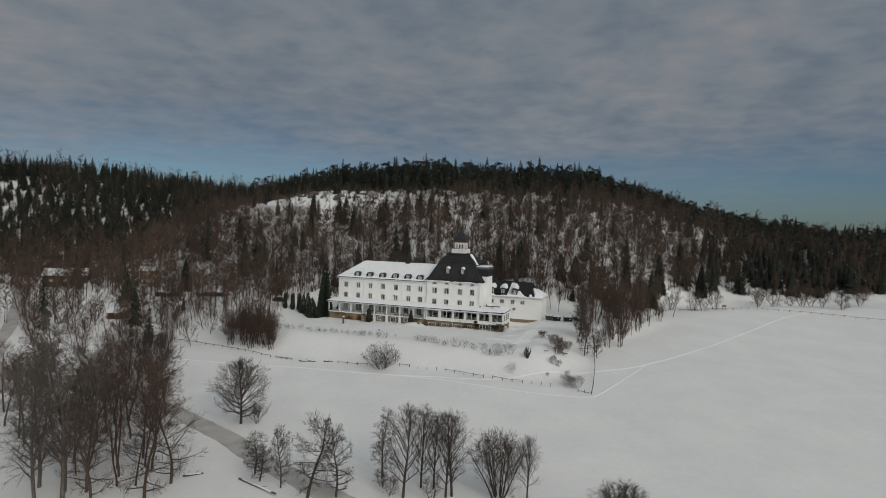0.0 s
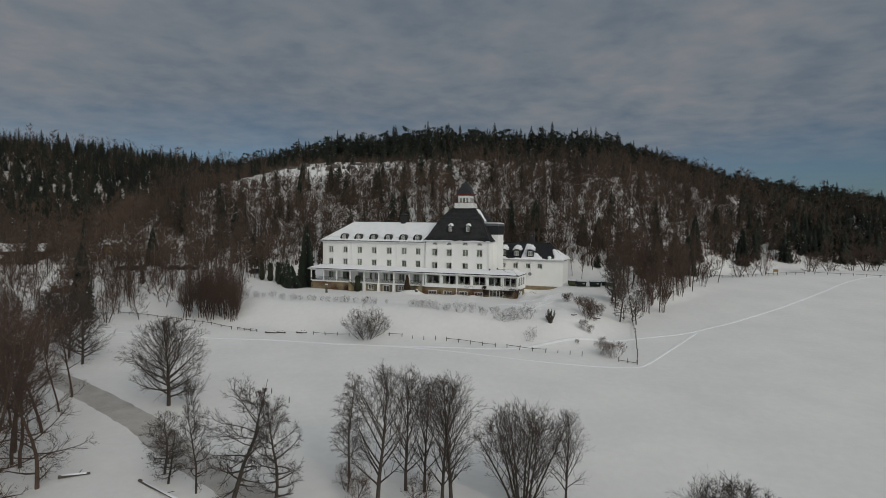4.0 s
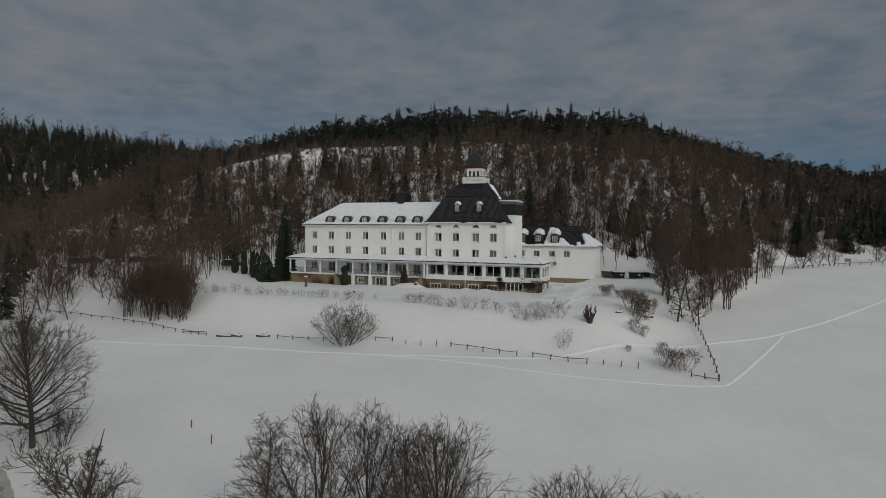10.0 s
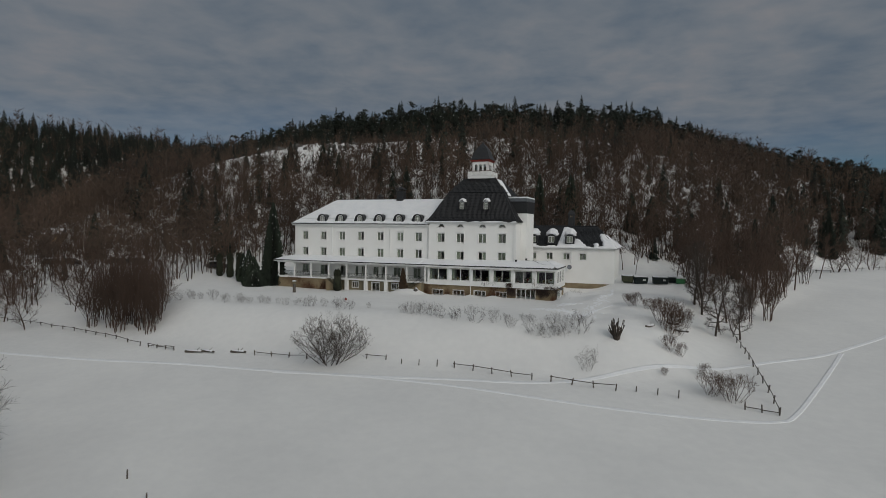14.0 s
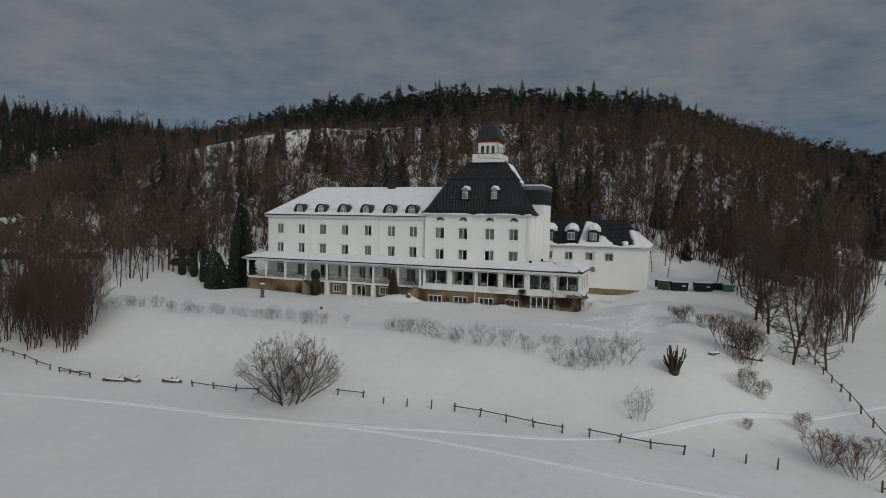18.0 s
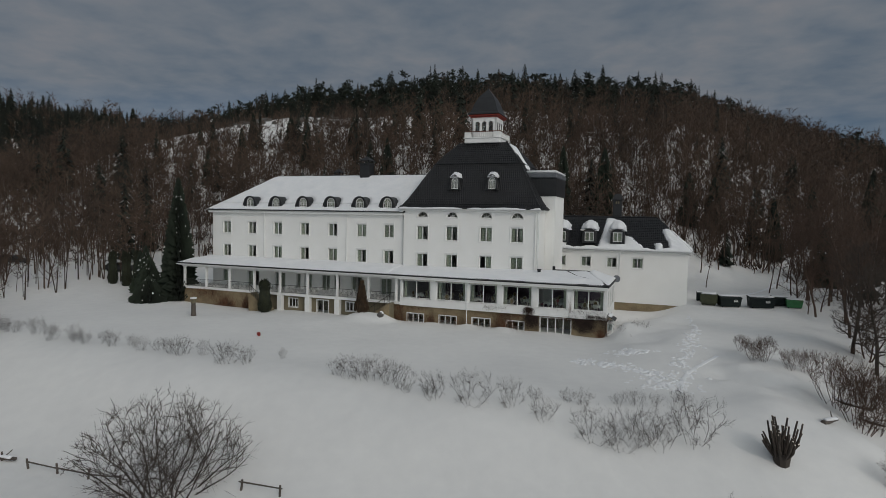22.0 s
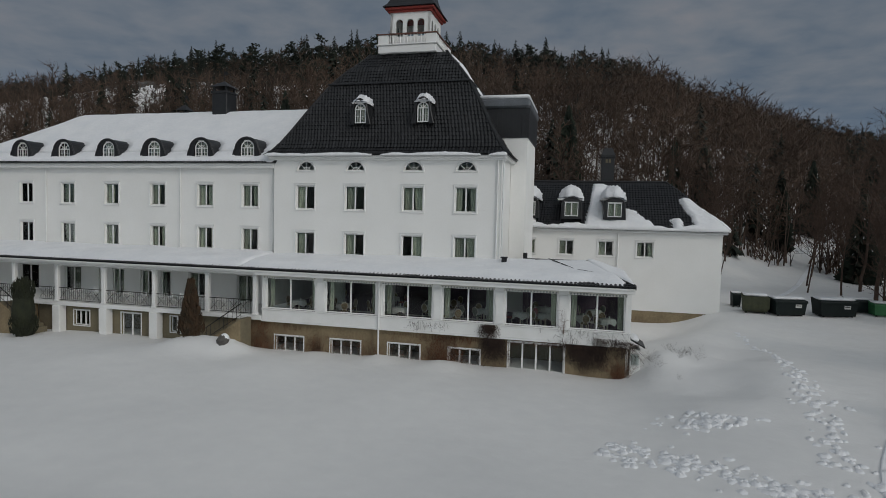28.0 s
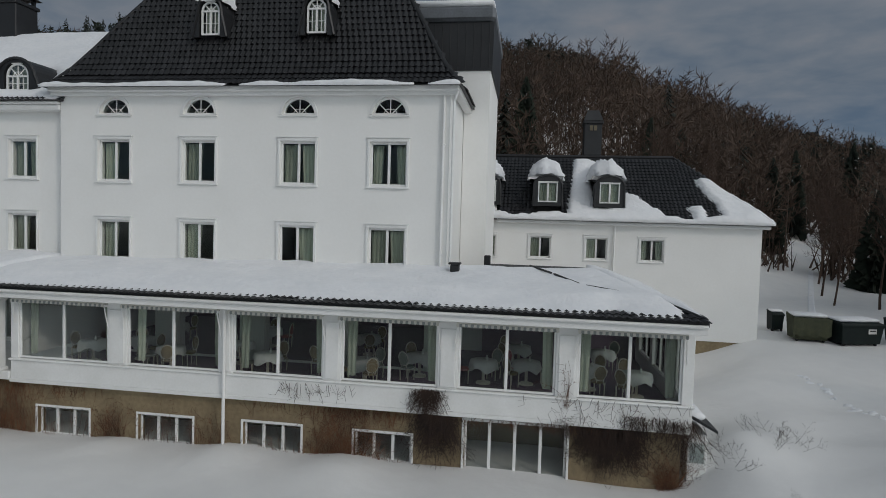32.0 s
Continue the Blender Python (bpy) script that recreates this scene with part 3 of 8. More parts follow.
def window(x, z, y, w, h, lights=2, arch=False, trim="full", curtains=None, parent=None):
    """A window in a wall whose face is at y; glass 0.13 m behind it."""
    d = window_meshes(w, h, lights, arch, trim)
    root = part("window", d["window"], None, parent or hotel, at=pose(x, y + 0.13, z))
    part("frame", d["frame"], None, root)
    if "sill" in d:
        part("sill", d["sill"], None, root)
    for px in d["pane"][1]:
        p = part("pane", d["pane"][0], None, root, at=pose(px, 0, 0))
        p.visible_shadow = False
    kind = wrnd.choice(("both", "left", "right", "left", "both", "some")) if curtains is None else curtains
    if kind in ("both", "left", "some"):
        part("curtain", d["curtain"][2 if kind == "left" else 0 if kind == "some" else 1], None, root, at=pose(-w / 2 + 0.06, 0.16, 0.02))
    if kind in ("both", "right", "some"):
        part("curtain", d["curtain"][2 if kind == "right" else 0 if kind == "some" else 1], None, root, at=pose(w / 2 - 0.06, 0.16, 0.02) @ Matrix.Diagonal((-1, 1, 1, 1)))
    return root


def arch_fill(g, x, z, w, h, y, thick):
    """Wall filling round a half-round top inside a rectangular opening."""
    r, zc, zt = w / 2, z + h - w / 2, z + h
    for i in range(12):
        a, b = math.pi * i / 12, math.pi * (i + 1) / 12
        p, q = (x + math.cos(a) * r, zc + math.sin(a) * r), (x + math.cos(b) * r, zc + math.sin(b) * r)
        g.prism([p, q, (q[0], zt), (p[0], zt)] if abs(p[0] - q[0]) > 1e-6 else [p, q, (q[0], zt)], y, y + thick)


TOWER_X = (-12.75, -9.32, -5.48, -2.14)
WING_X = (-39.91, -36.0, -32.15, -28.28, -24.36, -20.52, -17.04)
FLOOR_Z = 3.0


def build_walls():
    # tower: front, sides, back
    ops = [(x - 0.66, x + 0.66, z, z + 1.52) for x in TOWER_X for z in (6.45, 9.47)]
    fans = [(x - 0.62, x + 0.62, 11.95, 12.57) for x in TOWER_X]
    rooms = [(-14.0, -11.0, FLOOR_Z, 5.5), (-10.0, -7.6, FLOOR_Z, 5.5), (-6.6, -4.2, FLOOR_Z, 5.5), (-3.2, -0.7, FLOOR_Z, 5.5)]
    g = wall_geo(-15.0, 0.0, 0.6, 12.9, 0.0, 0.35, ops + fans + rooms)
    for x in TOWER_X:
        arch_fill(g, x, 11.95, 1.24, 0.62, 0.0, 0.35)
    part("tower_wall", raw("tower_wall", g, STUCCO), None, hotel)
    side = Geo().box(-0.35, 0.0, 0.35, 12.6, 0.6, 12.9).box(-15.0, -14.65, 0.35, 12.6, 0.6, 12.9).box(-15.0, 0, 12.6, 12.95, 0.6, 12.9)
    part("side_wall", side, STUCCO, hotel)
    for x in TOWER_X:
        for z in (6.45, 9.47):
            window(x, z, 0.0, 1.32, 1.52, curtains={(-12.75, 9.47): "left", (-9.32, 9.47): "left", (-5.48, 9.47): "both", (-2.14, 9.47): "some", (-12.75, 6.45): "left", (-9.32, 6.45): "left", (-5.48, 6.45): "right", (-2.14, 6.45): "both"}[x, z])
        window(x, 11.95, 0.0, 1.24, 0.62, arch=True, trim="arch", curtains="none")
    # left wing
    back_ops = [(-36.7, -34.9, 3.05, 4.9), (-32.5, -31.0, 3.05, 4.9), (-29.4, -28.8, 3.05, 4.9), (-28.2, -27.2, 3.05, 4.9), (-25.8, -24.7, 3.05, 4.9), (-24.1, -23.3, 3.05, 4.9), (-21.8, -20.4, 3.05, 4.9), (-18.0, -16.6, 3.05, 4.9), (-40.6, -39.2, 3.4, 4.9)]
    ops = [(x - 0.62, x + 0.62, z, z + 1.48) for x in WING_X for z in (6.62, 9.55)] + back_ops
    part("wing_wall", raw("wing_wall", wall_geo(-42.2, -15.0, 0.6, 12.2, 0.4, 0.35, ops), STUCCO), None, hotel)
    part("wing_end_wall", Geo().box(-42.2, -41.85, 0.75, 12.4, 0.6, 12.2).box(-42.2, -15.0, 12.05, 12.4, 0.61, 12.19), STUCCO, hotel)
    for x in WING_X:
        for z in (6.62, 9.55):
            window(x, z, 0.4, 1.24, 1.48, trim="full")
    for a, b, c, d in back_ops:
        window((a + b) / 2, c, 0.4, b - a, d - c, lights=2 if b - a > 0.9 else 1, trim="thin")
    # dim rooms behind the windows
    g = Geo().box(-41.8, -15.02, 4.2, 4.35, 3.0, 12.1).box(-14.6, -0.4, 4.2, 4.35, 5.8, 12.8).box(-41.8, -15.02, 0.8, 12.0, 5.8, 6.0).box(-14.6, -0.4, 0.4, 12.5, 5.82, 6.02).box(-41.8, -15.02, 0.8, 12.0, 9.0, 9.2).box(-14.6, -0.4, 0.4, 12.5, 9.02, 9.22)
    for x in (-38, -34.1, -30.2, -26.3, -22.4, -18.8):
        g.box(x - 0.05, x + 0.05, 0.76, 4.2, 6.0, 9.0).box(x - 0.05, x + 0.05, 0.76, 4.2, 9.2, 12.1)
    for x in (-11, -7.4, -3.8):
        g.box(x - 0.05, x + 0.05, 0.36, 4.2, 6.02, 9.02).box(x - 0.05, x + 0.05, 0.36, 4.2, 9.22, 12.6)
    part("inner_wall", g, ROOM, hotel)
    # cornices and corner strips
    g = Geo().box(-42.55, -15.02, -0.05, 0.38, 12.1, 12.32, 0.04).box(-42.6, -15.02, -0.16, 0.3, 12.32, 12.42, 0.03)
    g.box(-42.5, -42.22, 0.38, 12.4, 12.1, 12.42, 0.04)
    part("wing_cornice", g, TRIM, hotel)
    part("tower_cornice", Geo().box(-15.3, 0.32, -0.34, -0.02, 12.72, 12.92, 0.04).box(-15.3, 0.24, -0.2, -0.02, 12.6, 12.74, 0.03), TRIM, hotel)
    part("tower_cornice", Geo().box(0.02, 0.33, -0.018, 12.9, 12.72, 12.92, 0.04), TRIM, hotel)
    part("tower_cornice", Geo().box(-15.31, -15.02, -0.018, 12.9, 12.72, 12.92, 0.04), TRIM, hotel)
    for x, y0, z0, z1 in ((-34.1, 0.4, 6.3, 12.1), (-22.45, 0.4, 6.3, 12.1), (-0.2, 0.0, 6.5, 12.6), (-15.25, 0.4, 6.4, 12.1)):
        g = Geo().tube((x, y0 - 0.09, z0), (x, y0 - 0.09, z1), 0.05, n=8)
        for z in np.arange(z0 + 0.6, z1, 1.9):
            g.box(x - 0.08, x + 0.08, y0 - 0.14, y0 + 0.0, z, z + 0.04)
        part("downpipe", g, TRIM, hotel, "white rain downpipe")
    g = Geo().tube((0.15, -0.12, 6.7), (0.15, -0.12, 12.4), 0.05, n=8).tube((0.15, -0.12, 12.4), (0.3, -0.3, 12.75), 0.05, n=8)
    part("downpipe", g, TRIM, hotel, "white rain downpipe")
    # stair block right of the tower
    g = Geo().box(0.02, 1.05, 3.85, 9.2, 2.4, 14.45)
    g.box(-2.0, 0.02, 3.86, 9.2, 12.6, 14.45)
    part("stair_wall", g, STUCCO, hotel)
    g = Geo().add([(-2.02, 3.8, 14.45), (1.12, 3.8, 14.45), (1.12, 9.3, 14.45), (-2.02, 9.3, 14.45), (-2.02, 3.7, 16.35), (1.16, 3.7, 16.35), (1.16, 9.4, 16.35), (-2.02, 9.4, 16.35)], [(0, 1, 5, 4), (1, 2, 6, 5), (2, 3, 7, 6), (3, 0, 4, 7), (4, 5, 6, 7), (3, 2, 1, 0)])
    for x in np.arange(-1.9, 1.1, 0.32):
        g.tube((x, 3.79, 14.5), (x, 3.7, 16.3), 0.012, n=4)
    part("stair_cladding", g, BLACK, hotel, "black sheet-metal upper storey of the stair block")
    part("stair_roof", Geo().box(-2.3, 1.2, 3.5, 9.6, 16.36, 16.95, 0.12), ZINC, hotel, "grey metal roof edge")
    # annex
    ann = [(2.86, 3.99), (5.83, 6.96), (8.66, 9.86), (-0.1, 1.03)]
    ops = [(a, b, 6.52, 7.66) for a, b in ann]
    part("annex_wall", raw("annex_wall", wall_geo(-0.3, 14.65, 2.45, 8.5, 11.9, 0.35, ops), STUCCO), None, hotel)
    part("annex_side_wall", Geo().box(14.3, 14.65, 12.25, 20.6, 2.45, 8.5).box(-0.3, 14.65, 20.6, 20.95, 2.45, 8.5), STUCCO, hotel)
    part("annex_plinth", Geo().box(-0.2, 14.55, 11.98, 20.8, 0.8, 2.45), PLINTH, hotel, "tan plinth of the annex")
    part("annex_inner_wall", Geo().box(0, 14.2, 15.0, 15.15, 2.6, 8.4), ROOM, hotel)
    for a, b in ann:
        window((a + b) / 2, 6.52, 11.9, b - a, 1.14, trim="full")
    g = Geo().box(1.06, 14.95, 11.55, 11.88, 8.36, 8.56, 0.04).box(14.67, 14.96, 11.9, 20.95, 8.36, 8.56, 0.04)
    part("annex_cornice", g, TRIM, hotel)
    g = Geo().tube((7.3, 11.8, 5.8), (7.3, 11.8, 8.3), 0.05, n=8).tube((7.3, 11.8, 5.8), (7.0, 11.5, 5.2), 0.05, n=8)
    part("downpipe", g, TRIM, hotel, "white rain downpipe")


build_walls()

# ---- pantiles ----
TW, TL = 0.22, 0.33


def tile_mesh(material):
    prof = [(0, 0.0), (0.045, 0.030), (0.095, 0.046), (0.15, 0.026), (0.22, 0.0)]
    v = [(x, 0, z + 0.035) for x, z in prof] + [(x, TL + 0.05, z) for x, z in prof] + [(x, 0, z + 0.005) for x, z in prof]
    f = [(i, i + 1, i + 6, i + 5) for i in range(4)] + [(i + 10, i + 11, i + 1, i) for i in range(4)]
    return v, f


TILE_V, TILE_F = tile_mesh(None)
TILE_ME = mesh_of("tile", TILE_V, TILE_F, TILE)


def tile_slope(profile, span, joined, parent, along="x", flip=1, singles=0, skip=None):
    """Rows of tiles up a profile of (inset, z) for a slope facing -y; span(inset) gives x0, x1. Returns how many were single objects."""
    rows, acc = [], 0.0
    pts = [Vector((0, d, z)) for d, z in profile]
    total = sum((pts[i + 1] - pts[i]).length for i in range(len(pts) - 1))
    for r in range(int(total / (TL - 0.02))):
        s, k = r * (TL - 0.02), 0
        while k < len(pts) - 2 and s > (pts[k + 1] - pts[k]).length:
            s -= (pts[k + 1] - pts[k]).length
            k += 1
        d = (pts[k + 1] - pts[k]).normalized()
        rows.append((pts[k] + d * s, d))
    made = 0
    rnd = random.Random(3)
    for p, d in rows:
        x0, x1 = span(p.y)
        n = Vector((1, 0, 0)).cross(d)
        x = x0
        while x + TW * 0.5 < x1:
            q = Vector((x + rnd.uniform(-0.006, 0.006), p.y, p.z + rnd.uniform(0, 0.008)))
            x += TW
            if skip and skip(q.x + TW / 2, q.y, q.z):
                continue
            m = Matrix(((1, d.x, n.x, q.x), (0, d.y, n.y, q.y), (0, d.z, n.z, q.z), (0, 0, 0, 1)))
            if made < singles:
                t = new("tile", TILE_ME)
                t.parent, t.matrix_basis = parent, m
                made += 1
            else:
                joined.append(m)
    return made


def join_tiles(name, mats, parent, label):
    if not mats:
        return
    base = np.array(TILE_V)
    base = np.c_[base, np.ones(len(base))]
    V = np.concatenate([base @ np.array(m).T[:, :3] for m in mats])
    k = len(TILE_V)
    F = [tuple(i + j * k for i in f) for j in range(len(mats)) for f in TILE_F]
    part(name, mesh_of(name, V.tolist(), F, TILE_J), None, parent, label)["kind"] = "stuff"


def turned(mats, pivot, angle):
    r = Matrix.Translation(pivot) @ Matrix.Rotation(angle, 4, "Z") @ Matrix.Translation(-Vector(pivot))
    return [r @ m for m in mats]


def ring_roof(levels, name, material, parent, label=""):
    """A roof skin from rectangles (x0, x1, y0, y1, z), lowest first, closed above."""
    g = Geo()
    v = [(x, y, z) for x0, x1, y0, y1, z in levels for x, y in ((x0, y0), (x1, y0), (x1, y1), (x0, y1))]
    f = [(k * 4 + i, k * 4 + (i + 1) % 4, k * 4 + 4 + (i + 1) % 4, k * 4 + 4 + i) for k in range(len(levels) - 1) for i in range(4)]
    f += [(3, 2, 1, 0), tuple(range(len(levels) * 4 - 4, len(levels) * 4))]
    return part(name, g.add(v, f), material, parent, label)


TOWER_PROF = ((-0.45, 12.93), (-0.1, 13.25), (0.3, 13.8), (0.85, 14.75), (1.5, 15.95), (2.1, 17.0), (2.65, 17.95), (3.4, 18.95), (4.35, 20.0), (4.75, 20.55))


def build_roofs():
    T = (-15.0, 0.0, 0.0, 12.9)
    roof = ring_roof([(T[0] + d, T[1] - d, T[2] + d, T[3] - d, z - 0.05) for d, z in TOWER_PROF], "tower_roof", BLACK, hotel, "steep black pantile roof with flared eaves")
    prof = TOWER_PROF
    mats = []
    lower = prof[:7]
    upper = prof[6:]
    dorm = lambda x, y, z: any(abs(x - dx) < 0.62 and 14.7 < z < 16.3 for dx in (-9.33, -5.15))
    tile_slope(lower, lambda d: (-15.0 + d + 0.05, -d - 0.05), mats, roof, singles=300, skip=dorm)
    tile_slope(upper, lambda d: (-15.0 + d + 0.1, -d - 0.1), mats, roof)
    join_tiles("tile_field", mats, roof, "black glazed pantiles")
    sides = []
    tile_slope(lower, lambda d: (-15.0 + d + 0.05 + 1.05, -d - 1.15), sides, roof)
    tile_slope(upper, lambda d: (-15.0 + d + 1.1, -d - 1.2), sides, roof)
    # the same rows turned to the right-hand slope
    join_tiles("tile_field", turned([Matrix.Translation((0, -1.05 + 1.05, 0)) @ m for m in sides], (-7.5, 7.5, 0), radians(90)), roof, "black glazed pantiles")
    for sx in (0, 1):
        for sy in (0, 1):
            v, f = [], []
            for d, z in prof:
                cx, cy = (T[0] + d if sx == 0 else T[1] - d), (T[2] + d if sy == 0 else T[3] - d)
                v += [(cx + math.cos(k * 6.283 / 7) * 0.10, cy + math.sin(k * 6.283 / 7) * 0.10, z + 0.03 + 0.06 * math.sin(k * 6.283 / 7)) for k in range(7)]
            f = [(i * 7 + k, i * 7 + (k + 1) % 7, i * 7 + 7 + (k + 1) % 7, i * 7 + 7 + k) for i in range(len(prof) - 1) for k in range(7)]
            part("hip_cap", Geo().add(v, f), TILE, roof, smooth=True)
    d, z = prof[6]
    g = Geo().box(T[0] + d - 0.12, T[1] - d + 0.12, T[2] + d - 0.16, T[2] + d + 0.1, z - 0.02, z + 0.10, 0.03).box(T[1] - d - 0.1, T[1] - d + 0.16, T[2] + d + 0.1, T[3] - d, z - 0.02, z + 0.10, 0.03)
    part("roof_band", g, BLACK, roof)
    # left wing: hipped black roof under snow
    wr = ring_roof([(-42.65, -14.9, -0.25, 13.0, 12.42), (-41.3, -14.5, 0.9, 11.9, 13.25), (-36.4, -13.0, 6.35, 6.45, 17.0)], "wing_roof", BLACK, hotel, "hipped black roof of the long wing")
    part("ridge_cap", Geo().tube((-36.4, 6.4, 17.02), (-13.3, 6.4, 17.02), 0.13, n=8), TILE, wr)
    mats = []
    tile_slope(((-0.3, 12.44), (0.2, 12.75)), lambda d: (-42.5, -15.4), mats, wr)
    join_tiles("tile_field", mats, wr, "black pantiles along the snowy eave")
    # annex roof
    ar = ring_roof([(-0.3, 15.1, 11.4, 21.2, 8.56), (-0.3, 11.1, 16.2, 16.4, 12.4)], "annex_roof", BLACK, hotel, "hipped black pantile roof of the annex")
    mats = []
    dorm = lambda x, y, z: any(abs(x - dx) < 0.75 and z < 10.9 for dx in (0.45, 3.74, 6.96))
    tile_slope(((11.38, 8.6), (16.2, 12.45)), lambda d: (-0.2, 15.05 - (d - 11.38) * 0.82), mats, ar, skip=dorm)
    join_tiles("tile_field", mats, ar, "black glazed pantiles")
    part("ridge_cap", Geo().tube((-0.3, 16.3, 12.46), (11.1, 16.3, 12.46), 0.12, n=8).tube((11.1, 16.25, 12.44), (15.05, 11.45, 8.6), 0.10, n=7), TILE, ar)
    # veranda roof, open to the left and hipped at the right end
    g = Geo()
    v = [(-43.7, -4.1, 5.72), (7.55, -4.1, 5.72), (7.55, 4.6, 5.72), (-43.7, 0.38, 5.72), (-43.7, -4.1, 5.84), (7.55, -4.1, 5.84), (7.55, 4.6, 5.84), (5.1, 0.6, 6.62), (1.2, 0.6, 6.62), (0.06, -0.02, 6.3), (-14.98, -0.02, 6.3), (-15.02, 0.38, 6.38), (-42.2, 0.38, 6.38), (1.2, 3.84, 6.62), (5.1, 3.84, 6.62), (1.06, 4.6, 5.72), (0.06, 3.84, 5.72)]
    f = [(0, 1, 5, 4), (1, 2, 6, 5), (4, 5, 7, 8, 9, 10, 11, 12), (5, 6, 14, 7), (7, 14, 13, 8), (3, 12, 11), (0, 4, 12, 3), (0, 3, 11, 10, 9, 16, 15, 2, 1)]
    vr = part("veranda_roof", raw("veranda_roof", g.add(v, f), BLACK), None, hotel, "low black-tiled veranda roof under snow")
    mats = []
    tile_slope(((-4.24, 5.83), (-3.5, 5.95)), lambda d: (-43.7, 7.55), mats, vr, singles=180)
    join_tiles("tile_field", mats, vr, "black pantiles at the veranda eave")
    g = Geo().tube((-43.7, -4.16, 5.73), (7.5, -4.16, 5.73), 0.05, n=7)
    part("gutter", g, TRIM, vr, "white eaves gutter")
    part("dark_flashing", Geo().tube((1.15, 0.6, 6.66), (5.1, 0.6, 6.66), 0.05, n=6).tube((5.1, 0.6, 6.66), (7.5, -4.0, 5.9), 0.05, n=6).tube((2.9, 0.5, 6.84), (3.6, -0.6, 6.70), 0.035, n=5).tube((3.68, -0.7, 6.68), (4.4, -1.8, 6.50), 0.035, n=5).tube((4.6, -1.9, 6.46), (5.6, -2.3, 6.36), 0.035, n=5), BLACK, vr)
    part("vent_pipe", Geo().box(0.25, 0.55, -0.75, -0.45, 6.2, 6.85, 0.03).box(0.2, 0.6, -0.8, -0.4, 6.85, 6.92, 0.02), BLACK, hotel, "small black vent on the veranda roof")
    part("vent_pipe", Geo().box(1.1, 1.35, 2.9, 3.2, 6.3, 7.0, 0.03), BLACK, hotel, "small black vent on the veranda roof")


build_roofs()


def build_dormers():
    # low-arched dormers on the long wing
    def eyebrow(x, y, z, w, h, r, depth, winw, winh, zwin, parent_label):
        g = Geo()
        n = 14
        out = [(x - w / 2 - 0.12, z), (x - w / 2 + 0.02, z + h * 0.38)] + [(x + math.cos(a) * w * 0.44, z + h * 0.46 + math.sin(a) * h * 0.54) for a in np.linspace(math.pi * 0.97, math.pi * 0.03, n)] + [(x + w / 2 - 0.02, z + h * 0.38), (x + w / 2 + 0.12, z)]
        inn = [(x - winw / 2 - 0.06, z)] + [(x + math.cos(a) * (winw / 2 + 0.06), zwin + winh - winw / 2 + math.sin(a) * (winw / 2 + 0.06)) for a in np.linspace(math.pi, 0, n)] + [(x + winw / 2 + 0.06, z)]
        k = len(out)
        m = len(inn)
        # hood
        v = [(px, y, pz) for px, pz in out] + [(px, y + depth, pz + 0.02) for px, pz in out]
        g.add(v, [(i, i + 1, i + 1 + k, i + k) for i in range(k - 1)])
        # front ring between hood and window
        for i in range(k - 1):
            j0, j1 = int(i / (k - 1) * (m - 1)), int((i + 1) / (k - 1) * (m - 1))
            quad = [(out[i][0], y, out[i][1]), (out[i + 1][0], y, out[i + 1][1]), (inn[j1][0], y, inn[j1][1]), (inn[j0][0], y, inn[j0][1])]
            g.add(quad, [(0, 1, 2, 3)] if j1 != j0 else [(0, 1, 2)])
        v = [(px, y, pz) for px, pz in inn] + [(px, y + 0.25, pz) for px, pz in inn]
        g.add(v, [(i, i + m, i + 1 + m, i + 1) for i in range(m - 1)])
        # a rolled rim along the hood's edge
        for i in range(k - 1):
            g.tube((out[i][0], y - 0.02, out[i][1]), (out[i + 1][0], y - 0.02, out[i + 1][1]), 0.055, n=5, caps=False)
        d = part("dormer", raw("dormer", g, BLACK), None, hotel, parent_label)
        w_ = window(x, zwin, y + 0.02 - 0.05, winw, winh, arch=True, trim="none", curtains=wrnd.choice(("both", "some")), parent=hotel)
        part("dormer_back", Geo().box(x - winw / 2 - 0.04, x + winw / 2 + 0.04, y + 0.55, y + 0.6, z, z + h * 0.8), ROOM, hotel)
    for x in (-36.32, -32.46, -28.52, -24.66, -20.82, -17.26):
        eyebrow(x, 0.32, 12.78, 1.95, 1.40, 0.6, 2.6, 1.0, 1.06, 12.93, "black arched roof dormer")
    for x in (-9.33, -5.15):
        eyebrow(x, 0.65, 14.95, 1.15, 1.62, 0.5, 1.7, 0.74, 1.25, 15.05, "black arched dormer with a tall white window")

    def square(x):
        g = Geo()
        out = [(x - 0.78, 9.3), (x - 0.74, 10.45)] + [(x + math.cos(a) * 0.74, 10.45 + math.sin(a) * 0.5) for a in np.linspace(math.pi, 0, 11)][1:-1] + [(x + 0.74, 10.45), (x + 0.78, 9.3)]
        k = len(out)
        v = [(px, 11.75, pz) for px, pz in out] + [(px, 14.6, pz) for px, pz in out]
        g.add(v, [(i, i + 1, i + 1 + k, i + k) for i in range(k - 1)])
        hole = [(x - 0.52, 9.5), (x - 0.52, 10.6), (x + 0.52, 10.6), (x + 0.52, 9.5)]
        g.add([(p[0], 11.75, p[1]) for p in out + hole], [tuple([0, 1, k + 1, k]), tuple([1, 2, 3, 4, 5, k + 1]), tuple([5, 6, 7, k + 2, k + 1]), tuple([7, 8, 9, 10, 11, k + 2]), tuple([k - 2, k - 1, k + 3, k + 2]), (0, k, k + 3, k - 1)])
        for i in range(k - 1):
            g.tube((out[i][0], 11.73, out[i][1]), (out[i + 1][0], 11.73, out[i + 1][1]), 0.05, n=5, caps=False)
        part("dormer", raw("dormer", g, BLACK), None, hotel, "black round-topped dormer of the annex")
        window(x, 9.52, 11.66, 1.04, 1.08, trim="none", curtains="both")
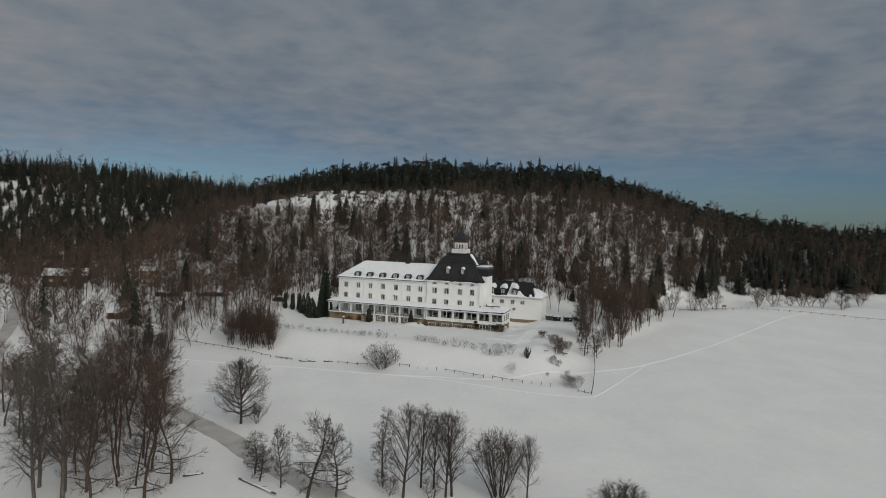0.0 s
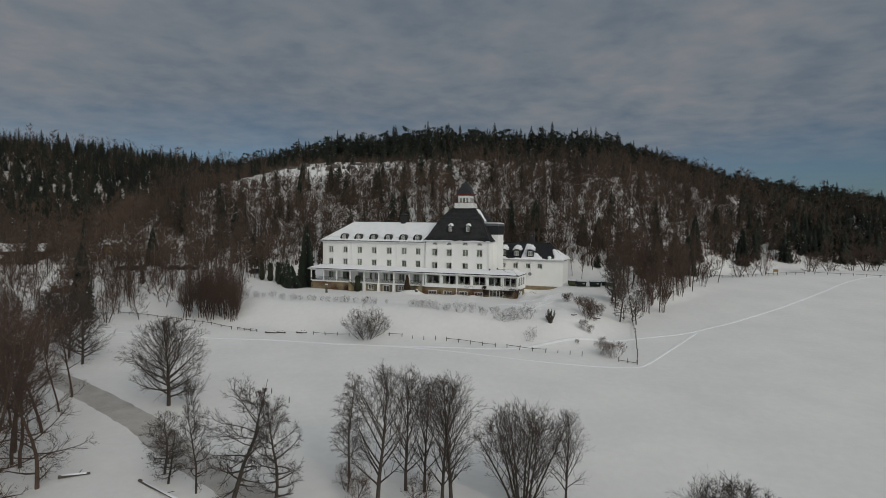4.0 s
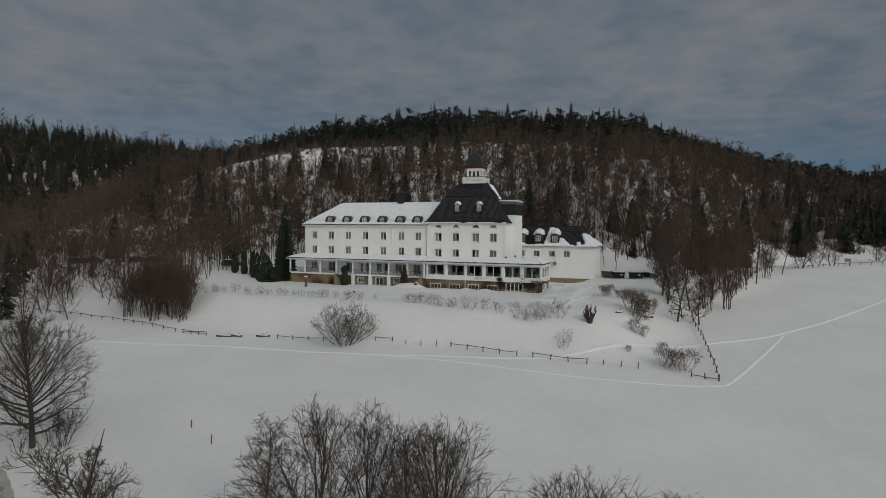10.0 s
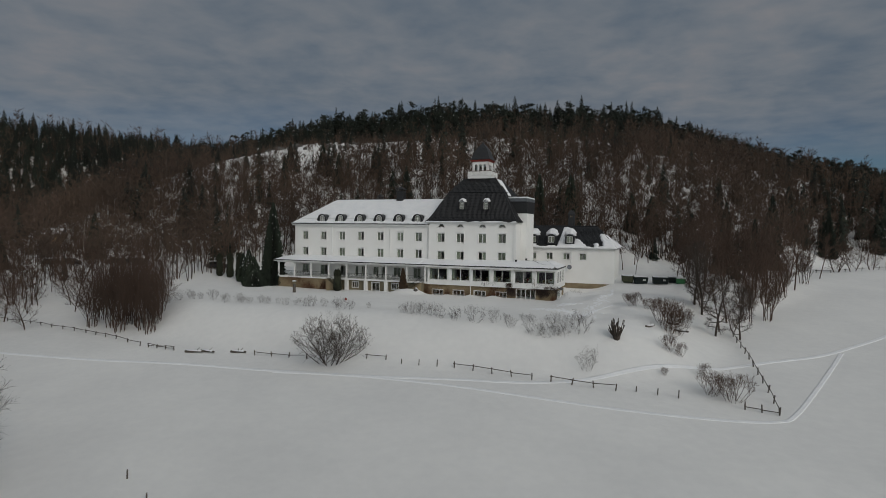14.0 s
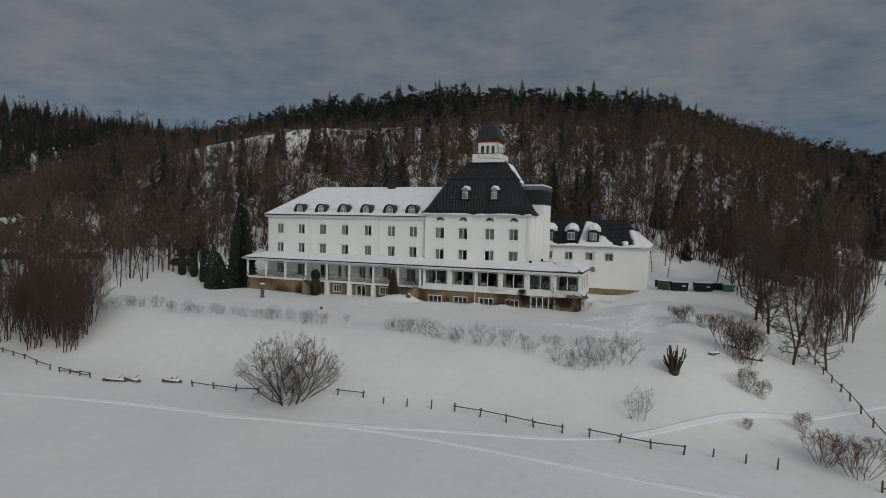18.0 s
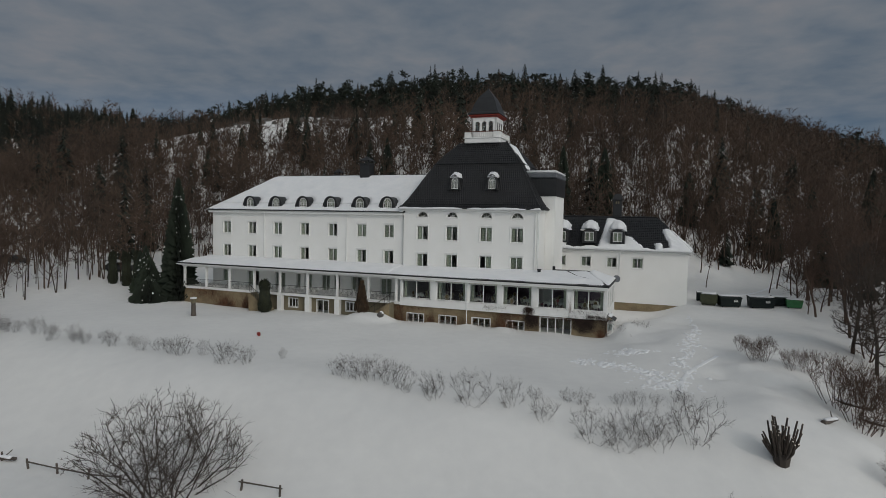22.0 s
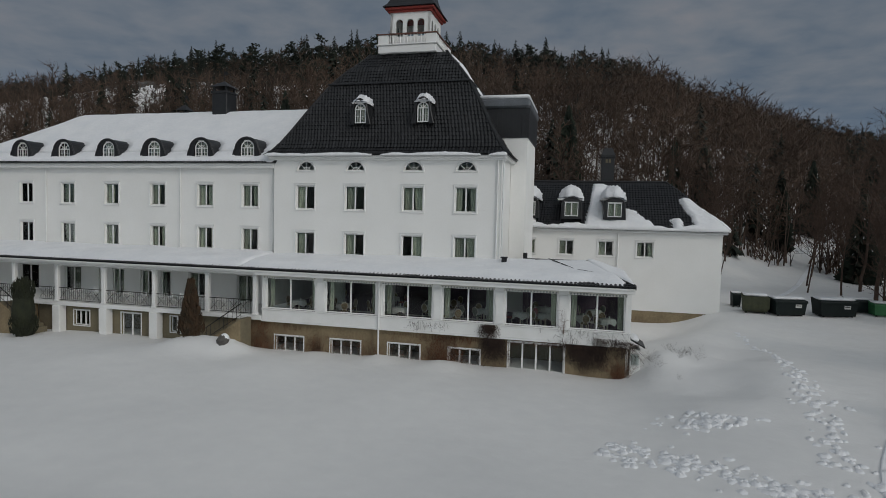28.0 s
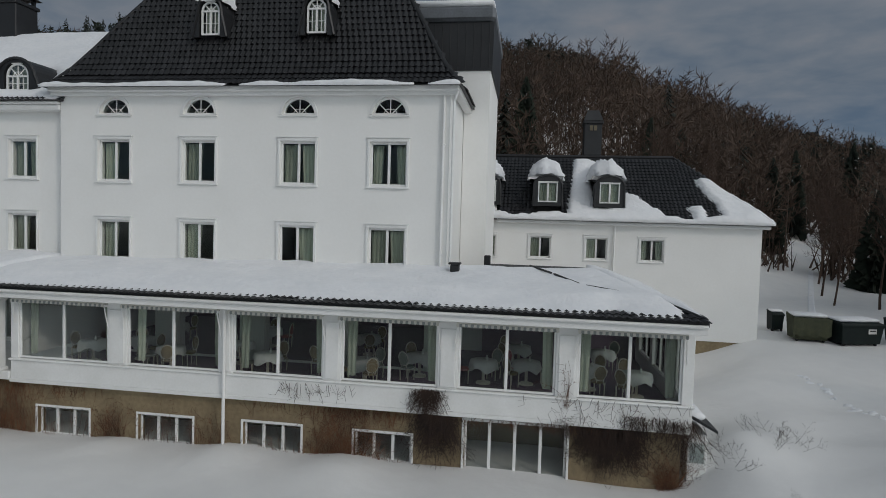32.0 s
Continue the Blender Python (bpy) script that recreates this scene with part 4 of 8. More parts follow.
        part("dormer_back", Geo().box(x - 0.6, x + 0.6, 12.5, 12.55, 9.4, 10.8), ROOM, hotel)
    for x in (0.45, 3.74, 6.96):
        square(x)


build_dormers()


def build_lantern():
    cx, cy = -7.5, 6.45
    part("lookout_base", Geo().box(cx - 2.1, cx + 2.1, cy - 2.1, cy + 2.1, 20.45, 20.98, 0.05).box(cx - 2.2, cx + 2.2, cy - 2.2, cy + 2.2, 20.98, 21.08, 0.03), TRIM, hotel)
    for s in (-1, 1):
        for e in (-1, 1):
            xa, xb = sorted((cx + e * 2.1, cx + e * 1.35))
            ya, yb = sorted((cy + e * 1.94, cy + e * 1.3))
            part("parapet_pier", Geo().box(xa, xb, cy + s * 2.02 - 0.08, cy + s * 2.02 + 0.08, 21.08, 21.7, 0.02), TRIM, hotel)
            part("parapet_pier", Geo().box(cx + s * 2.02 - 0.079, cx + s * 2.02 + 0.079, ya, yb, 21.08, 21.699, 0.02), TRIM, hotel)
    g = Geo().box(cx - 2.16, cx + 2.16, cy - 2.16, cy - 1.9, 21.7, 21.78, 0.02).box(cx - 2.16, cx + 2.16, cy + 1.9, cy + 2.16, 21.7, 21.78, 0.02).box(cx + 1.9, cx + 2.16, cy - 1.9, cy + 1.9, 21.7, 21.78, 0.02).box(cx - 2.16, cx - 1.9, cy - 1.9, cy + 1.9, 21.7, 21.78, 0.02)
    part("hand_rail", g, RUST, hotel, "rust-red rail of the roof lookout")
    bal = Geo().lathe(0, 0, [(0.05, 0), (0.03, 0.1), (0.055, 0.28), (0.03, 0.48), (0.05, 0.62)], 6).mesh("baluster", TRIM, True)
    for i in range(11):
        x = cx - 1.25 + i * 0.25
        for p in ((x, cy - 2.02), (x, cy + 2.02), (cx + 2.02, cy - 1.25 + i * 0.25), (cx - 2.02, cy - 1.25 + i * 0.25)):
            part("baluster", bal, None, hotel, at=pose(p[0], p[1], 21.08))
    # lantern walls with three round-topped openings a side
    ops = [(x - 0.26, x + 0.26, 21.75, 22.95) for x in (cx - 0.78, cx, cx + 0.78)]
    g = wall_geo(cx - 1.45, cx + 1.45, 21.08, 23.4, cy - 1.45, 0.16, ops)
    for o in ops:
        arch_fill(g, (o[0] + o[1]) / 2, 21.75, 0.52, 1.2, cy - 1.45, 0.16)
    me = raw("lantern_wall", g, TRIM)
    c = Vector((cx, cy, 0))
    pane = Geo()
    for x in (cx - 0.78, cx, cx + 0.78):
        pane.box(x - 0.26, x + 0.26, cy - 1.40, cy - 1.394, 21.75, 22.95)
    pme = pane.mesh("lantern_pane", GLASS)
    for k in range(4):
        m = Matrix.Translation(c) @ Matrix.Rotation(k * math.pi / 2, 4, "Z") @ Matrix.Translation(-c)
        part("lantern_wall", me, None, hotel, at=m)
        part("lantern_pane", pme, None, hotel, at=m).visible_shadow = False
    part("lantern_core", Geo().box(cx - 1.2, cx + 1.2, cy - 1.2, cy + 1.2, 21.1, 21.3), ROOM, hotel)
    part("red_cornice", Geo().box(cx - 1.6, cx + 1.6, cy - 1.6, cy + 1.6, 23.4, 23.55, 0.03).box(cx - 1.78, cx + 1.78, cy - 1.78, cy + 1.78, 23.55, 23.72, 0.04), RED, hotel, "red-painted cornice of the lantern")
    lev = [(1.9, 23.74), (1.62, 24.05), (1.42, 24.5), (1.22, 25.1), (0.92, 25.75), (0.5, 26.3), (0.16, 26.7), (0.05, 26.95)]
    ring_roof([(cx - d, cx + d, cy - d, cy + d, z) for d, z in lev], "lantern_roof", BLACK, hotel, "bell-shaped black lantern roof")
    g = Geo().tube((cx, cy, 26.9), (cx, cy, 28.7), 0.03, 0.015, 6).lathe(cx, cy, [(0.02, 27.25), (0.14, 27.4), (0.02, 27.55)], 8)
    g.box(cx - 0.45, cx + 0.1, cy - 0.01, cy + 0.01, 28.2, 28.24).prism([(cx + 0.05, 28.08), (cx + 0.42, 28.22), (cx + 0.05, 28.36)], cy - 0.01, cy + 0.01)
    g.tube((cx - 0.25, cy, 27.9), (cx + 0.25, cy, 27.9), 0.012, n=4)
    part("weather_vane", g, IRON, hotel, "thin iron weather vane")


build_lantern()


def chimney(x, y, z0, z1, w, hat):
    g = Geo().box(x - w / 2, x + w / 2, y - w / 2, y + w / 2, z0, z1 - 0.5, 0.03).box(x - w / 2 - 0.08, x + w / 2 + 0.08, y - w / 2 - 0.08, y + w / 2 + 0.08, z1 - 0.5, z1 - 0.32, 0.03)
    if hat:
        for sx in (-1, 1):
            for sy in (-1, 1):
                g.box(x + sx * w * 0.4 - 0.07, x + sx * w * 0.4 + 0.07, y + sy * w * 0.4 - 0.07, y + sy * w * 0.4 + 0.07, z1 - 0.32, z1)
        g.add([(x - w * 0.62, y - w * 0.62, z1), (x + w * 0.62, y - w * 0.62, z1), (x + w * 0.62, y + w * 0.62, z1), (x - w * 0.62, y + w * 0.62, z1), (x, y, z1 + 0.55)], [(0, 1, 4), (1, 2, 4), (2, 3, 4), (3, 0, 4), (3, 2, 1, 0)])
        g.tube((x, y, z1 + 0.4), (x, y, z1 + 1.3), 0.02, n=5).box(x - 0.02, x + 0.3, y - 0.01, y + 0.01, z1 + 1.05, z1 + 1.25)
    part("chimney", g, BLACK, hotel, "black sheet-clad chimney")


chimney(-23.1, 6.2, 16.0, 18.9, 1.3, True)
chimney(-28.6, 8.6, 15.0, 17.7, 0.9, True)
chimney(6.45, 17.0, 11.5, 15.0, 1.05, False)
g = Geo().add([(5.87, 16.42, 14.7), (7.03, 16.42, 14.7), (7.03, 17.58, 14.7), (5.87, 17.58, 14.7), (6.12, 16.67, 15.35), (6.78, 16.67, 15.35), (6.78, 17.33, 15.35), (6.12, 17.33, 15.35)], [(0, 1, 5, 4), (1, 2, 6, 5), (2, 3, 7, 6), (3, 0, 4, 7), (4, 5, 6, 7)])
part("chimney_hood", g, BLACK, hotel, "tapered black chimney hood")
part("chimney_vent", Geo().box(6.25, 6.42, 16.43, 16.47, 14.1, 14.4).box(6.5, 6.67, 16.43, 16.47, 14.1, 14.4), PLINTH_D, hotel, "slots in the chimney hood")


# ---- veranda ----
def build_veranda():
    bays = [(-13.42, -10.22), (-9.55, -6.44), (-6.0, -3.12), (-2.55, 0.34), (0.94, 3.70), (4.31, 7.10)]
    yv = -3.5
    # sill wall and basement below
    part("sill_wall", Geo().box(-13.7, 7.4, yv, yv + 0.18, 2.72, 3.38, 0.015), TRIM, hotel, "white boarded parapet under the veranda windows")
    part("long_sill", Geo().box(-13.75, 7.45, yv - 0.06, yv + 0.16, 3.38, 3.44, 0.015), TRIM, hotel)
    part("drip_board", Geo().box(-13.72, 7.42, yv - 0.04, yv - 0.003, 2.66, 2.78, 0.01), TRIM, hotel)
    part("veranda_side_wall", raw("veranda_side_wall", wall_geo(-3.31, 4.6, 2.72, 5.7, 0, 0.18, [(-3.0, -1.2, 3.5, 5.3), (-0.8, 1.0, 3.5, 5.3), (1.4, 3.4, 3.5, 5.3)]), TRIM), None, hotel, at=pose(7.4, 0, 0, 0, 0, -90) @ Matrix.Rotation(math.pi, 4, "Z"))
    for y0, y1 in ((-3.0, -1.2), (-0.8, 1.0), (1.4, 3.4)):
        sw = part("side_window", Geo().box(7.27, 7.35, (y0 + y1) / 2 - 0.04, (y0 + y1) / 2 + 0.04, 3.5, 5.3).box(7.27, 7.35, y0, y1, 3.5, 3.56).box(7.27, 7.35, y0, y1, 5.24, 5.3), TRIM, hotel)
        part("pane", Geo().box(7.3, 7.31, y0, y1, 3.56, 5.24), GLASS, sw)
    part("veranda_side_wall", Geo().box(-13.7, -13.55, yv + 0.18, -0.02, 3.44, 5.7), TRIM, hotel)
    win = [(-12.93, -11.06, 0.9, 1.84), (-9.31, -7.44, 0.9, 1.86), (-5.74, -3.86, 0.85, 1.9), (-2.17, -0.42, 0.8, 1.9), (1.15, 4.1, 0.6, 2.5)]
    part("basement_wall", raw("basement_wall", wall_geo(-16.2, 7.2, 0.2, 2.7, -3.25, 0.3, win), PLINTH), None, hotel, "tan rendered basement wall")
    part("basement_side_wall", Geo().box(6.9, 7.2, -2.95, 4.4, 0.2, 2.7), PLINTH, hotel)
    part("basement_side_wall", Geo().box(-16.2, -15.9, -2.95, -0.1, 0.2, 2.7), PLINTH, hotel)
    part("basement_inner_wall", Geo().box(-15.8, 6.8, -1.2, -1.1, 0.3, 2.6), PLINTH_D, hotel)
    for a, b, c, d in win:
        window((a + b) / 2, c, -3.25, b - a, d - c, lights=4 if b - a > 2.4 else 3, trim="thin", curtains="none")
    # posts and casements
    g = Geo()
    edges = [-13.7] + [v for b in bays for v in b] + [7.4]
    for i in range(0, len(edges), 2):
        p = Geo().box(edges[i], edges[i + 1], yv + 0.01, yv + 0.17, 3.44, 5.42, 0.015)
        if edges[i + 1] - edges[i] > 0.35:
            p.box(edges[i] + 0.08, edges[i + 1] - 0.08, yv - 0.03, yv + 0.01, 3.5, 5.2, 0.012)
        part("post", p, TRIM, hotel)
    part("header", Geo().box(-13.7, 7.4, yv - 0.02, yv + 0.18, 5.42, 5.71, 0.01).box(-13.8, 7.5, yv - 0.55, yv - 0.02, 5.6, 5.7, 0.01).box(-13.8, 7.52, yv - 0.6, yv - 0.55, 5.5, 5.74, 0.01), TRIM, hotel)
    for a, b in bays:
        w = b - a
        window((a + b) / 2, 3.46, yv - 0.04, w, 1.86, lights=2, trim="none", curtains="none")
        # folded striped awning over each bay
        cas = part("awning", Geo().box(a - 0.05, b + 0.05, yv - 0.24, yv - 0.03, 5.36, 5.46, 0.03), AWN_W, hotel, "rolled striped awning")
        n = int((w + 0.1) / 0.08)
        s1, s2 = Geo(), Geo()
        for i in range(n):
            x = a - 0.05 + i * (w + 0.1) / n
            e = x + (w + 0.1) / n
            (s1 if i % 2 else s2).add([(x, yv - 0.25, 5.40), (e, yv - 0.25, 5.40), (e, yv - 0.26, 5.325), ((x + e) / 2, yv - 0.262, 5.30), (x, yv - 0.26, 5.325), (x, yv - 0.235, 5.40), (e, yv - 0.235, 5.40), (e, yv - 0.245, 5.325), (x, yv - 0.245, 5.325)], [(0, 1, 2, 3, 4), (5, 8, 7, 6)])
        part("valance_stripes", s1, AWN_B, cas)["kind"] = "stuff"
        part("valance_stripes", s2, AWN_W, cas)["kind"] = "stuff"
        part("awning_arm", Geo().tube((a - 0.08, yv - 0.06, 4.6), (a - 0.02, yv - 0.2, 5.38), 0.018, n=5), TRIM, cas)
        part("awning_arm", Geo().tube((b + 0.08, yv - 0.06, 4.6), (b + 0.02, yv - 0.2, 5.38), 0.018, n=5), TRIM, cas)
        # tied-back curtains at the bay's sides
        for x, s in ((a + 0.08, 1), (b - 0.08, -1)):
            if wrnd.random() < 0.6 or x > 7 or x < -13:
                part("curtain", curtain_mesh(0.3, 1.75, int(x * 10) % 17), None, hotel, at=pose(x, yv + 0.4, 3.5) @ Matrix.Diagonal((s, 1, 1, 1)))
    part("downpipe", Geo().tube((-6.22, yv - 0.1, 1.1), (-6.22, yv - 0.1, 5.45), 0.05, n=8).tube((-6.22, yv - 0.1, 5.45), (-6.3, yv - 0.5, 5.7), 0.05, n=8), TRIM, hotel, "white rain downpipe")
    part("veranda_floor", Geo().box(-13.5, 7.2, yv + 0.2, -0.02, 2.7, FLOOR_Z), CARPET, hotel)
    part("dining_floor", Geo().box(-14.6, -0.4, 0.36, 8.0, 2.7, FLOOR_Z), CARPET, hotel)
    part("dining_back_wall", Geo().box(-14.6, -0.4, 8.0, 8.15, FLOOR_Z, 5.8), CARPET, hotel, "dark plum dining-room wall")
    part("veranda_ceiling", Geo().box(-13.5, 7.2, yv + 0.2, -0.02, 5.62, 5.70), ROOM, hotel)
    part("veranda_right_back", Geo().box(0.02, 7.2, 4.0, 4.15, 2.7, 5.7), CARPET, hotel)
    part("pier_lining", Geo().box(-0.68, 0.06, -0.045, -0.004, FLOOR_Z, 5.6).box(-4.18, -3.22, -0.045, -0.004, FLOOR_Z, 5.6).box(-7.58, -6.62, -0.045, -0.004, FLOOR_Z, 5.6).box(-10.98, -10.02, -0.045, -0.004, FLOOR_Z, 5.6), ROOM, hotel, "pale green dining-room piers")
    part("veranda_right_floor", Geo().box(0.02, 7.2, 0.0, 4.0, 2.7, 2.99), CARPET, hotel)
    # open gallery to the left
    cols = (-43.0, -39.6, -36.1, -32.5, -28.9, -25.15, -21.3, -17.45, -14.15)
    part("gallery_floor", Geo().box(-43.2, -13.72, -3.55, 0.38, 2.72, FLOOR_Z, 0.02), TRIM, hotel, "white-edged gallery floor")
    part("gallery_beam", Geo().box(-43.3, -13.72, -3.62, -3.38, 5.42, 5.7, 0.02).box(-43.5, -13.82, -4.12, -3.64, 5.62, 5.7, 0.01), TRIM, hotel)
    part("gallery_ceiling", Geo().box(-43.2, -13.72, -3.37, 0.38, 5.60, 5.68), TRIM, hotel)
    for i, x in enumerate(cols):
        g = Geo().box(x - 0.13, x + 0.13, -3.6, -3.34, FLOOR_Z, 5.42, 0.03).box(x - 0.17, x + 0.17, -3.64, -3.30, 5.3, 5.415, 0.02).box(x - 0.17, x + 0.17, -3.64, -3.30, FLOOR_Z, 3.12, 0.02)
        part("column", g, TRIM, hotel, "white square gallery column")
        if x in (-28.9, -25.15, -21.3):
            part("pier", Geo().box(x - 0.3, x + 0.3, -3.66, -3.1, 0.4, 2.72, 0.03), TRIM, hotel, "white pier under the gallery")
    # iron railings between the columns
    bar = Geo().tube((0, 0, 0), (0, 0, 0.78), 0.012, n=4).mesh("baluster", IRON)
    for a, b in list(zip(cols[:-1], cols[1:]))[:]:
        if a == -32.5:
            a = -30.6
        a, b = a + 0.15, b - 0.15
        r = part("railing", Geo().box(a, b, -3.51, -3.45, 3.88, 3.92, 0.01).box(a, b, -3.50, -3.46, 3.08, 3.11), IRON, hotel, "dark iron gallery railing")
        n = int((b - a) / 0.16)
        for i in range(1, n):
            part("baluster", bar, None, r, at=pose(a + (b - a) * i / n, -3.48, 3.1))
        g = Geo()
        for i in range(0, n - 3, 4):
            x = a + (b - a) * (i + 2) / n
            g.tube((x - 0.26, -3.48, 3.2), (x + 0.26, -3.48, 3.75), 0.012, n=4).tube((x - 0.26, -3.48, 3.75), (x + 0.26, -3.48, 3.2), 0.012, n=4)
        part("lattice", g, IRON, r)
    # basement walls under the gallery
    part("gallery_base", Geo().box(-43.1, -31.0, -3.45, -3.1, 0.3, 2.71), PLINTH, hotel, "tan rendered base of the gallery")
    part("gallery_base_end", Geo().box(-43.1, -42.8, -3.1, 0.3, 0.3, 2.71), PLINTH, hotel)
    bw = [(-28.0, -26.75, 1.4, 2.4), (-24.2, -22.7, 0.45, 2.45), (-20.45, -19.2, 1.45, 2.45)]
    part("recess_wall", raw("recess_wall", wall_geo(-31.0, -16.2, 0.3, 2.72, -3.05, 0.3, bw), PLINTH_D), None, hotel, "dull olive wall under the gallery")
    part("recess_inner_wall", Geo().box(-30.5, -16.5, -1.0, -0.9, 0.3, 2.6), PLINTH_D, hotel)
    for a, b, c, d in bw:
        window((a + b) / 2, c, -3.05, b - a, d - c, lights=2 if d - c > 1.5 else 3, trim="thin", curtains="none")
    # outside stairs down from the gallery
    def stairs(x0, x1, z0, z1, label):
        n = 9
        s = part("stair", Geo().prism([(x0, 0.2), (x1, 0.2), (x1, z1 + 0.02), (x0, z0 + 0.12)], -4.86, -4.76), PLINTH, hotel, label)
        for i in range(n):
            xa, xb = x0 + (x1 - x0) * i / n, x0 + (x1 - x0) * (i + 1) / n
            part("step", Geo().box(min(xa, xb), max(xa, xb), -4.75, -3.66, 0.4, z0 + (z1 - z0) * (i + 1) / n), PLINTH_D, s)
        r = Geo().tube((x0, -4.72, z0 + 1.0), (x1, -4.72, z1 + 0.95), 0.03, n=6).tube((x0, -4.72, z0 + 0.35), (x1, -4.72, z1 + 0.3), 0.02, n=5)
        for i in range(n + 1):
            x, z = x0 + (x1 - x0) * i / n, z0 + (z1 - z0) * i / n
            r.tube((x, -4.72, z), (x, -4.72, z + 0.98), 0.016, n=4)
        part("stair_rail", r, IRON, s)
    stairs(-29.6, -32.2, 1.1, 2.9, "masonry steps with iron rail")
    stairs(-16.9, -14.3, 1.1, 2.9, "masonry steps with iron rail")
    # lean-to at the right end
    g = Geo().box(7.42, 7.95, -3.1, -1.9, 1.0, 2.55, 0.02)
    part("lean_to_wall", g, TRIM, hotel, "small white lean-to")
    part("lean_to_window", Geo().box(7.5, 7.87, -3.13, -3.1, 1.75, 2.3), GLASS, hotel)
    part("lean_to_roof", Geo().add([(7.42, -3.3, 3.05), (8.15, -3.3, 2.66), (8.15, -1.7, 2.66), (7.42, -1.7, 3.05), (7.42, -3.3, 3.13), (8.15, -3.3, 2.74), (8.15, -1.7, 2.74), (7.42, -1.7, 3.13)], [(0, 1, 5, 4), (1, 2, 6, 5), (2, 3, 7, 6), (4, 5, 6, 7), (3, 2, 1, 0), (0, 4, 7, 3)]), BLACK, hotel)
    # dish aerial
    g = Geo().lathe(0, 0, [(0.02, 0.0), (0.2, 0.03), (0.36, 0.11), (0.42, 0.17), (0.40, 0.17), (0.2, 0.06), (0.02, 0.03)], 16)
    dish = part("dish_aerial", g, ZINC, hotel, "grey dish aerial", True, at=pose(7.0, 11.45, 5.2, 70, 0, 20))
    part("dish_arm", Geo().tube((0, 0, 0), (0, -0.05, 0.45), 0.015, n=5).tube((0, 0, 0), (0, 0.1, -0.45), 0.03, n=6), ZINC, dish)


build_veranda()


# ---- snow lying on the roofs ----
def snow_sheet(name, p00, p10, p11, p01, step, thick, label, mask=None, amp=0.25, seed=1.0, steep=2.5):
    """A blanket over a sloping four-sided roof face; mask(u, v, x, y, z) > 0 where snow lies."""
    a, b, c, d = map(Vector, (p00, p10, p11, p01))
    nx, ny = max(3, int(max((b - a).length, (c - d).length) / step)), max(3, int(max((d - a).length, (c - b).length) / step))
    n = (b - a).cross(d - a).normalized()
    V, H = [], []
    for k in range(ny + 1):
        for i in range(nx + 1):
            u, v = i / nx, k / ny
            p = (a * (1 - u) + b * u) * (1 - v) + (d * (1 - u) + c * u) * v
            m = 1.0 if mask is None else mask(u, v, p.x, p.y, p.z)
            rim = min(i, nx - i, k, ny - k) / 1.5
            h = thick * min(1.0, max(0.0, m) * steep) * (0.35 + 0.65 * min(1.0, rim)) * (1 + amp * float(wave(p.x * 2.2, p.y * 2 + p.z, 1.3, seed)) + amp * 0.5 * float(wave(p.x * 5, p.z * 6 + p.y * 4, 1.1, seed)) + amp * 0.3 * float(wave(p.x * 11, p.y * 10 + p.z * 9, 1.0, seed + 3)))
            H.append(m)
            V.append(p + n * (h + 0.02))
    W = nx + 1
    base = []
    F = []
    for k in range(ny):
        for i in range(nx):
            q = (k * W + i, k * W + i + 1, (k + 1) * W + i + 1, (k + 1) * W + i)
            if max(H[j] for j in q) > 0:
                F.append(q)
    edges = {}
    for f in F:
        for e in zip(f, f[1:] + f[:1]):
            if (e[1], e[0]) in edges:
                del edges[e[1], e[0]]
            else:
                edges[e] = 1
    low = {}
    for e in edges:
        for j in e:
            if j not in low:
                k, i = divmod(j, W)
                u, v = i / nx, k / ny
                p = (a * (1 - u) + b * u) * (1 - v) + (d * (1 - u) + c * u) * v
                low[j] = len(V)
                V.append(p - n * 0.02)
    F += [(e[1], e[0], low[e[0]], low[e[1]]) for e in edges]
    return tagged(part(name, mesh_of(name, V, F, SNOW_ROOF, True), None), label, "snow", "snow on the roofs", "stuff")


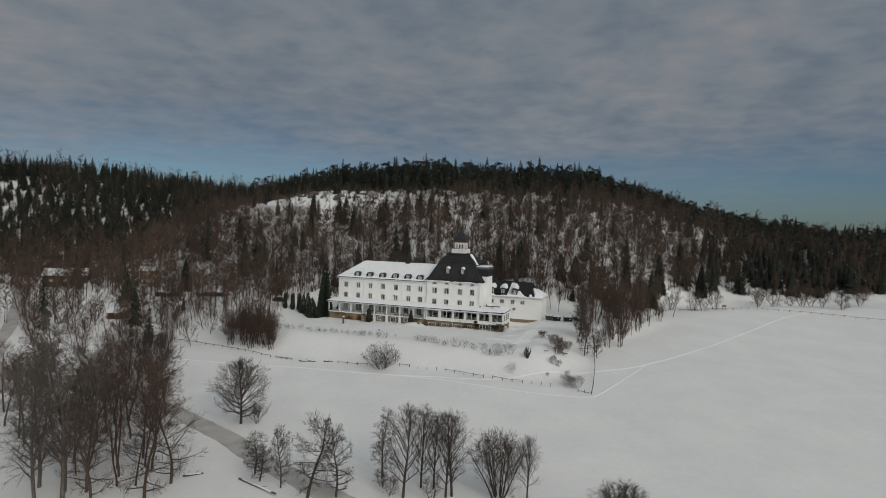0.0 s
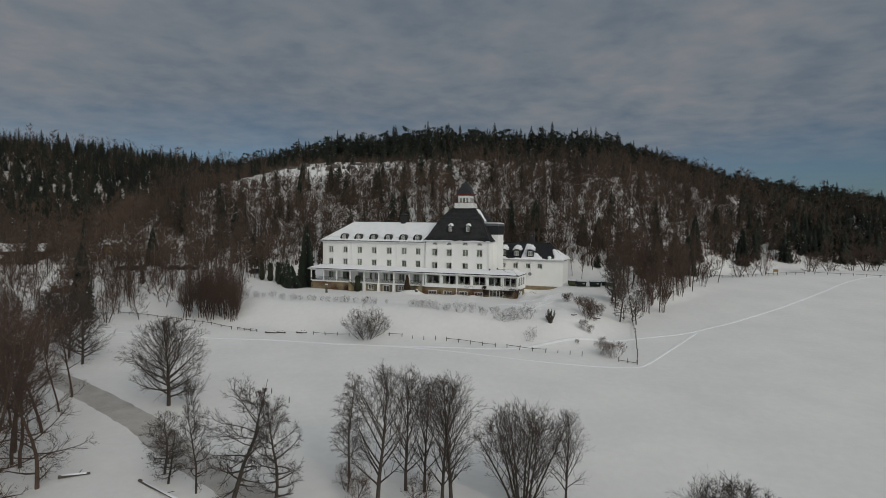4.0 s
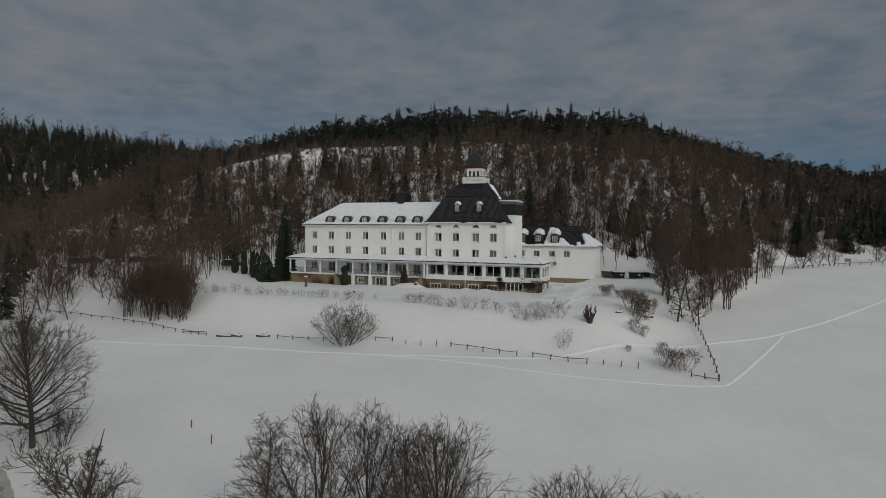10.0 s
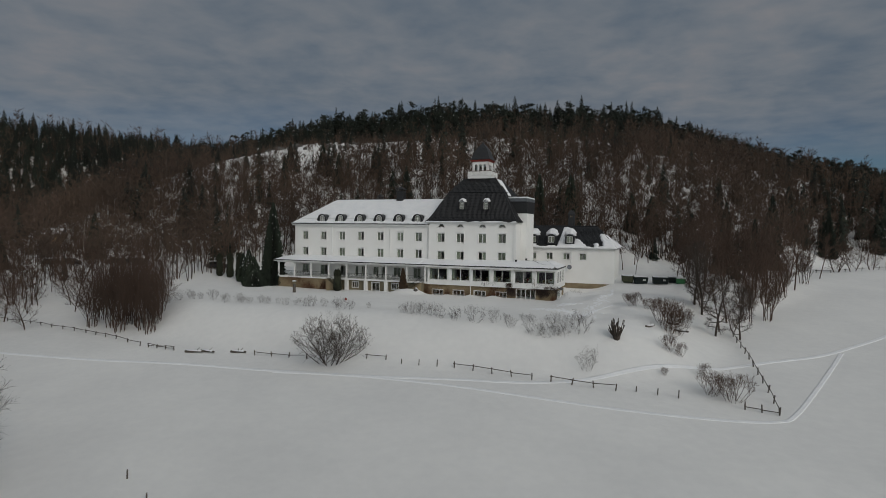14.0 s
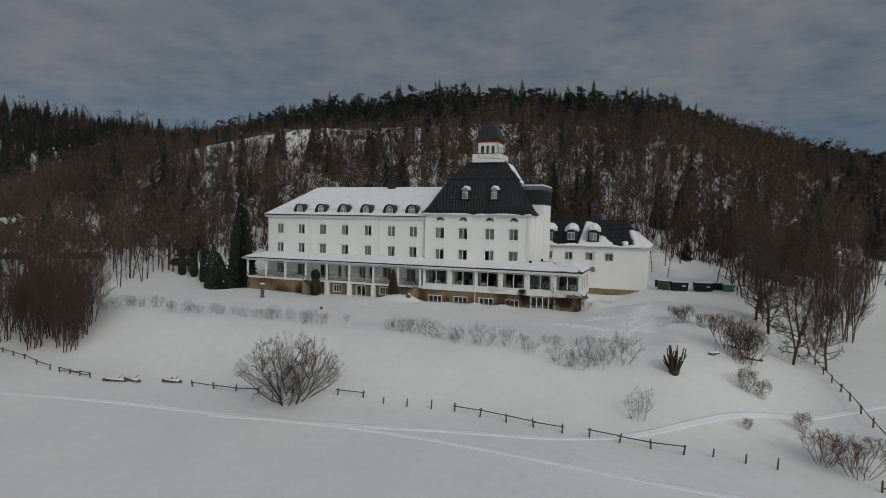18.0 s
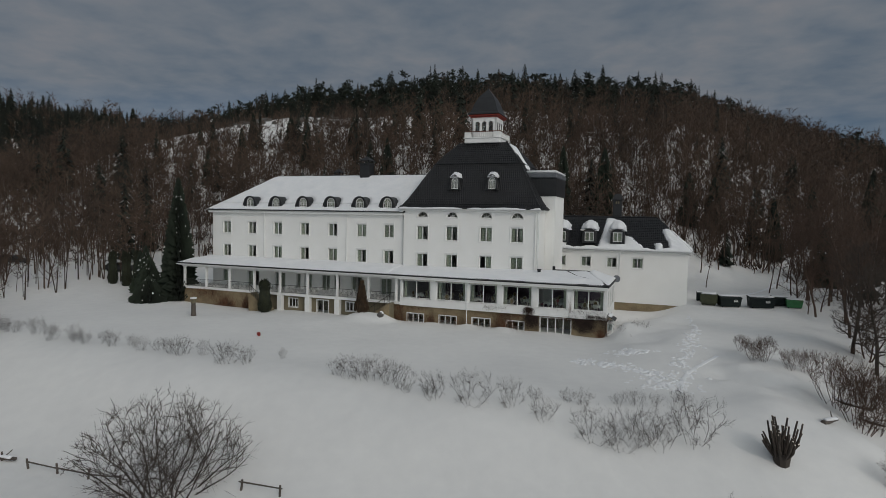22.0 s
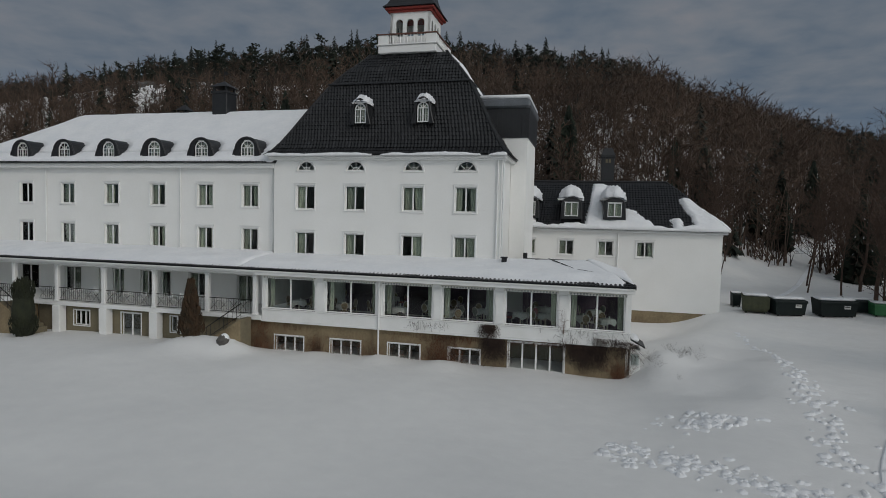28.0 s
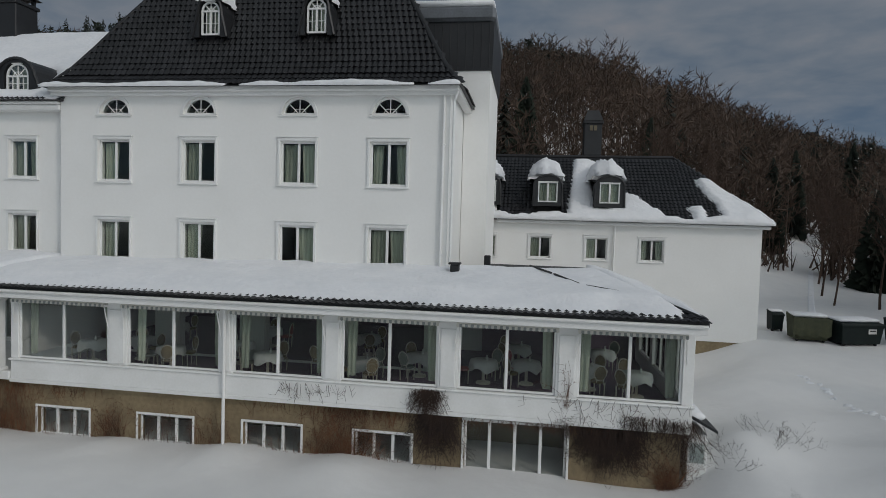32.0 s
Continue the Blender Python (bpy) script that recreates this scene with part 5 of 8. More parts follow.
def build_roof_snow():
    dormers = (-36.32, -32.46, -28.52, -24.66, -20.82, -17.26)

    def clear_of_dormers(u, v, x, y, z):
        return -1 if any(abs(x - d) < 1.0 and y > 0.22 and z < 14.05 - 0.35 * abs(x - d) for d in dormers) else 1.0
    # lower flare and main slope of the wing
    snow_sheet("roof_snow", (-42.6, -0.2, 12.48), (-15.1, -0.2, 12.48), (-14.5, 0.9, 13.27), (-41.3, 0.9, 13.27), 0.22, 0.16, "ragged snow along the wing's eave", lambda u, v, x, y, z: clear_of_dormers(u, v, x, y, z) if v > 0.12 or (wave(x * 3, 0, 1.7) + wave(x, 2, 2.9)) > -0.25 else -1)
    snow_sheet("roof_snow", (-41.3, 0.9, 13.27), (-14.4, 0.9, 13.27), (-13.2, 6.35, 17.0), (-36.45, 6.35, 17.0), 0.26, 0.26, "thick smooth snow on the wing's roof", clear_of_dormers, 0.12)
    snow_sheet("roof_snow", (-42.6, 12.9, 12.48), (-42.6, -0.2, 12.48), (-36.5, 6.3, 17.0), (-36.5, 6.5, 17.0), 0.4, 0.22, "thick snow on the wing's hip", None, 0.12)
    # thin line of snow at the tower's eave and by its left hip
    snow_sheet("roof_snow", (-15.4, -0.62, 12.86), (0.4, -0.62, 12.86), (0.3, -0.36, 12.98), (-15.3, -0.36, 12.98), 0.12, 0.11, "thin ragged snow line in the tower's gutter", lambda u, v, x, y, z: 0.6 + wave(x * 2, 0, 1.1) * 0.7, 0.5)
    snow_sheet("roof_snow", (-2.35, 4.2, 17.35), (-2.35, 6.5, 17.35), (-4.3, 7.0, 20.2), (-4.45, 4.9, 20.3), 0.3, 0.2, "strip of snow on the tower's far slope", None, 0.3)
    # veranda
    wav = lambda x: 0.10 * wave(x, 0, 1.3) + 0.05 * wave(x * 3.1, 0, 1.0)
    snow_sheet("roof_snow", (-43.6, -3.95, 5.93), (-15.0, -3.95, 5.93), (-15.0, 0.36, 6.44), (-42.2, 0.36, 6.44), 0.17, 0.26, "thick snow on the gallery roof", lambda u, v, x, y, z: v + 0.0 + 0.3 * wav(x), 0.16, 1.0, 4.0)
    def veranda_mask(u, v, x, y, z):
        m = v - 0.005 + 0.3 * wav(x)
        if x > 1.5:
            m -= 0.01 + 0.05 * wave(x * 3, y * 3, 1.0) + 0.04 * math.exp(-((x - 5.2) / 0.8) ** 2)
        return -1 if x > 6.9 and v < 0.2 else m
    snow_sheet("roof_snow", (-15.0, -3.95, 5.93), (7.4, -3.95, 5.9), (5.1, 0.6, 6.64), (-15.0, -0.02, 6.36), 0.125, 0.22, "crusted snow on the veranda roof", veranda_mask, 0.14, 1.0, 4.0)
    snow_sheet("roof_snow", (7.45, -3.9, 5.88), (7.45, 4.5, 5.88), (5.12, 3.8, 6.66), (5.12, 0.6, 6.66), 0.3, 0.16, "snow on the veranda's end hip", None, 0.3)
    # annex: patches round the dormers and on the right
    def annex_mask(u, v, x, y, z):
        if any(abs(x - d) < 0.76 and 9.25 < z < 10.85 for d in (0.45, 3.74, 6.96)):
            return -1
        w = wave(x * 2.2, z * 3, 1.0) + 0.6 * wave(x * 6, z * 7, 1.1)
        m = -0.4 + 0.1 * w
        # the end by the hip, the bank round the third dormer, a small patch and the eave
        top = float(np.interp(x, (4.7, 5.0, 5.4, 6.1, 6.9, 7.3, 7.8, 8.6, 9.6, 10.3), (8.5, 9.6, 12.3, 12.2, 11.9, 10.6, 10.2, 9.8, 9.1, 8.6)))
        m = max(m, 1.6 * (x - 12.85 + 0.40 * (z - 8.7) + 0.10 * w) if z < 11 else -1, 0.8 * (top - z + 0.22 * w), 1.2 * (0.30 - abs(x - 11.45) + 0.08 * w) if z < 9.4 else -1, 2 * (8.86 - z + 0.12 * w), 2 * (9.35 - z) if x < 0.9 else -1)
        return m
    snow_sheet("roof_snow", (-0.2, 11.30, 8.58), (15.05, 11.30, 8.58), (11.1, 16.2, 12.5), (-0.2, 16.2, 12.5), 0.16, 0.2, "ragged patches of snow on the annex roof", annex_mask, 0.3, 1.0, 9.0)
    snow_sheet("roof_snow", (13.4, 13.0, 10.05), (15.05, 11.42, 8.64), (15.1, 21.0, 8.64), (12.6, 15.6, 10.9), 0.3, 0.24, "snow on the annex's end hip", None, 0.2)
    tagged(part("roof_snow", Geo().box(-2.2, 1.15, 3.55, 9.5, 16.96, 17.2, 0.1), SNOW_ROOF, smooth=True), "snow cap on the stair block", "snow", "snow on the roofs", "stuff")
    # caps on the dormers
    def cap(x, y, z, w, h, l, label):
        g = Geo()
        n, rows = 12, 6
        v = []
        for k in range(rows + 1):
            t = k / rows
            for i in range(n + 1):
                a = math.pi * i / n
                r = 1 + 0.12 * math.sin(i * 2.1 + k * 1.7 + x)
                up = h * (0.25 + 0.75 * math.sin(min(1.0, t * 3) * math.pi / 2))
                v.append((x + math.cos(a) * w * r, y + t * l + 0.06 * math.sin(i * 1.9 + x), z + math.sin(a) * up * r))
        f = [(k * (n + 1) + i, k * (n + 1) + i + 1, (k + 1) * (n + 1) + i + 1, (k + 1) * (n + 1) + i) for k in range(rows) for i in range(n)]
        f.append(tuple(range(n + 1)))
        tagged(part("snow_cap", mesh_of("snow_cap", v, f, SNOW_ROOF, True), None), label, "snow", "snow on the roofs", "stuff")
    for x in (-9.33, -5.15):
        cap(x, 0.58, 16.28, 0.52, 0.62, 1.2, "rounded snow cap on a tower dormer")
    for x in (0.45, 3.74, 6.96):
        cap(x - 0.1, 11.9, 10.75, 0.95, 1.2, 2.8, "bulging snow cap on an annex dormer")
    tagged(part("snow_cap", Geo().box(7.45, 7.85, -3.2, -1.8, 2.95, 3.16, 0.08), SNOW_ROOF, smooth=True), "snow on the lean-to roof", "snow", "snow on the roofs", "stuff")


build_roof_snow()


# ---- trees ----
def tree_mesh(name, seed, height, spread, levels, material, kids=(12, 7, 6), up=0.55, trunk_r=0.16, bare=0.25, twig=0.011, sides=(6, 4, 3), droop=0.0, stems=1, lean=0.0, foot=0.35):
    """A bare tree: tapered crooked stems, limbs, branches and many fine twigs, all real tubes."""
    rnd = random.Random(seed)
    lists = ([], []), ([], [])

    def limb(p, d, length, r0, r1, n, segs, bend, which=1):
        V, F = lists[which]
        pts, q, w = [p.copy()], p.copy(), d.copy()
        for i in range(segs):
            w = (w + Vector((rnd.gauss(0, bend), rnd.gauss(0, bend), rnd.gauss(0, bend * 0.6) + (0.05 - droop * 0.25 * (n == 3))))).normalized()
            q = q + w * (length / segs)
            pts.append(q.copy())
        k = len(V)
        for i, c in enumerate(pts):
            t = i / segs
            r = r0 + (r1 - r0) * t
            e = (pts[min(i + 1, segs)] - pts[max(i - 1, 0)]).normalized()
            s = e.cross(Vector((0.3, 0.5, 0.8))).normalized()
            u = s.cross(e)
            for j in range(n):
                a = 2 * math.pi * j / n
                V.append(c + s * (math.cos(a) * r) + u * (math.sin(a) * r))
        for i in range(segs):
            for j in range(n):
                F.append((k + i * n + j, k + i * n + (j + 1) % n, k + (i + 1) * n + (j + 1) % n, k + (i + 1) * n + j))
        return pts

    def grow(pts, length, r0, level):
        n = kids[level]
        for i in range(n):
            t = (bare if level == 0 else 0.15) + (0.98 - (bare if level == 0 else 0.15)) * (i + rnd.random()) / n
            f = t * (len(pts) - 1)
            k = min(int(f), len(pts) - 2)
            p = pts[k].lerp(pts[k + 1], f - k)
            ax = (pts[k + 1] - pts[k]).normalized()
            a = rnd.uniform(0, 6.283) if level else i * 2.4 + rnd.uniform(-0.5, 0.5)
            side = ax.cross(Vector((math.cos(a), math.sin(a), 0.31))).normalized()
            d = (ax * rnd.uniform(0.35, 0.9) + side * rnd.uniform(0.6, 1.0) + Vector((0, 0, up * (1 - 0.4 * level) - droop * level * 0.5))).normalized()
            ln = length * (spread if level == 0 else 0.52) * (1.12 - 0.75 * t if level == 0 else 1.05 - 0.5 * t) * rnd.uniform(0.7, 1.2)
            r = max(twig, r0 * (1 - 0.75 * t) * 0.5)
            last = level + 1 >= levels
            if last:
                V, F = lists[1]
                q = p + d * ln * 0.55 + Vector((rnd.gauss(0, 0.03), rnd.gauss(0, 0.03), 0.0)) * ln
                s = d.cross(Vector((rnd.uniform(-1, 1), rnd.uniform(-1, 1), rnd.uniform(-1, 1)))).normalized() * (r * 1.5)
                tip = q + (d + Vector((rnd.gauss(0, 0.25), rnd.gauss(0, 0.25), 0.15 - droop))).normalized() * ln * 0.5
                b = len(V)
                V.extend([p - s, p + s, q + s * 0.7, q - s * 0.7, tip])
                F.extend([(b, b + 1, b + 2, b + 3), (b + 3, b + 2, b + 4)])
                continue
            sub = limb(p, d, ln, r, twig * 0.5 if last else max(twig, r * 0.3), sides[min(level + 1, 2)], 4 if level == 0 else 3, 0.13)
            grow(sub, ln, r, level + 1)

    for s in range(stems):
        a = rnd.uniform(0, 6.283)
        off = Vector((math.cos(a), math.sin(a), 0)) * (0.0 if stems == 1 else rnd.uniform(0.1, 1.0) * foot * math.sqrt(stems))
        d = Vector((off.x * (0.35 + lean) * 0.35 / foot, off.y * (0.35 + lean) * 0.35 / foot, 1)).normalized()
        h = height * (1 if s == 0 else rnd.uniform(0.6, 0.98))
        pts = limb(off - Vector((0, 0, 0.25)), d, h, trunk_r, trunk_r * 0.12, sides[0], 8, 0.05, 0)
        grow(pts, h, trunk_r, 0)
    pair = mesh_of("trunk", *lists[0], material, True), mesh_of("crown", *lists[1], material, True)
    pair[0]["stems"] = stems
    return pair


def fork_tree(seed, height, angle, levels, material, stems=1, lean=0.3, up=0.10, lead=0.86, side=0.74, trunk=0.20, trunk_r=0.16, twig=0.007, twigs=7, foot=0.3, wild=0.16, dev=0.5, skip=1, thin=0.68):
    """A bare tree that forks again and again from its stems into fans of fine twigs."""
    rnd = random.Random(seed)
    lists = ([], []), ([], [])

    def limb(p, d, length, r0, r1, n, which, segs):
        V, F = lists[which]
        k, q, w = len(V), p, d
        for i in range(segs + 1):
            s = w.cross(Vector((0.31, 0.52, 0.79))).normalized()
            u = s.cross(w)
            r = r0 + (r1 - r0) * i / segs
            V.extend([q + s * (math.cos(6.283 * j / n) * r) + u * (math.sin(6.283 * j / n) * r) for j in range(n)])
            if i < segs:
                w = (w + Vector((rnd.gauss(0, wild), rnd.gauss(0, wild), rnd.gauss(0, wild * 0.6) + up))).normalized()
                q = q + w * (length / segs)
        for i in range(segs):
            for j in range(n):
                F.append((k + i * n + j, k + i * n + (j + 1) % n, k + (i + 1) * n + (j + 1) % n, k + (i + 1) * n + j))
        return q, w

    def blade(p, d, length, r):
        V, F = lists[1]
        s = d.cross(Vector((rnd.uniform(-1, 1), rnd.uniform(-1, 1), rnd.uniform(-1, 1)))).normalized() * r
        b = len(V)
        V.extend([p - s, p + s, p + d * length])
        F.append((b, b + 1, b + 2))

    def turn(d, a):
        s = d.cross(Vector((rnd.gauss(0, 1), rnd.gauss(0, 1), rnd.gauss(0, 1)))).normalized()
        return (d * math.cos(a) + s * math.sin(a)).normalized()

    def grow(p, d, ln, r, level):
        last = level >= levels
        r1 = max(twig, r * (thin if skip == 1 else 0.84))
        q, w = limb(p, d, ln, r, r1, 6 if level == 0 else 4 if level < 3 else 3, 0 if level == 0 else 1, 2 if level < 3 else 1)
        if level > levels - 4:
            for i in range(twigs if last else 4):
                t = rnd.uniform(0.2, 1.0)
                blade(p.lerp(q, t), (turn(w, rnd.uniform(0.2, 0.9)) + Vector((0, 0, up))).normalized(), ln * rnd.uniform(0.5, 1.15), twig * 1.3)
        if last:
            return
        grow(q, turn(w, radians(rnd.uniform(2, angle * dev))), ln * lead * rnd.uniform(0.85, 1.1), r1, level + 1)
        for i in range((1 if rnd.random() < 0.5 else 2) if skip == 1 else 2):
            m = q if i == 0 else p.lerp(q, rnd.uniform(0.4, 0.9))
            grow(m, turn(w, radians(rnd.uniform(angle * 0.7, angle * 1.3))), ln * side * rnd.uniform(0.8, 1.15), r1 * (0.78 if skip == 1 else 0.5), level + skip)
    for k in range(stems):
        a = 6.283 * (k + rnd.random() * 0.6) / stems
        o = 0.0 if stems == 1 else rnd.uniform(0.4, 1.0)
        off = Vector((math.cos(a), math.sin(a), 0)) * foot * o
        grow(off - Vector((0, 0, 0.25)), Vector((math.cos(a) * lean * o, math.sin(a) * lean * o, 1)).normalized(), height * trunk * rnd.uniform(0.85, 1.1), trunk_r, 0)
    top = max(v.z for v in lists[1][0]) / height
    for V, F in lists:
        for v in V:
            v /= top
    pair = mesh_of("trunk", *lists[0], material, True), mesh_of("crown", *lists[1], material, True)
    pair[0]["stems"] = stems
    return pair


def crown_tree(seed, height, radius, base, material, stems=1, limbs=26, subs=8, twigs=6, angle=(60, 15), rise=0.12, peak=0.5, trunk_r=0.15, twig=0.007, wild=0.08, lean=0.3, foot=0.3, droop=0.0):
    """A bare tree whose limbs reach out to one crown outline: stems, limbs, branches and fine forked twigs."""
    rnd = random.Random(seed)
    lists = ([], []), ([], [])

    def tube(pts, r0, r1, n, which):
        V, F = lists[which]
        k, m = len(V), len(pts) - 1
        for i, c in enumerate(pts):
            e = (pts[min(i + 1, m)] - pts[max(i - 1, 0)]).normalized()
            s = e.cross(Vector((0.31, 0.52, 0.79))).normalized()
            u = s.cross(e)
            r = r0 + (r1 - r0) * i / m
            V.extend([c + s * (math.cos(6.283 * j / n) * r) + u * (math.sin(6.283 * j / n) * r) for j in range(n)])
        F.extend([(k + i * n + j, k + i * n + (j + 1) % n, k + (i + 1) * n + (j + 1) % n, k + (i + 1) * n + j) for i in range(m) for j in range(n)])

    def line(p, d, length, segs, bend, up):
        pts, q, w = [p], p, d
        for i in range(segs):
            w = (w + Vector((rnd.gauss(0, bend), rnd.gauss(0, bend), rnd.gauss(0, bend * 0.7) + up))).normalized()
            q = q + w * (length / segs)
            pts.append(q)
        return pts

    def along(pts, u):
        f = u * (len(pts) - 1)
        k = min(int(f), len(pts) - 2)
        return pts[k].lerp(pts[k + 1], f - k), (pts[k + 1] - pts[k]).normalized()

    def off(d, a):
        s = d.cross(Vector((rnd.gauss(0, 1), rnd.gauss(0, 1), rnd.gauss(0, 1)))).normalized()
        return (d * math.cos(a) + s * math.sin(a)).normalized()

    def blade(p, d, length, r):
        V, F = lists[1]
        s = d.cross(Vector((rnd.uniform(-1, 1), rnd.uniform(-1, 1), rnd.uniform(-1, 1)))).normalized() * r
        b = len(V)
        V.extend([p - s, p + s, p + d * length])
        F.append((b, b + 1, b + 2))

    def outline(t):
        return radius * (0.6 + 0.4 * math.sin(math.pi / 2 * t / peak) if t < peak else math.sqrt(max(0.03, 1 - ((t - peak) / (1 - peak)) ** 2)))

    def within(p, d, length, up, slack):
        # shorten a branch until its end lies inside the crown
        for k in range(12):
            e = p + (d + Vector((0, 0, up * 1.2))) * length
            t = (e.z / height - base) / (1 - base)
            if t < 1.03 and math.hypot(e.x, e.y) < outline(min(max(t, 0.0), 1.0)) * slack + 0.1:
                break
            length *= 0.87
        return length
    for st in range(stems):
        a0 = 6.283 * (st + 0.6 * rnd.random()) / stems
        o = 0.0 if stems == 1 else rnd.uniform(0.4, 1.0)
        at = Vector((math.cos(a0) * foot * o, math.sin(a0) * foot * o, -0.25))
        h = height * (1 if st == 0 else rnd.uniform(0.78, 1.0))
        trunk = line(at, Vector((math.cos(a0) * lean * o, math.sin(a0) * lean * o, 1)).normalized(), h * 0.97, 9, wild * 0.5, 0.03)
        tube(trunk, trunk_r, twig * 1.5, 6, 0)
        for i in range(limbs):
            t = ((i + rnd.random()) / limbs) ** 0.85 * 0.90
            p, ax = along(trunk, base + (1 - base) * t)
            a = i * 2.4 + rnd.uniform(-0.5, 0.5)
            el = radians(angle[0] + (angle[1] - angle[0]) * t + rnd.gauss(0, 6))
            d = Vector((math.cos(a) * math.sin(el), math.sin(a) * math.sin(el), math.cos(el)))
            reach = min(outline(min(1.0, t + 0.12)) / max(0.35, math.sin(el)), (h * 1.02 - p.z) / max(0.3, math.cos(el) + rise)) * rnd.uniform(0.8, 1.05)
            reach = within(p, d, reach, rise, 0.95)
            r = min(trunk_r * 0.55, max(twig * 1.6, trunk_r * (1 - t) * 0.5))
            limb = line(p, d, reach, 4, wild, rise - droop * 0.3)
            tube(limb, r, twig * 1.4, 4, 1)
            many = max(3, round(subs * min(1.2, reach / (radius * 1.1))))
            for j in range(many):
                u = 0.16 + 0.84 * (j + rnd.random()) / many
                q, w = along(limb, min(u, 0.99))
                sd = (off(w, radians(rnd.uniform(25, 60))) + Vector((0, 0, 0.18 - droop))).normalized()
                sl = reach * 0.42 * (1.15 - 0.65 * u) * rnd.uniform(0.7, 1.25) + 0.15
                sl = max(0.15, within(q, sd, sl, 0.0, rnd.uniform(0.97, 1.06)))
                sub = line(q, sd, sl, 2, wild * 1.5, rise * 0.6 - droop)
                tube(sub, max(twig * 1.5, r * 0.4 * (1 - u * 0.5)), twig, 3, 1)
                for k in range(twigs):
                    e, x = along(sub, rnd.uniform(0.15, 1.0))
                    td = (off(x, radians(rnd.uniform(20, 65))) + Vector((0, 0, 0.12 - droop * 1.5))).normalized()
                    tl = sl * rnd.uniform(0.3, 0.65) + 0.12
                    blade(e, td, tl, twig * 1.5)
                    for m in range(2):
                        blade(e + td * tl * rnd.uniform(0.3, 0.7), (off(td, radians(rnd.uniform(20, 55))) + Vector((0, 0, 0.1 - droop))).normalized(), tl * 0.65, twig * 1.2)
    top = max(v.z for v in lists[1][0]) / height
    for V, F in lists:
        for v in V:
            v /= top
    pair = mesh_of("trunk", *lists[0], material, True), mesh_of("crown", *lists[1], material, True)
    pair[0]["stems"] = stems
    return pair


def grove(name, sites, templates, material, label, category):
    """Many far trees joined into one mesh of kind stuff."""
    Vs, Fs, off = [], [], 0
    tv = [(np.array(v, float), f) for v, f in templates]
    for i, (x, y, z, s, a, k) in enumerate(sites):
        v, f = tv[k % len(tv)]
        c, sn = math.cos(a) * s, math.sin(a) * s
        w = np.empty_like(v)
        w[:, 0], w[:, 1], w[:, 2] = v[:, 0] * c - v[:, 1] * sn + x, v[:, 0] * sn + v[:, 1] * c + y, v[:, 2] * s + z
        Vs.append(w)
        Fs.append((f, off))
        off += len(v)
    V = np.concatenate(Vs)
    loops, starts, totals, pos = [], [], [], 0
    for f, o in Fs:
        arr = f[0] + o
        loops.append(arr)
        starts.append(f[1] + pos)
        totals.append(f[2])
        pos += len(arr)
    loops, starts, totals = np.concatenate(loops), np.concatenate(starts), np.concatenate(totals)
    me = bpy.data.meshes.new(name)
    me.vertices.add(len(V))
    me.vertices.foreach_set("co", V.astype(np.float32).ravel())
    me.loops.add(len(loops))
    me.loops.foreach_set("vertex_index", loops.astype(np.int32))
    me.polygons.add(len(starts))
    me.polygons.foreach_set("loop_start", starts.astype(np.int32))
    me.polygons.foreach_set("loop_total", totals.astype(np.int32))
    me.update(calc_edges=True)
    me.materials.append(material)
    return tagged(new(name, me), label, category, kind="stuff")


def pack(V, F):
    flat = np.array([i for f in F for i in f], np.int64)
    tot = np.array([len(f) for f in F], np.int64)
    return np.array([tuple(v) for v in V], float), (flat, np.concatenate([[0], np.cumsum(tot)[:-1]]), tot)


def from_mesh(me):
    return pack([v.co for v in me.vertices], [tuple(p.vertices) for p in me.polygons])


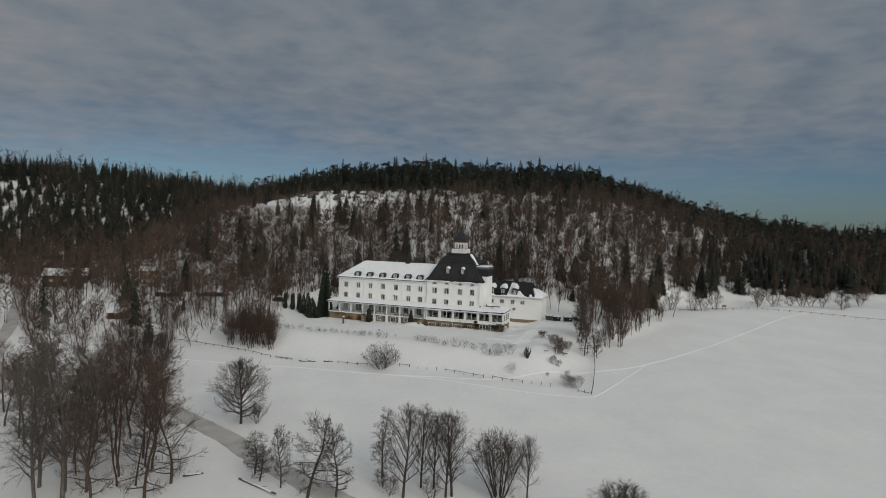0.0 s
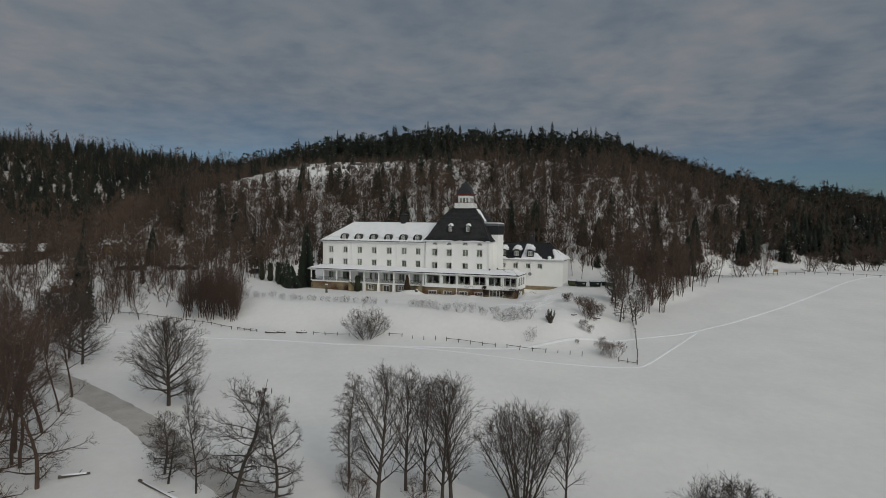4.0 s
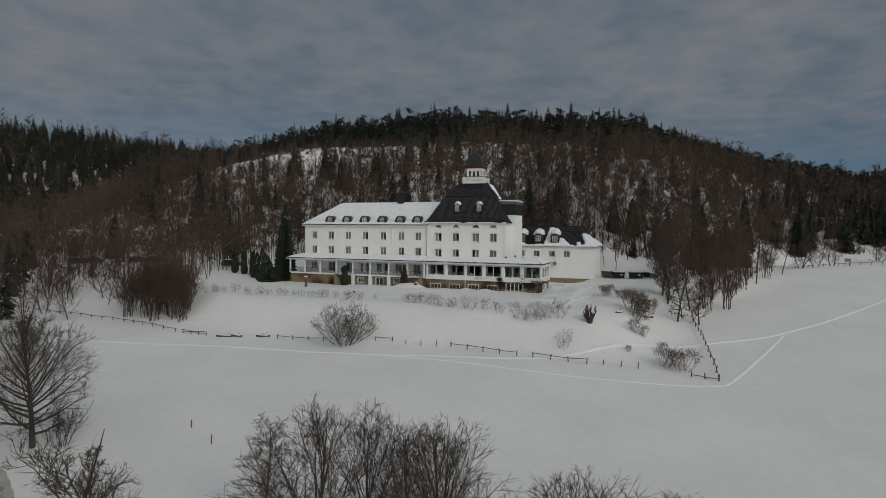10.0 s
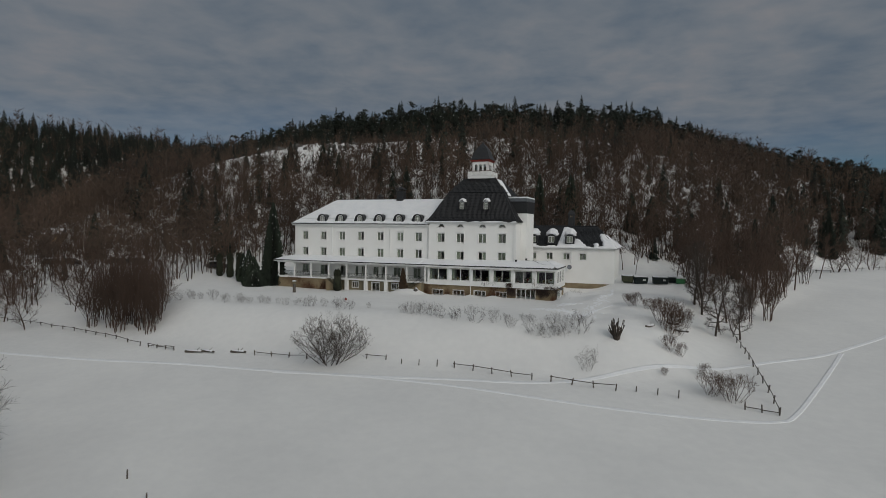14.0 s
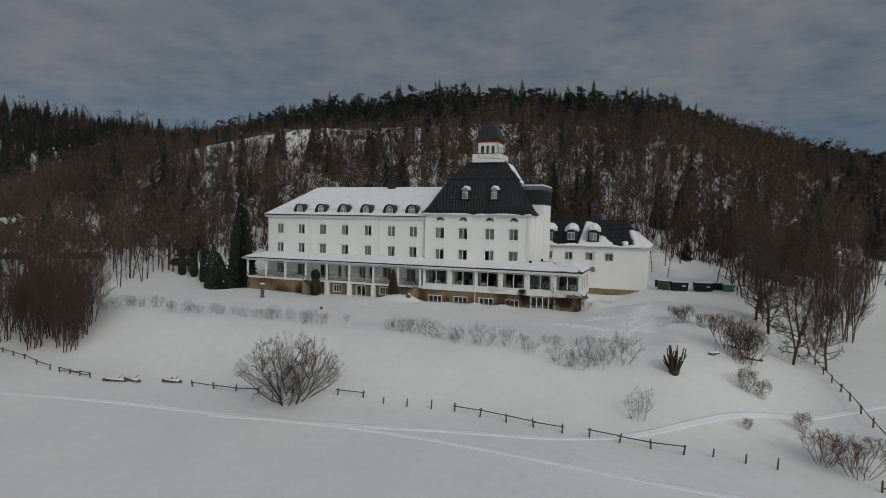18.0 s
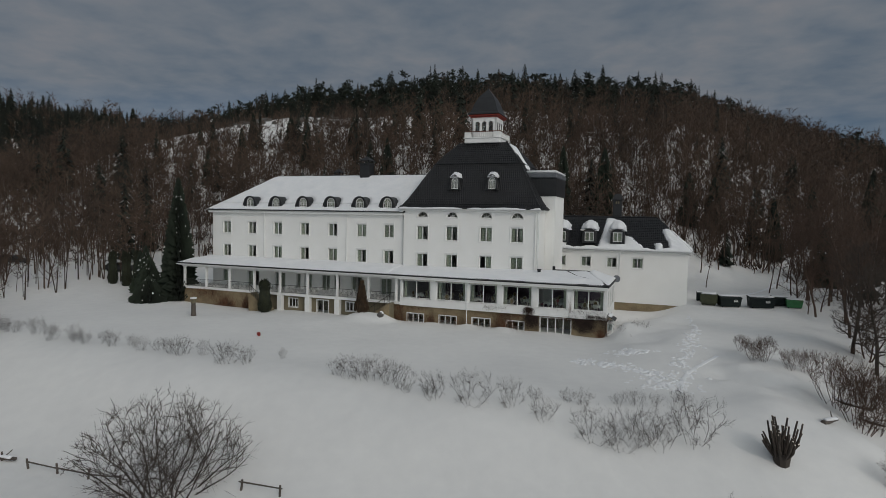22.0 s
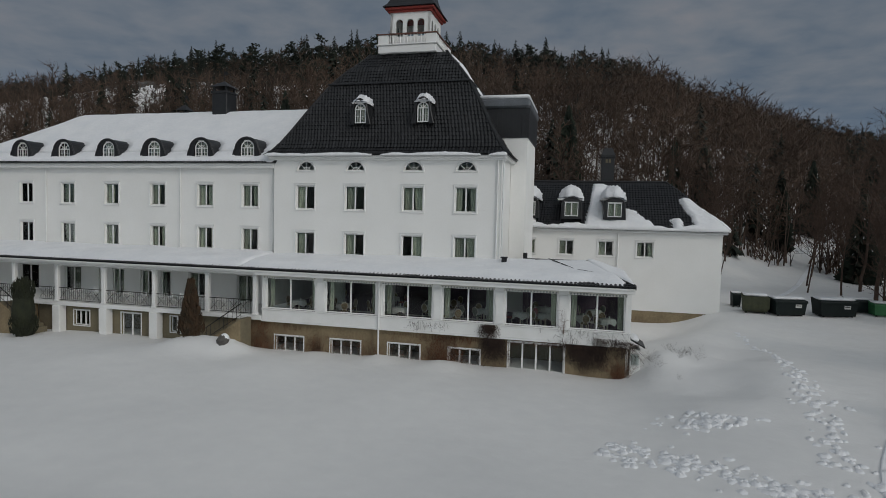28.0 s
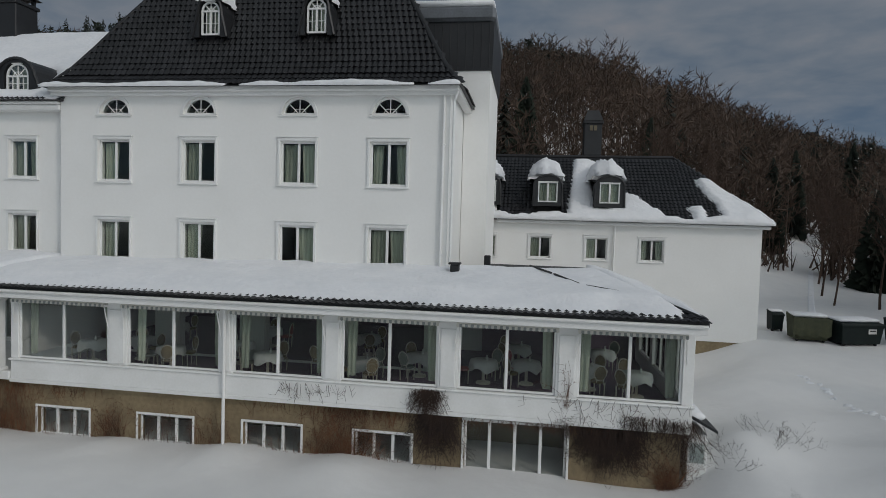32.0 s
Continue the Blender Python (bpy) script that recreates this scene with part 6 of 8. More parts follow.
def far_bare(seed, h, pale=False):
    """A far bare tree of few faces: stem, often forked, steep limbs and a haze of thin twig blades."""
    rnd = random.Random(seed)
    V, F = [], []

    def spike(p, q, w, n=1):
        d = (q - p).normalized()
        s = d.cross(Vector((rnd.uniform(-1, 1), rnd.uniform(-1, 1), 0.2))).normalized()
        u = s.cross(d)
        b = len(V)
        if n == 1:
            V.extend([p - s * w, p + s * w, q])
            F.append((b, b + 1, b + 2))
            return
        for j in range(n):
            a = 6.283 * j / n
            V.append(p + (s * math.cos(a) + u * math.sin(a)) * w)
        V.append(q)
        F.extend([(b + j, b + (j + 1) % n, b + n) for j in range(n)])
    tops = [Vector((rnd.gauss(0, 0.05) * h, rnd.gauss(0, 0.05) * h, h))]
    if rnd.random() < 0.5:
        tops.append(Vector((rnd.gauss(0, 0.12) * h, rnd.gauss(0, 0.12) * h, h * rnd.uniform(0.75, 0.95))))
    for top in tops:
        spike(Vector((0, 0, -0.5)), top, 0.008 * h + 0.015, 3)
    if pale:
        for i in range(6):
            p = tops[0] * rnd.uniform(0.4, 0.9)
            a = rnd.uniform(0, 6.283)
            spike(p, p + Vector((math.cos(a) * 0.11 * h, math.sin(a) * 0.11 * h, 0.16 * h)), 0.03)
        return pack(V, F)
    low = rnd.uniform(0.16, 0.42)
    for i in range(11):
        t = low + (0.97 - low) * (i + rnd.random()) / 11
        p = tops[i % len(tops)] * t
        a = i * 2.4 + rnd.uniform(-0.6, 0.6)
        ln = h * rnd.uniform(0.15, 0.27) * (1.25 - t * 0.75)
        q = p + Vector((math.cos(a) * ln * 0.7, math.sin(a) * ln * 0.7, ln * rnd.uniform(0.4, 0.85)))
        spike(p, q, 0.055)
        for j in range(8):
            e = p.lerp(q, rnd.uniform(0.15, 1))
            g = Vector((math.cos(a) * 0.3 + rnd.gauss(0, 0.45), math.sin(a) * 0.3 + rnd.gauss(0, 0.45), rnd.uniform(-0.1, 1.1)))
            spike(e, e + g * (h / 8.0), 0.062)
    return pack(V, F)


def far_bush(seed):
    """Low brush of a few thin blades fanning from the ground."""
    rnd = random.Random(seed + 300)
    V, F = [], []
    for i in range(24):
        p = Vector((rnd.gauss(0, 0.6), rnd.gauss(0, 0.5), rnd.uniform(-0.2, 0.9)))
        q = p + Vector((rnd.gauss(0, 0.6), rnd.gauss(0, 0.6), rnd.uniform(0.8, 2.4)))
        s = Vector((rnd.uniform(-1, 1), rnd.uniform(-1, 1), 0)).normalized() * 0.085
        b = len(V)
        V.extend([p - s, p + s, q])
        F.append((b, b + 1, b + 2))
    return pack(V, F)


def spruce_geo(seed, h, r, boughs=74, wide=0.35, clots=0.16, clot=0.2):
    """A spruce: boughs wound up a tapered stem, each a folded drooping blade; also where snow lies on them."""
    rnd = random.Random(seed + 900)
    V, F = [], []
    SV, SF = [], []
    for j in range(3):
        V.append((math.cos(j * 2.09) * 0.02 * h, math.sin(j * 2.09) * 0.02 * h, -0.5))
    V.append((0, 0, h))
    F += [(0, 1, 3), (1, 2, 3), (2, 0, 3)]
    for i in range(boughs):
        t = 0.05 + 0.94 * (i + rnd.random()) / boughs
        a = i * 2.4 + rnd.uniform(-0.5, 0.5)
        ln = (r * (1 - t) ** 0.72 + 0.10) * rnd.uniform(0.6, 1.12)
        w = ln * wide * rnd.uniform(0.8, 1.2) + 0.06
        c, s = math.cos(a), math.sin(a)
        z = h * t
        dz = ln * rnd.uniform(0.25, 0.6)
        b = len(V)
        V += [(0, 0, z + 0.3 * ln + 0.1), (c * ln * 0.7 - s * w, s * ln * 0.7 + c * w, z - dz), (c * ln, s * ln, z - dz * 0.55), (c * ln * 0.7 + s * w, s * ln * 0.7 - c * w, z - dz)]
        F += [(b, b + 1, b + 2), (b, b + 2, b + 3)]
        if rnd.random() < clots and t < 0.85:
            q, k = clot * rnd.uniform(0.6, 1.5), len(SV)
            x, y, e = c * ln * 0.72, s * ln * 0.72, z - dz * 0.28
            SV += [(x - s * q, y + c * q, e), (x + s * q, y - c * q, e), (x + c * q, y + s * q, e - 0.1), (x - c * q, y - s * q, e + 0.22)]
            SF += [(k, k + 1, k + 3), (k, k + 2, k + 1), (k, k + 3, k + 2), (k + 1, k + 2, k + 3)]
    return (V, F), (SV, SF)


def far_pine(seed):
    """A far pine: bare stem, a few limbs and an open crown of needle tufts."""
    rnd = random.Random(seed + 50)
    V, F = [(0.17, 0, -0.5), (-0.09, 0.15, -0.5), (-0.09, -0.15, -0.5), (rnd.gauss(0, 0.3), rnd.gauss(0, 0.3), 12)], [(0, 1, 3), (1, 2, 3), (2, 0, 3)]
    for i in range(13):
        t = rnd.uniform(0.42, 1.0)
        a, rr = i * 2.4, (0.5 + 1.9 * math.sqrt(max(0.0, 1 - ((t - 0.55) / 0.5) ** 2))) * rnd.uniform(0.5, 1.05)
        c = Vector((math.cos(a) * rr, math.sin(a) * rr, 12 * t))
        for j in range(11):
            p = c + Vector((rnd.gauss(0, 0.42), rnd.gauss(0, 0.42), rnd.gauss(0, 0.25)))
            d = Vector((rnd.gauss(0, 0.5), rnd.gauss(0, 0.5), rnd.uniform(-0.1, 0.7)))
            s = d.cross(Vector((rnd.uniform(-1, 1), rnd.uniform(-1, 1), rnd.uniform(-1, 1)))).normalized() * rnd.uniform(0.24, 0.46)
            b = len(V)
            V += [tuple(p - s), tuple(p + s), tuple(p + d * 1.1)]
            F.append((b, b + 1, b + 2))
    return pack(V, F)


def build_forest():
    rnd = random.Random(21)
    both = [spruce_geo(s, 12.0, 2.1 + 0.32 * (s % 4), 84) for s in range(7)]
    fir, fir_snow = [pack(*p[0]) for p in both], [pack(*p[1]) for p in both]
    pine = [far_pine(s) for s in range(5)]
    bare = [far_bare(s, 8.5 + (s % 4)) for s in range(12)]
    firs, pines, bares, birches, low_bush = [], [], [], [], []
    step = 2.75
    turn = lambda: rnd.uniform(0, 6.28)
    for gx in np.arange(-330, 215, step):
        for gy in np.arange(-130 if gx < -150 else -40, 235, step):
            x, y = gx + rnd.uniform(-2.2, 2.2), gy + rnd.uniform(-2.2, 2.2)
            yf, yc = float(np.interp(x, FOOT_X, FOOT_Y)), float(np.interp(x, CREST_X, CREST_Y))
            s = (y - yf) / (yc - yf)
            bank = 27 < x < float(np.interp(y, EDGE_Y, EDGE_X)) - 1 and y > 4 and rnd.random() < 0.4
            low = x < -60 and y > -12 and s > -0.45 and rnd.random() < 0.55 or x < -72 and -52 < y <= -12 and s > -1.2 and rnd.random() < 0.22
            if (s < 0.02 and not bank and not low) or s > 1.10:
                continue
            if (x > -46 and x < 22 and y < 26) or (11 < x < 30 and y < 36):
                continue
            # the path climbing behind the bins, and open snow on the rocky brow
            if abs(x - (20 + (y - 18) * 0.42)) < 2.2 and y < 62:
                continue
            if x > 44 and y < float(np.interp(x, (44, 47, 60, 73, 84, 105, 124, 215), (34, 70, 84, 94, 99, 106, 110, 130))):
                continue
            brow = 1.3 * math.exp(-((x + 112) / 30) ** 2 - ((s - 0.655) / 0.095) ** 2) + 1.3 * math.exp(-((x + 62) / 20) ** 2 - ((s - 0.68) / 0.10) ** 2) + 0.75 * math.exp(-((x + 37) / 12) ** 2 - ((s - 0.55) / 0.08) ** 2) + 0.6 * math.exp(-((x - 64) / 9) ** 2 - ((s - 0.51) / 0.05) ** 2) + 0.6 * math.exp(-((x + 85) / 30) ** 2 - ((s - 0.62) / 0.12) ** 2) + 0.8 * math.exp(-((x + 8) / 13) ** 2 - ((s - 0.70) / 0.07) ** 2)
            patch = 0.5 + 0.6 * float(wave(x, y, 4.0, 2.0)) + 0.45 * float(wave(x, y, 1.7, 4.0))
            brow = min(1.0, brow * max(0.45, 0.6 + patch))
            z = gz(x, y)
            if s > 0.02 and rnd.random() < 0.95 - 0.65 * brow:
                ux, uy = x + rnd.uniform(-1.5, 1.5), y + rnd.uniform(-1.5, 1.5)
                low_bush.append((ux, uy, gz(ux, uy), rnd.uniform(0.5, 1.5), turn(), rnd.randrange(4)))
            if rnd.random() < brow * 0.92:
                if rnd.random() < 0.10:
                    firs.append((x, y, z, rnd.uniform(0.25, 0.6), turn(), rnd.randrange(7)))
                elif rnd.random() < 0.25:
                    bares.append((x, y, z, rnd.uniform(0.3, 0.6), turn(), rnd.randrange(12)))
                continue
            left = float(smooth01((-138 - x) / 30))
            mid = float(smooth01((x + 150) / 20) * smooth01((30 - x) / 20))
            dark = smooth01((s - 0.80 + 0.09 * mid) / (0.10 - 0.04 * mid)) * (0.85 + 0.25 * mid) + left * smooth01((s - 0.22) / 0.25) + 0.75 * smooth01((x - 50) / 35) * smooth01((s - 0.02) / 0.12) + 0.55 * smooth01((x + 5) / 30) * smooth01((s - 0.70) / 0.12) + 0.045
            # scattered single spruces and small knots of them on the slope
            knot = float(wave(x, y, 9.0, 7.0)) + 0.5 * float(wave(x, y, 3.7, 1.0))
            dark += 0.14 * smooth01((knot - 0.62) / 0.3) * smooth01((s - 0.1) / 0.1)
            short = 1 - 0.45 * smooth01((x + 150) / 20) * smooth01((-50 - x) / 20) * smooth01((s - 0.45) / 0.1) * smooth01((0.86 - s) / 0.08)
            short *= 1 - 0.15 * smooth01((s - 0.4) / 0.15) * smooth01((0.95 - s) / 0.06)
            tall = 1 + 0.22 * smooth01((x + 135) / 20) * smooth01((30 - x) / 20) * smooth01((s - 0.86) / 0.05) - 0.22 * left - 0.14 * smooth01((x - 25) / 25)
            if rnd.random() < dark * 0.8:
                if rnd.random() < 0.42 * (1 - left) and s > 0.6:
                    pines.append((x, y, z, rnd.uniform(0.65, 1.05) * tall * short, turn(), rnd.randrange(5)))
                else:
                    firs.append((x, y, z, rnd.choice((0.5, 0.7, 0.85, 0.95, 1.1)) * rnd.uniform(0.85, 1.15) * tall * short, turn(), rnd.randrange(7)))
                if (left > 0.3 or s > 0.88) and rnd.random() < 0.35 + 0.45 * left:
                    fx, fy = x + rnd.uniform(-2, 2), y + rnd.uniform(-2, 2)
                    firs.append((fx, fy, gz(fx, fy), rnd.uniform(0.5, 0.95) * tall, turn(), rnd.randrange(7)))
            if rnd.random() < 0.95 - (0.55 + 0.2 * mid) * min(1, dark):
                bares.append((x + rnd.uniform(-1, 1), y + rnd.uniform(-1, 1), z, rnd.uniform(0.65, 1.2) * short, turn(), rnd.randrange(12)))
                if rnd.random() < (0.75 if s < 0.5 else 0.3):
                    bx, by = x + rnd.uniform(-2, 2), y + rnd.uniform(-2, 2)
                    bares.append((bx, by, gz(bx, by), rnd.uniform(0.5, 0.95) * short, turn(), rnd.randrange(12)))
                if rnd.random() < 0.10:
                    birches.append((x, y, z, rnd.uniform(0.7, 1.15) * short, turn(), rnd.randrange(5)))
    # two wind-shaped pines on the saddle left of the brow
    for px, py, k in ((-158, 118, 1.05), (-152, 120, 1.15), (-171, 114, 0.8)):
        pines.append((px, py, gz(px, py), k, turn(), rnd.randrange(5)))
    grove("undergrowth", low_bush, [far_bush(s) for s in range(4)], WOOD_F, "bare brown brush and saplings under the trees", "brush")
    grove("spruce_wood", firs, fir, NEEDLE_F, "dark spruce wood on the snowy hill", "forest")
    grove("bough_snow", [f for f in firs if rnd.random() < (0.45 if f[0] > -140 else 0.2)], fir_snow, SNOW_ROOF, "clots of snow on the spruce boughs", "snow")
    grove("pine_wood", pines, pine, NEEDLE_F, "dark round-topped pines along the crest", "forest")
    grove("bare_wood", bares, bare, WOOD_F, "bare brown birch and aspen wood on the snowy slope", "forest")
    grove("birch_wood", birches, [far_bare(s + 80, 9.5, True) for s in range(5)], BIRCH_F, "pale birch stems among the brown wood", "forest")
    # dark ledges breaking through the snow of the brow
    g = Geo()
    for i in range(26):
        cx = -128 + 46 * rnd.random()
        yf, yc = float(np.interp(cx, FOOT_X, FOOT_Y)), float(np.interp(cx, CREST_X, CREST_Y))
        cy = yf + (yc - yf) * rnd.gauss(0.70, 0.035)
        w, h = rnd.uniform(0.8, 2.6), rnd.uniform(0.5, 1.3)
        n = 9
        ring = [(cx + math.cos(k * 6.283 / n) * w * rnd.uniform(0.7, 1.2), cy + math.sin(k * 6.283 / n) * w * 0.5 * rnd.uniform(0.7, 1.2)) for k in range(n)]
        v = [(a, b, gz(a, b) - 0.4) for a, b in ring] + [(cx + (a - cx) * 0.7, cy + (b - cy) * 0.8, gz(a, b) + h * rnd.uniform(0.6, 1.1)) for a, b in ring]
        g.add(v, [(k, (k + 1) % n, n + (k + 1) % n, n + k) for k in range(n)] + [tuple(range(n, 2 * n))])
    tagged(part("rock_ledges", g, ROCK), "dark rock ledges showing through snow on the brow", "rocks", kind="stuff")


build_forest()


# ---- single trees and bushes ----
LIME = [crown_tree(s, 11, 5.8, 0.12, BARK, limbs=54, subs=13, twigs=8, angle=(80, 6), rise=0.12, peak=0.42, trunk_r=0.25, twig=0.009, wild=0.07) for s in (6, 7)]
FAN = [crown_tree(s, 12, 3.3, 0.13, BARK, limbs=28, subs=8, twigs=6, angle=(46, 7), rise=0.06, peak=0.58, trunk_r=0.18, twig=0.007, wild=0.07) for s in (11, 12, 13)]
ALDER = [crown_tree(s, 11, 3.4, 0.12, BARK, limbs=36, subs=9, twigs=8, angle=(92, 30), rise=0.06, peak=0.42, trunk_r=0.21, twig=0.010, wild=0.2) for s in (1, 2, 3)]
WILLOW = [crown_tree(s, 10, 4.0, 0.06, BARK, stems=8, limbs=12, subs=6, twigs=6, angle=(44, 8), rise=0.06, peak=0.6, trunk_r=0.11, twig=0.009, wild=0.07, lean=0.40, foot=0.8) for s in (21, 22)]
STAND = [crown_tree(s, 14, 3.0, b, BARK_R, limbs=26, subs=7, twigs=6, angle=(e, 12), rise=0.07, peak=0.5, trunk_r=0.14, twig=0.010, wild=0.12) for s, b, e in ((15, 0.30, 64), (16, 0.22, 74), (17, 0.36, 54))]
LOWLIMB = [crown_tree(s, 14, 4.2, 0.06, BARK_R, limbs=34, subs=9, twigs=7, angle=(98, 26), rise=0.05, peak=0.2, trunk_r=0.18, twig=0.010, wild=0.14) for s in (4, 5)]
GARDEN = [crown_tree(s, 9, 3.0, 0.08, BARK_R, stems=n, limbs=24 // n + 3, subs=7, twigs=5, angle=(60, 10), rise=0.07, peak=0.5, trunk_r=0.11, twig=0.012, wild=0.13, lean=0.4, foot=0.5) for s, n in ((25, 1), (26, 2), (27, 3))]
MULTI = [fork_tree(s, 9, 22, 6, BARK, stems=7, lean=0.34, up=0.06, lead=0.92, side=0.72, trunk=0.2, trunk_r=0.06, twig=0.006, twigs=6, foot=0.5, wild=0.1, dev=0.35, skip=2) for s in (21,)]
BIRCHES = [tree_mesh("t", s, 16, 0.26, 3, BIRCH, (34, 12, 10), 0.35, 0.18, 0.16, 0.010, droop=0.35) for s in (31, 32, 33)]
ASPEN = [fork_tree(s, 12, 24, 6, BARK_R, stems=7, lean=0.10, up=0.10, lead=0.93, side=0.7, trunk=0.18, trunk_r=0.07, twig=0.007, twigs=6, foot=1.1, wild=0.08, dev=0.3, skip=2) for s in (41, 42, 43)]
BUSH = [crown_tree(51, 3.4, 2.7, 0.04, BARK, stems=15, limbs=6, subs=4, twigs=4, angle=(58, 12), rise=0.03, peak=0.28, trunk_r=0.035, twig=0.006, wild=0.26, lean=1.5, foot=0.6)]
SHRUB = [tree_mesh("t", s, 1.6, 0.45, 2, BARK, (5, 4, 3), 0.55, 0.008, 0.1, 0.003, stems=9, lean=1.2) for s in (61, 62, 63)]
HEDGE = [crown_tree(s, 1.6, 0.75, 0.05, BARK, stems=7, limbs=4, subs=2, twigs=3, angle=(54, 14), rise=0.08, peak=0.7, trunk_r=0.007, twig=0.0026, wild=0.2, lean=0.9, foot=0.35) for s in (61, 62, 63)]
RSHRUB = [crown_tree(s, 3.0, 1.7, 0.05, BARK_R, stems=11, limbs=5, subs=3, twigs=4, angle=(44, 10), rise=0.06, peak=0.85, trunk_r=0.02, twig=0.006, wild=0.16, lean=0.8, foot=0.5) for s in (71, 72)]
trnd = random.Random(77)


def plant(kind, x, y, h, base_h, name, label, category, group="", turn=None, squash=1.0, z=None):
    trunk, crown = kind
    s = h / base_h
    m = Matrix.Translation((x, y, gz(x, y) if z is None else z)) @ Matrix.Rotation(trnd.uniform(0, 6.28) if turn is None else turn, 4, "Z") @ Matrix.Diagonal((s * squash, s * squash, s, 1))
    t = thing(name, label, category, group, at=m)
    if trunk["stems"] > 1:
        part("stem_clump", trunk, None, t)["kind"] = "stuff"
    else:
        part("trunk", trunk, None, t)
    part("crown", crown, None, t)
    return t


def build_trees():
    # beside the road and on the field's near edge
    plant(LIME[0], -21.8, -69.0, 11.6, 11, "broad_tree", "bare round-crowned lime tree beside the snowy road", "tree", turn=0.4)
    plant(MULTI[0], -19.3, -68.2, 4.8, 9, "young_tree", "bare thicket at the foot of a lime", "tree")
    for k, x, y, h, w in ((0, 0.6, -84.8, 11.7, 1.0), (1, 4.0, -83.5, 9.6, 0.95), (2, -3.9, -84.0, 8.8, 0.62), (1, -9.4, -82.0, 6.0, 1.25), (2, -7.6, -83.4, 5.0, 1.3)):
        plant(ALDER[k], x, y, h, 11, "roadside_tree", "bare dark alder with crooked limbs beside the road", "tree", "roadside trees", squash=w)
    plant(BIRCHES[0], 7.6, -77.3, 9.8, 16, "weeping_birch", "bare weeping birch in the snowy field", "tree", "field trees", squash=1.25)
    for x, y, h, k, w in ((11.9, -80.4, 12.2, 0, 1.0), (13.2, -77.3, 11.2, 1, 0.85), (14.9, -77.0, 10.4, 2, 0.8), (17.0, -78.4, 11.0, 1, 0.9), (17.7, -77.9, 11.3, 0, 0.95)):
        plant(FAN[k], x, y, h * 1.03, 12, "field_tree", "bare grey alder in a row on the snow", "tree", "field trees", squash=w * 1.15)
    for x, y, h, k in ((10.2, -81.0, 3.2, 0), (15.6, -79.6, 3.4, 1), (8.4, -79.2, 2.6, 2)):
        plant(GARDEN[k], x, y, h, 9, "young_tree", "low bare thicket under the alders", "tree", "field trees", squash=1.5)
    plant(WILLOW[0], 23.5, -76.2, 9.9, 10, "field_tree", "bare many-stemmed willow on the snow", "tree", "field trees", squash=1.18)
    plant(FAN[2], 26.9, -74.8, 8.4, 12, "field_tree", "bare grey alder in a row on the snow", "tree", "field trees", squash=1.0)
    plant(WILLOW[1], 38.6, -81.5, 8.0, 10, "field_tree", "bare rounded tree on the snow", "tree", "field trees", squash=1.2)
    # the stand left of the road
    for x, y, h, k in ((-28.4, -95.2, 24, 0), (-29.8, -93.8, 21, 2), (-34, -94, 19, 1), (-27.2, -92.8, 18, 1), (-31.5, -96.5, 19, 0)):
        plant(BIRCHES[k], x, y, h, 16, "tall_birch", "tall bare birch with dense fine twigs", "tree", "birch stand", squash=1.1)
    for x, y, h, k in ((-18.9, -91.6, 16.5, 0), (-18.4, -87.7, 14.5, 1), (-25.0, -94.0, 13, 1)):
        plant(LOWLIMB[k], x, y, h, 14, "stand_tree", "bare tree with long low limbs in a roadside stand", "tree", "roadside stand")
    for x, y, h in ((-23.8, -85.5, 15), (-25.2, -85.3, 14), (-29.3, -79.3, 14), (-34.3, -79.3, 15), (-39.9, -78.7, 14), (-41.2, -76.0, 13.5), (-40.0, -74.5, 13), (-47.1, -70.0, 13), (-51.7, -69.1, 13), (-48, -86, 14), (-51, -84.7, 14), (-32.5, -90, 15), (-30, -90.5, 16), (-37, -84, 14), (-44, -80, 14), (-55, -76, 13), (-58, -82, 13), (-61, -72, 12), (-27.5, -83.5, 15), (-33, -74.5, 13), (-36, -70.5, 12), (-44, -73.5, 13), (-50, -77, 14), (-64, -78, 13), (-42, -88, 15), (-56, -66, 12), (-22.5, -89.5, 11), (-45, -92, 15), (-66, -70, 12), (-68, -84, 13), (-26.5, -88.5, 15), (-28.6, -87.0, 14), (-24.6, -90.5, 14), (-31.5, -85.0, 14), (-35.5, -88.0, 15), (-38.5, -81.5, 14)):
        plant(STAND[trnd.randrange(3)], x, y, h, 14, "stand_tree", "bare slender tree in a roadside stand", "tree", "roadside stand", squash=trnd.uniform(0.95, 1.25))
    for x, y, h, k in ((-47.2, -60.1, 11.5, 0), (-51.8, -58.7, 11, 1), (-57, -58.5, 11, 0)):
        plant(LIME[k], x, y, h, 11, "stand_tree", "bare spreading tree by the field fence", "tree", "roadside stand", squash=0.85)
    # thicket at the terrace's left end and along the upper fence
    for x, y, h in ((-39, -33.5, 9.5), (-41, -32.5, 12), (-43, -31.5, 13), (-45.5, -30.5, 13.5), (-47.5, -32, 12), (-50, -29, 12.5), (-46, -27.5, 13), (-42.5, -29, 11), (-53, -30, 10.5), (-40.5, -31, 11), (-44.5, -33.5, 11), (-48.5, -29.5, 13), (-51, -32.5, 11)):
        plant(ASPEN[trnd.randrange(3)], x - 2.2, y, h * 0.95, 12, "aspen_clump", "dense reddish-brown bare aspen clump", "tree", "aspen thicket", squash=1.15)
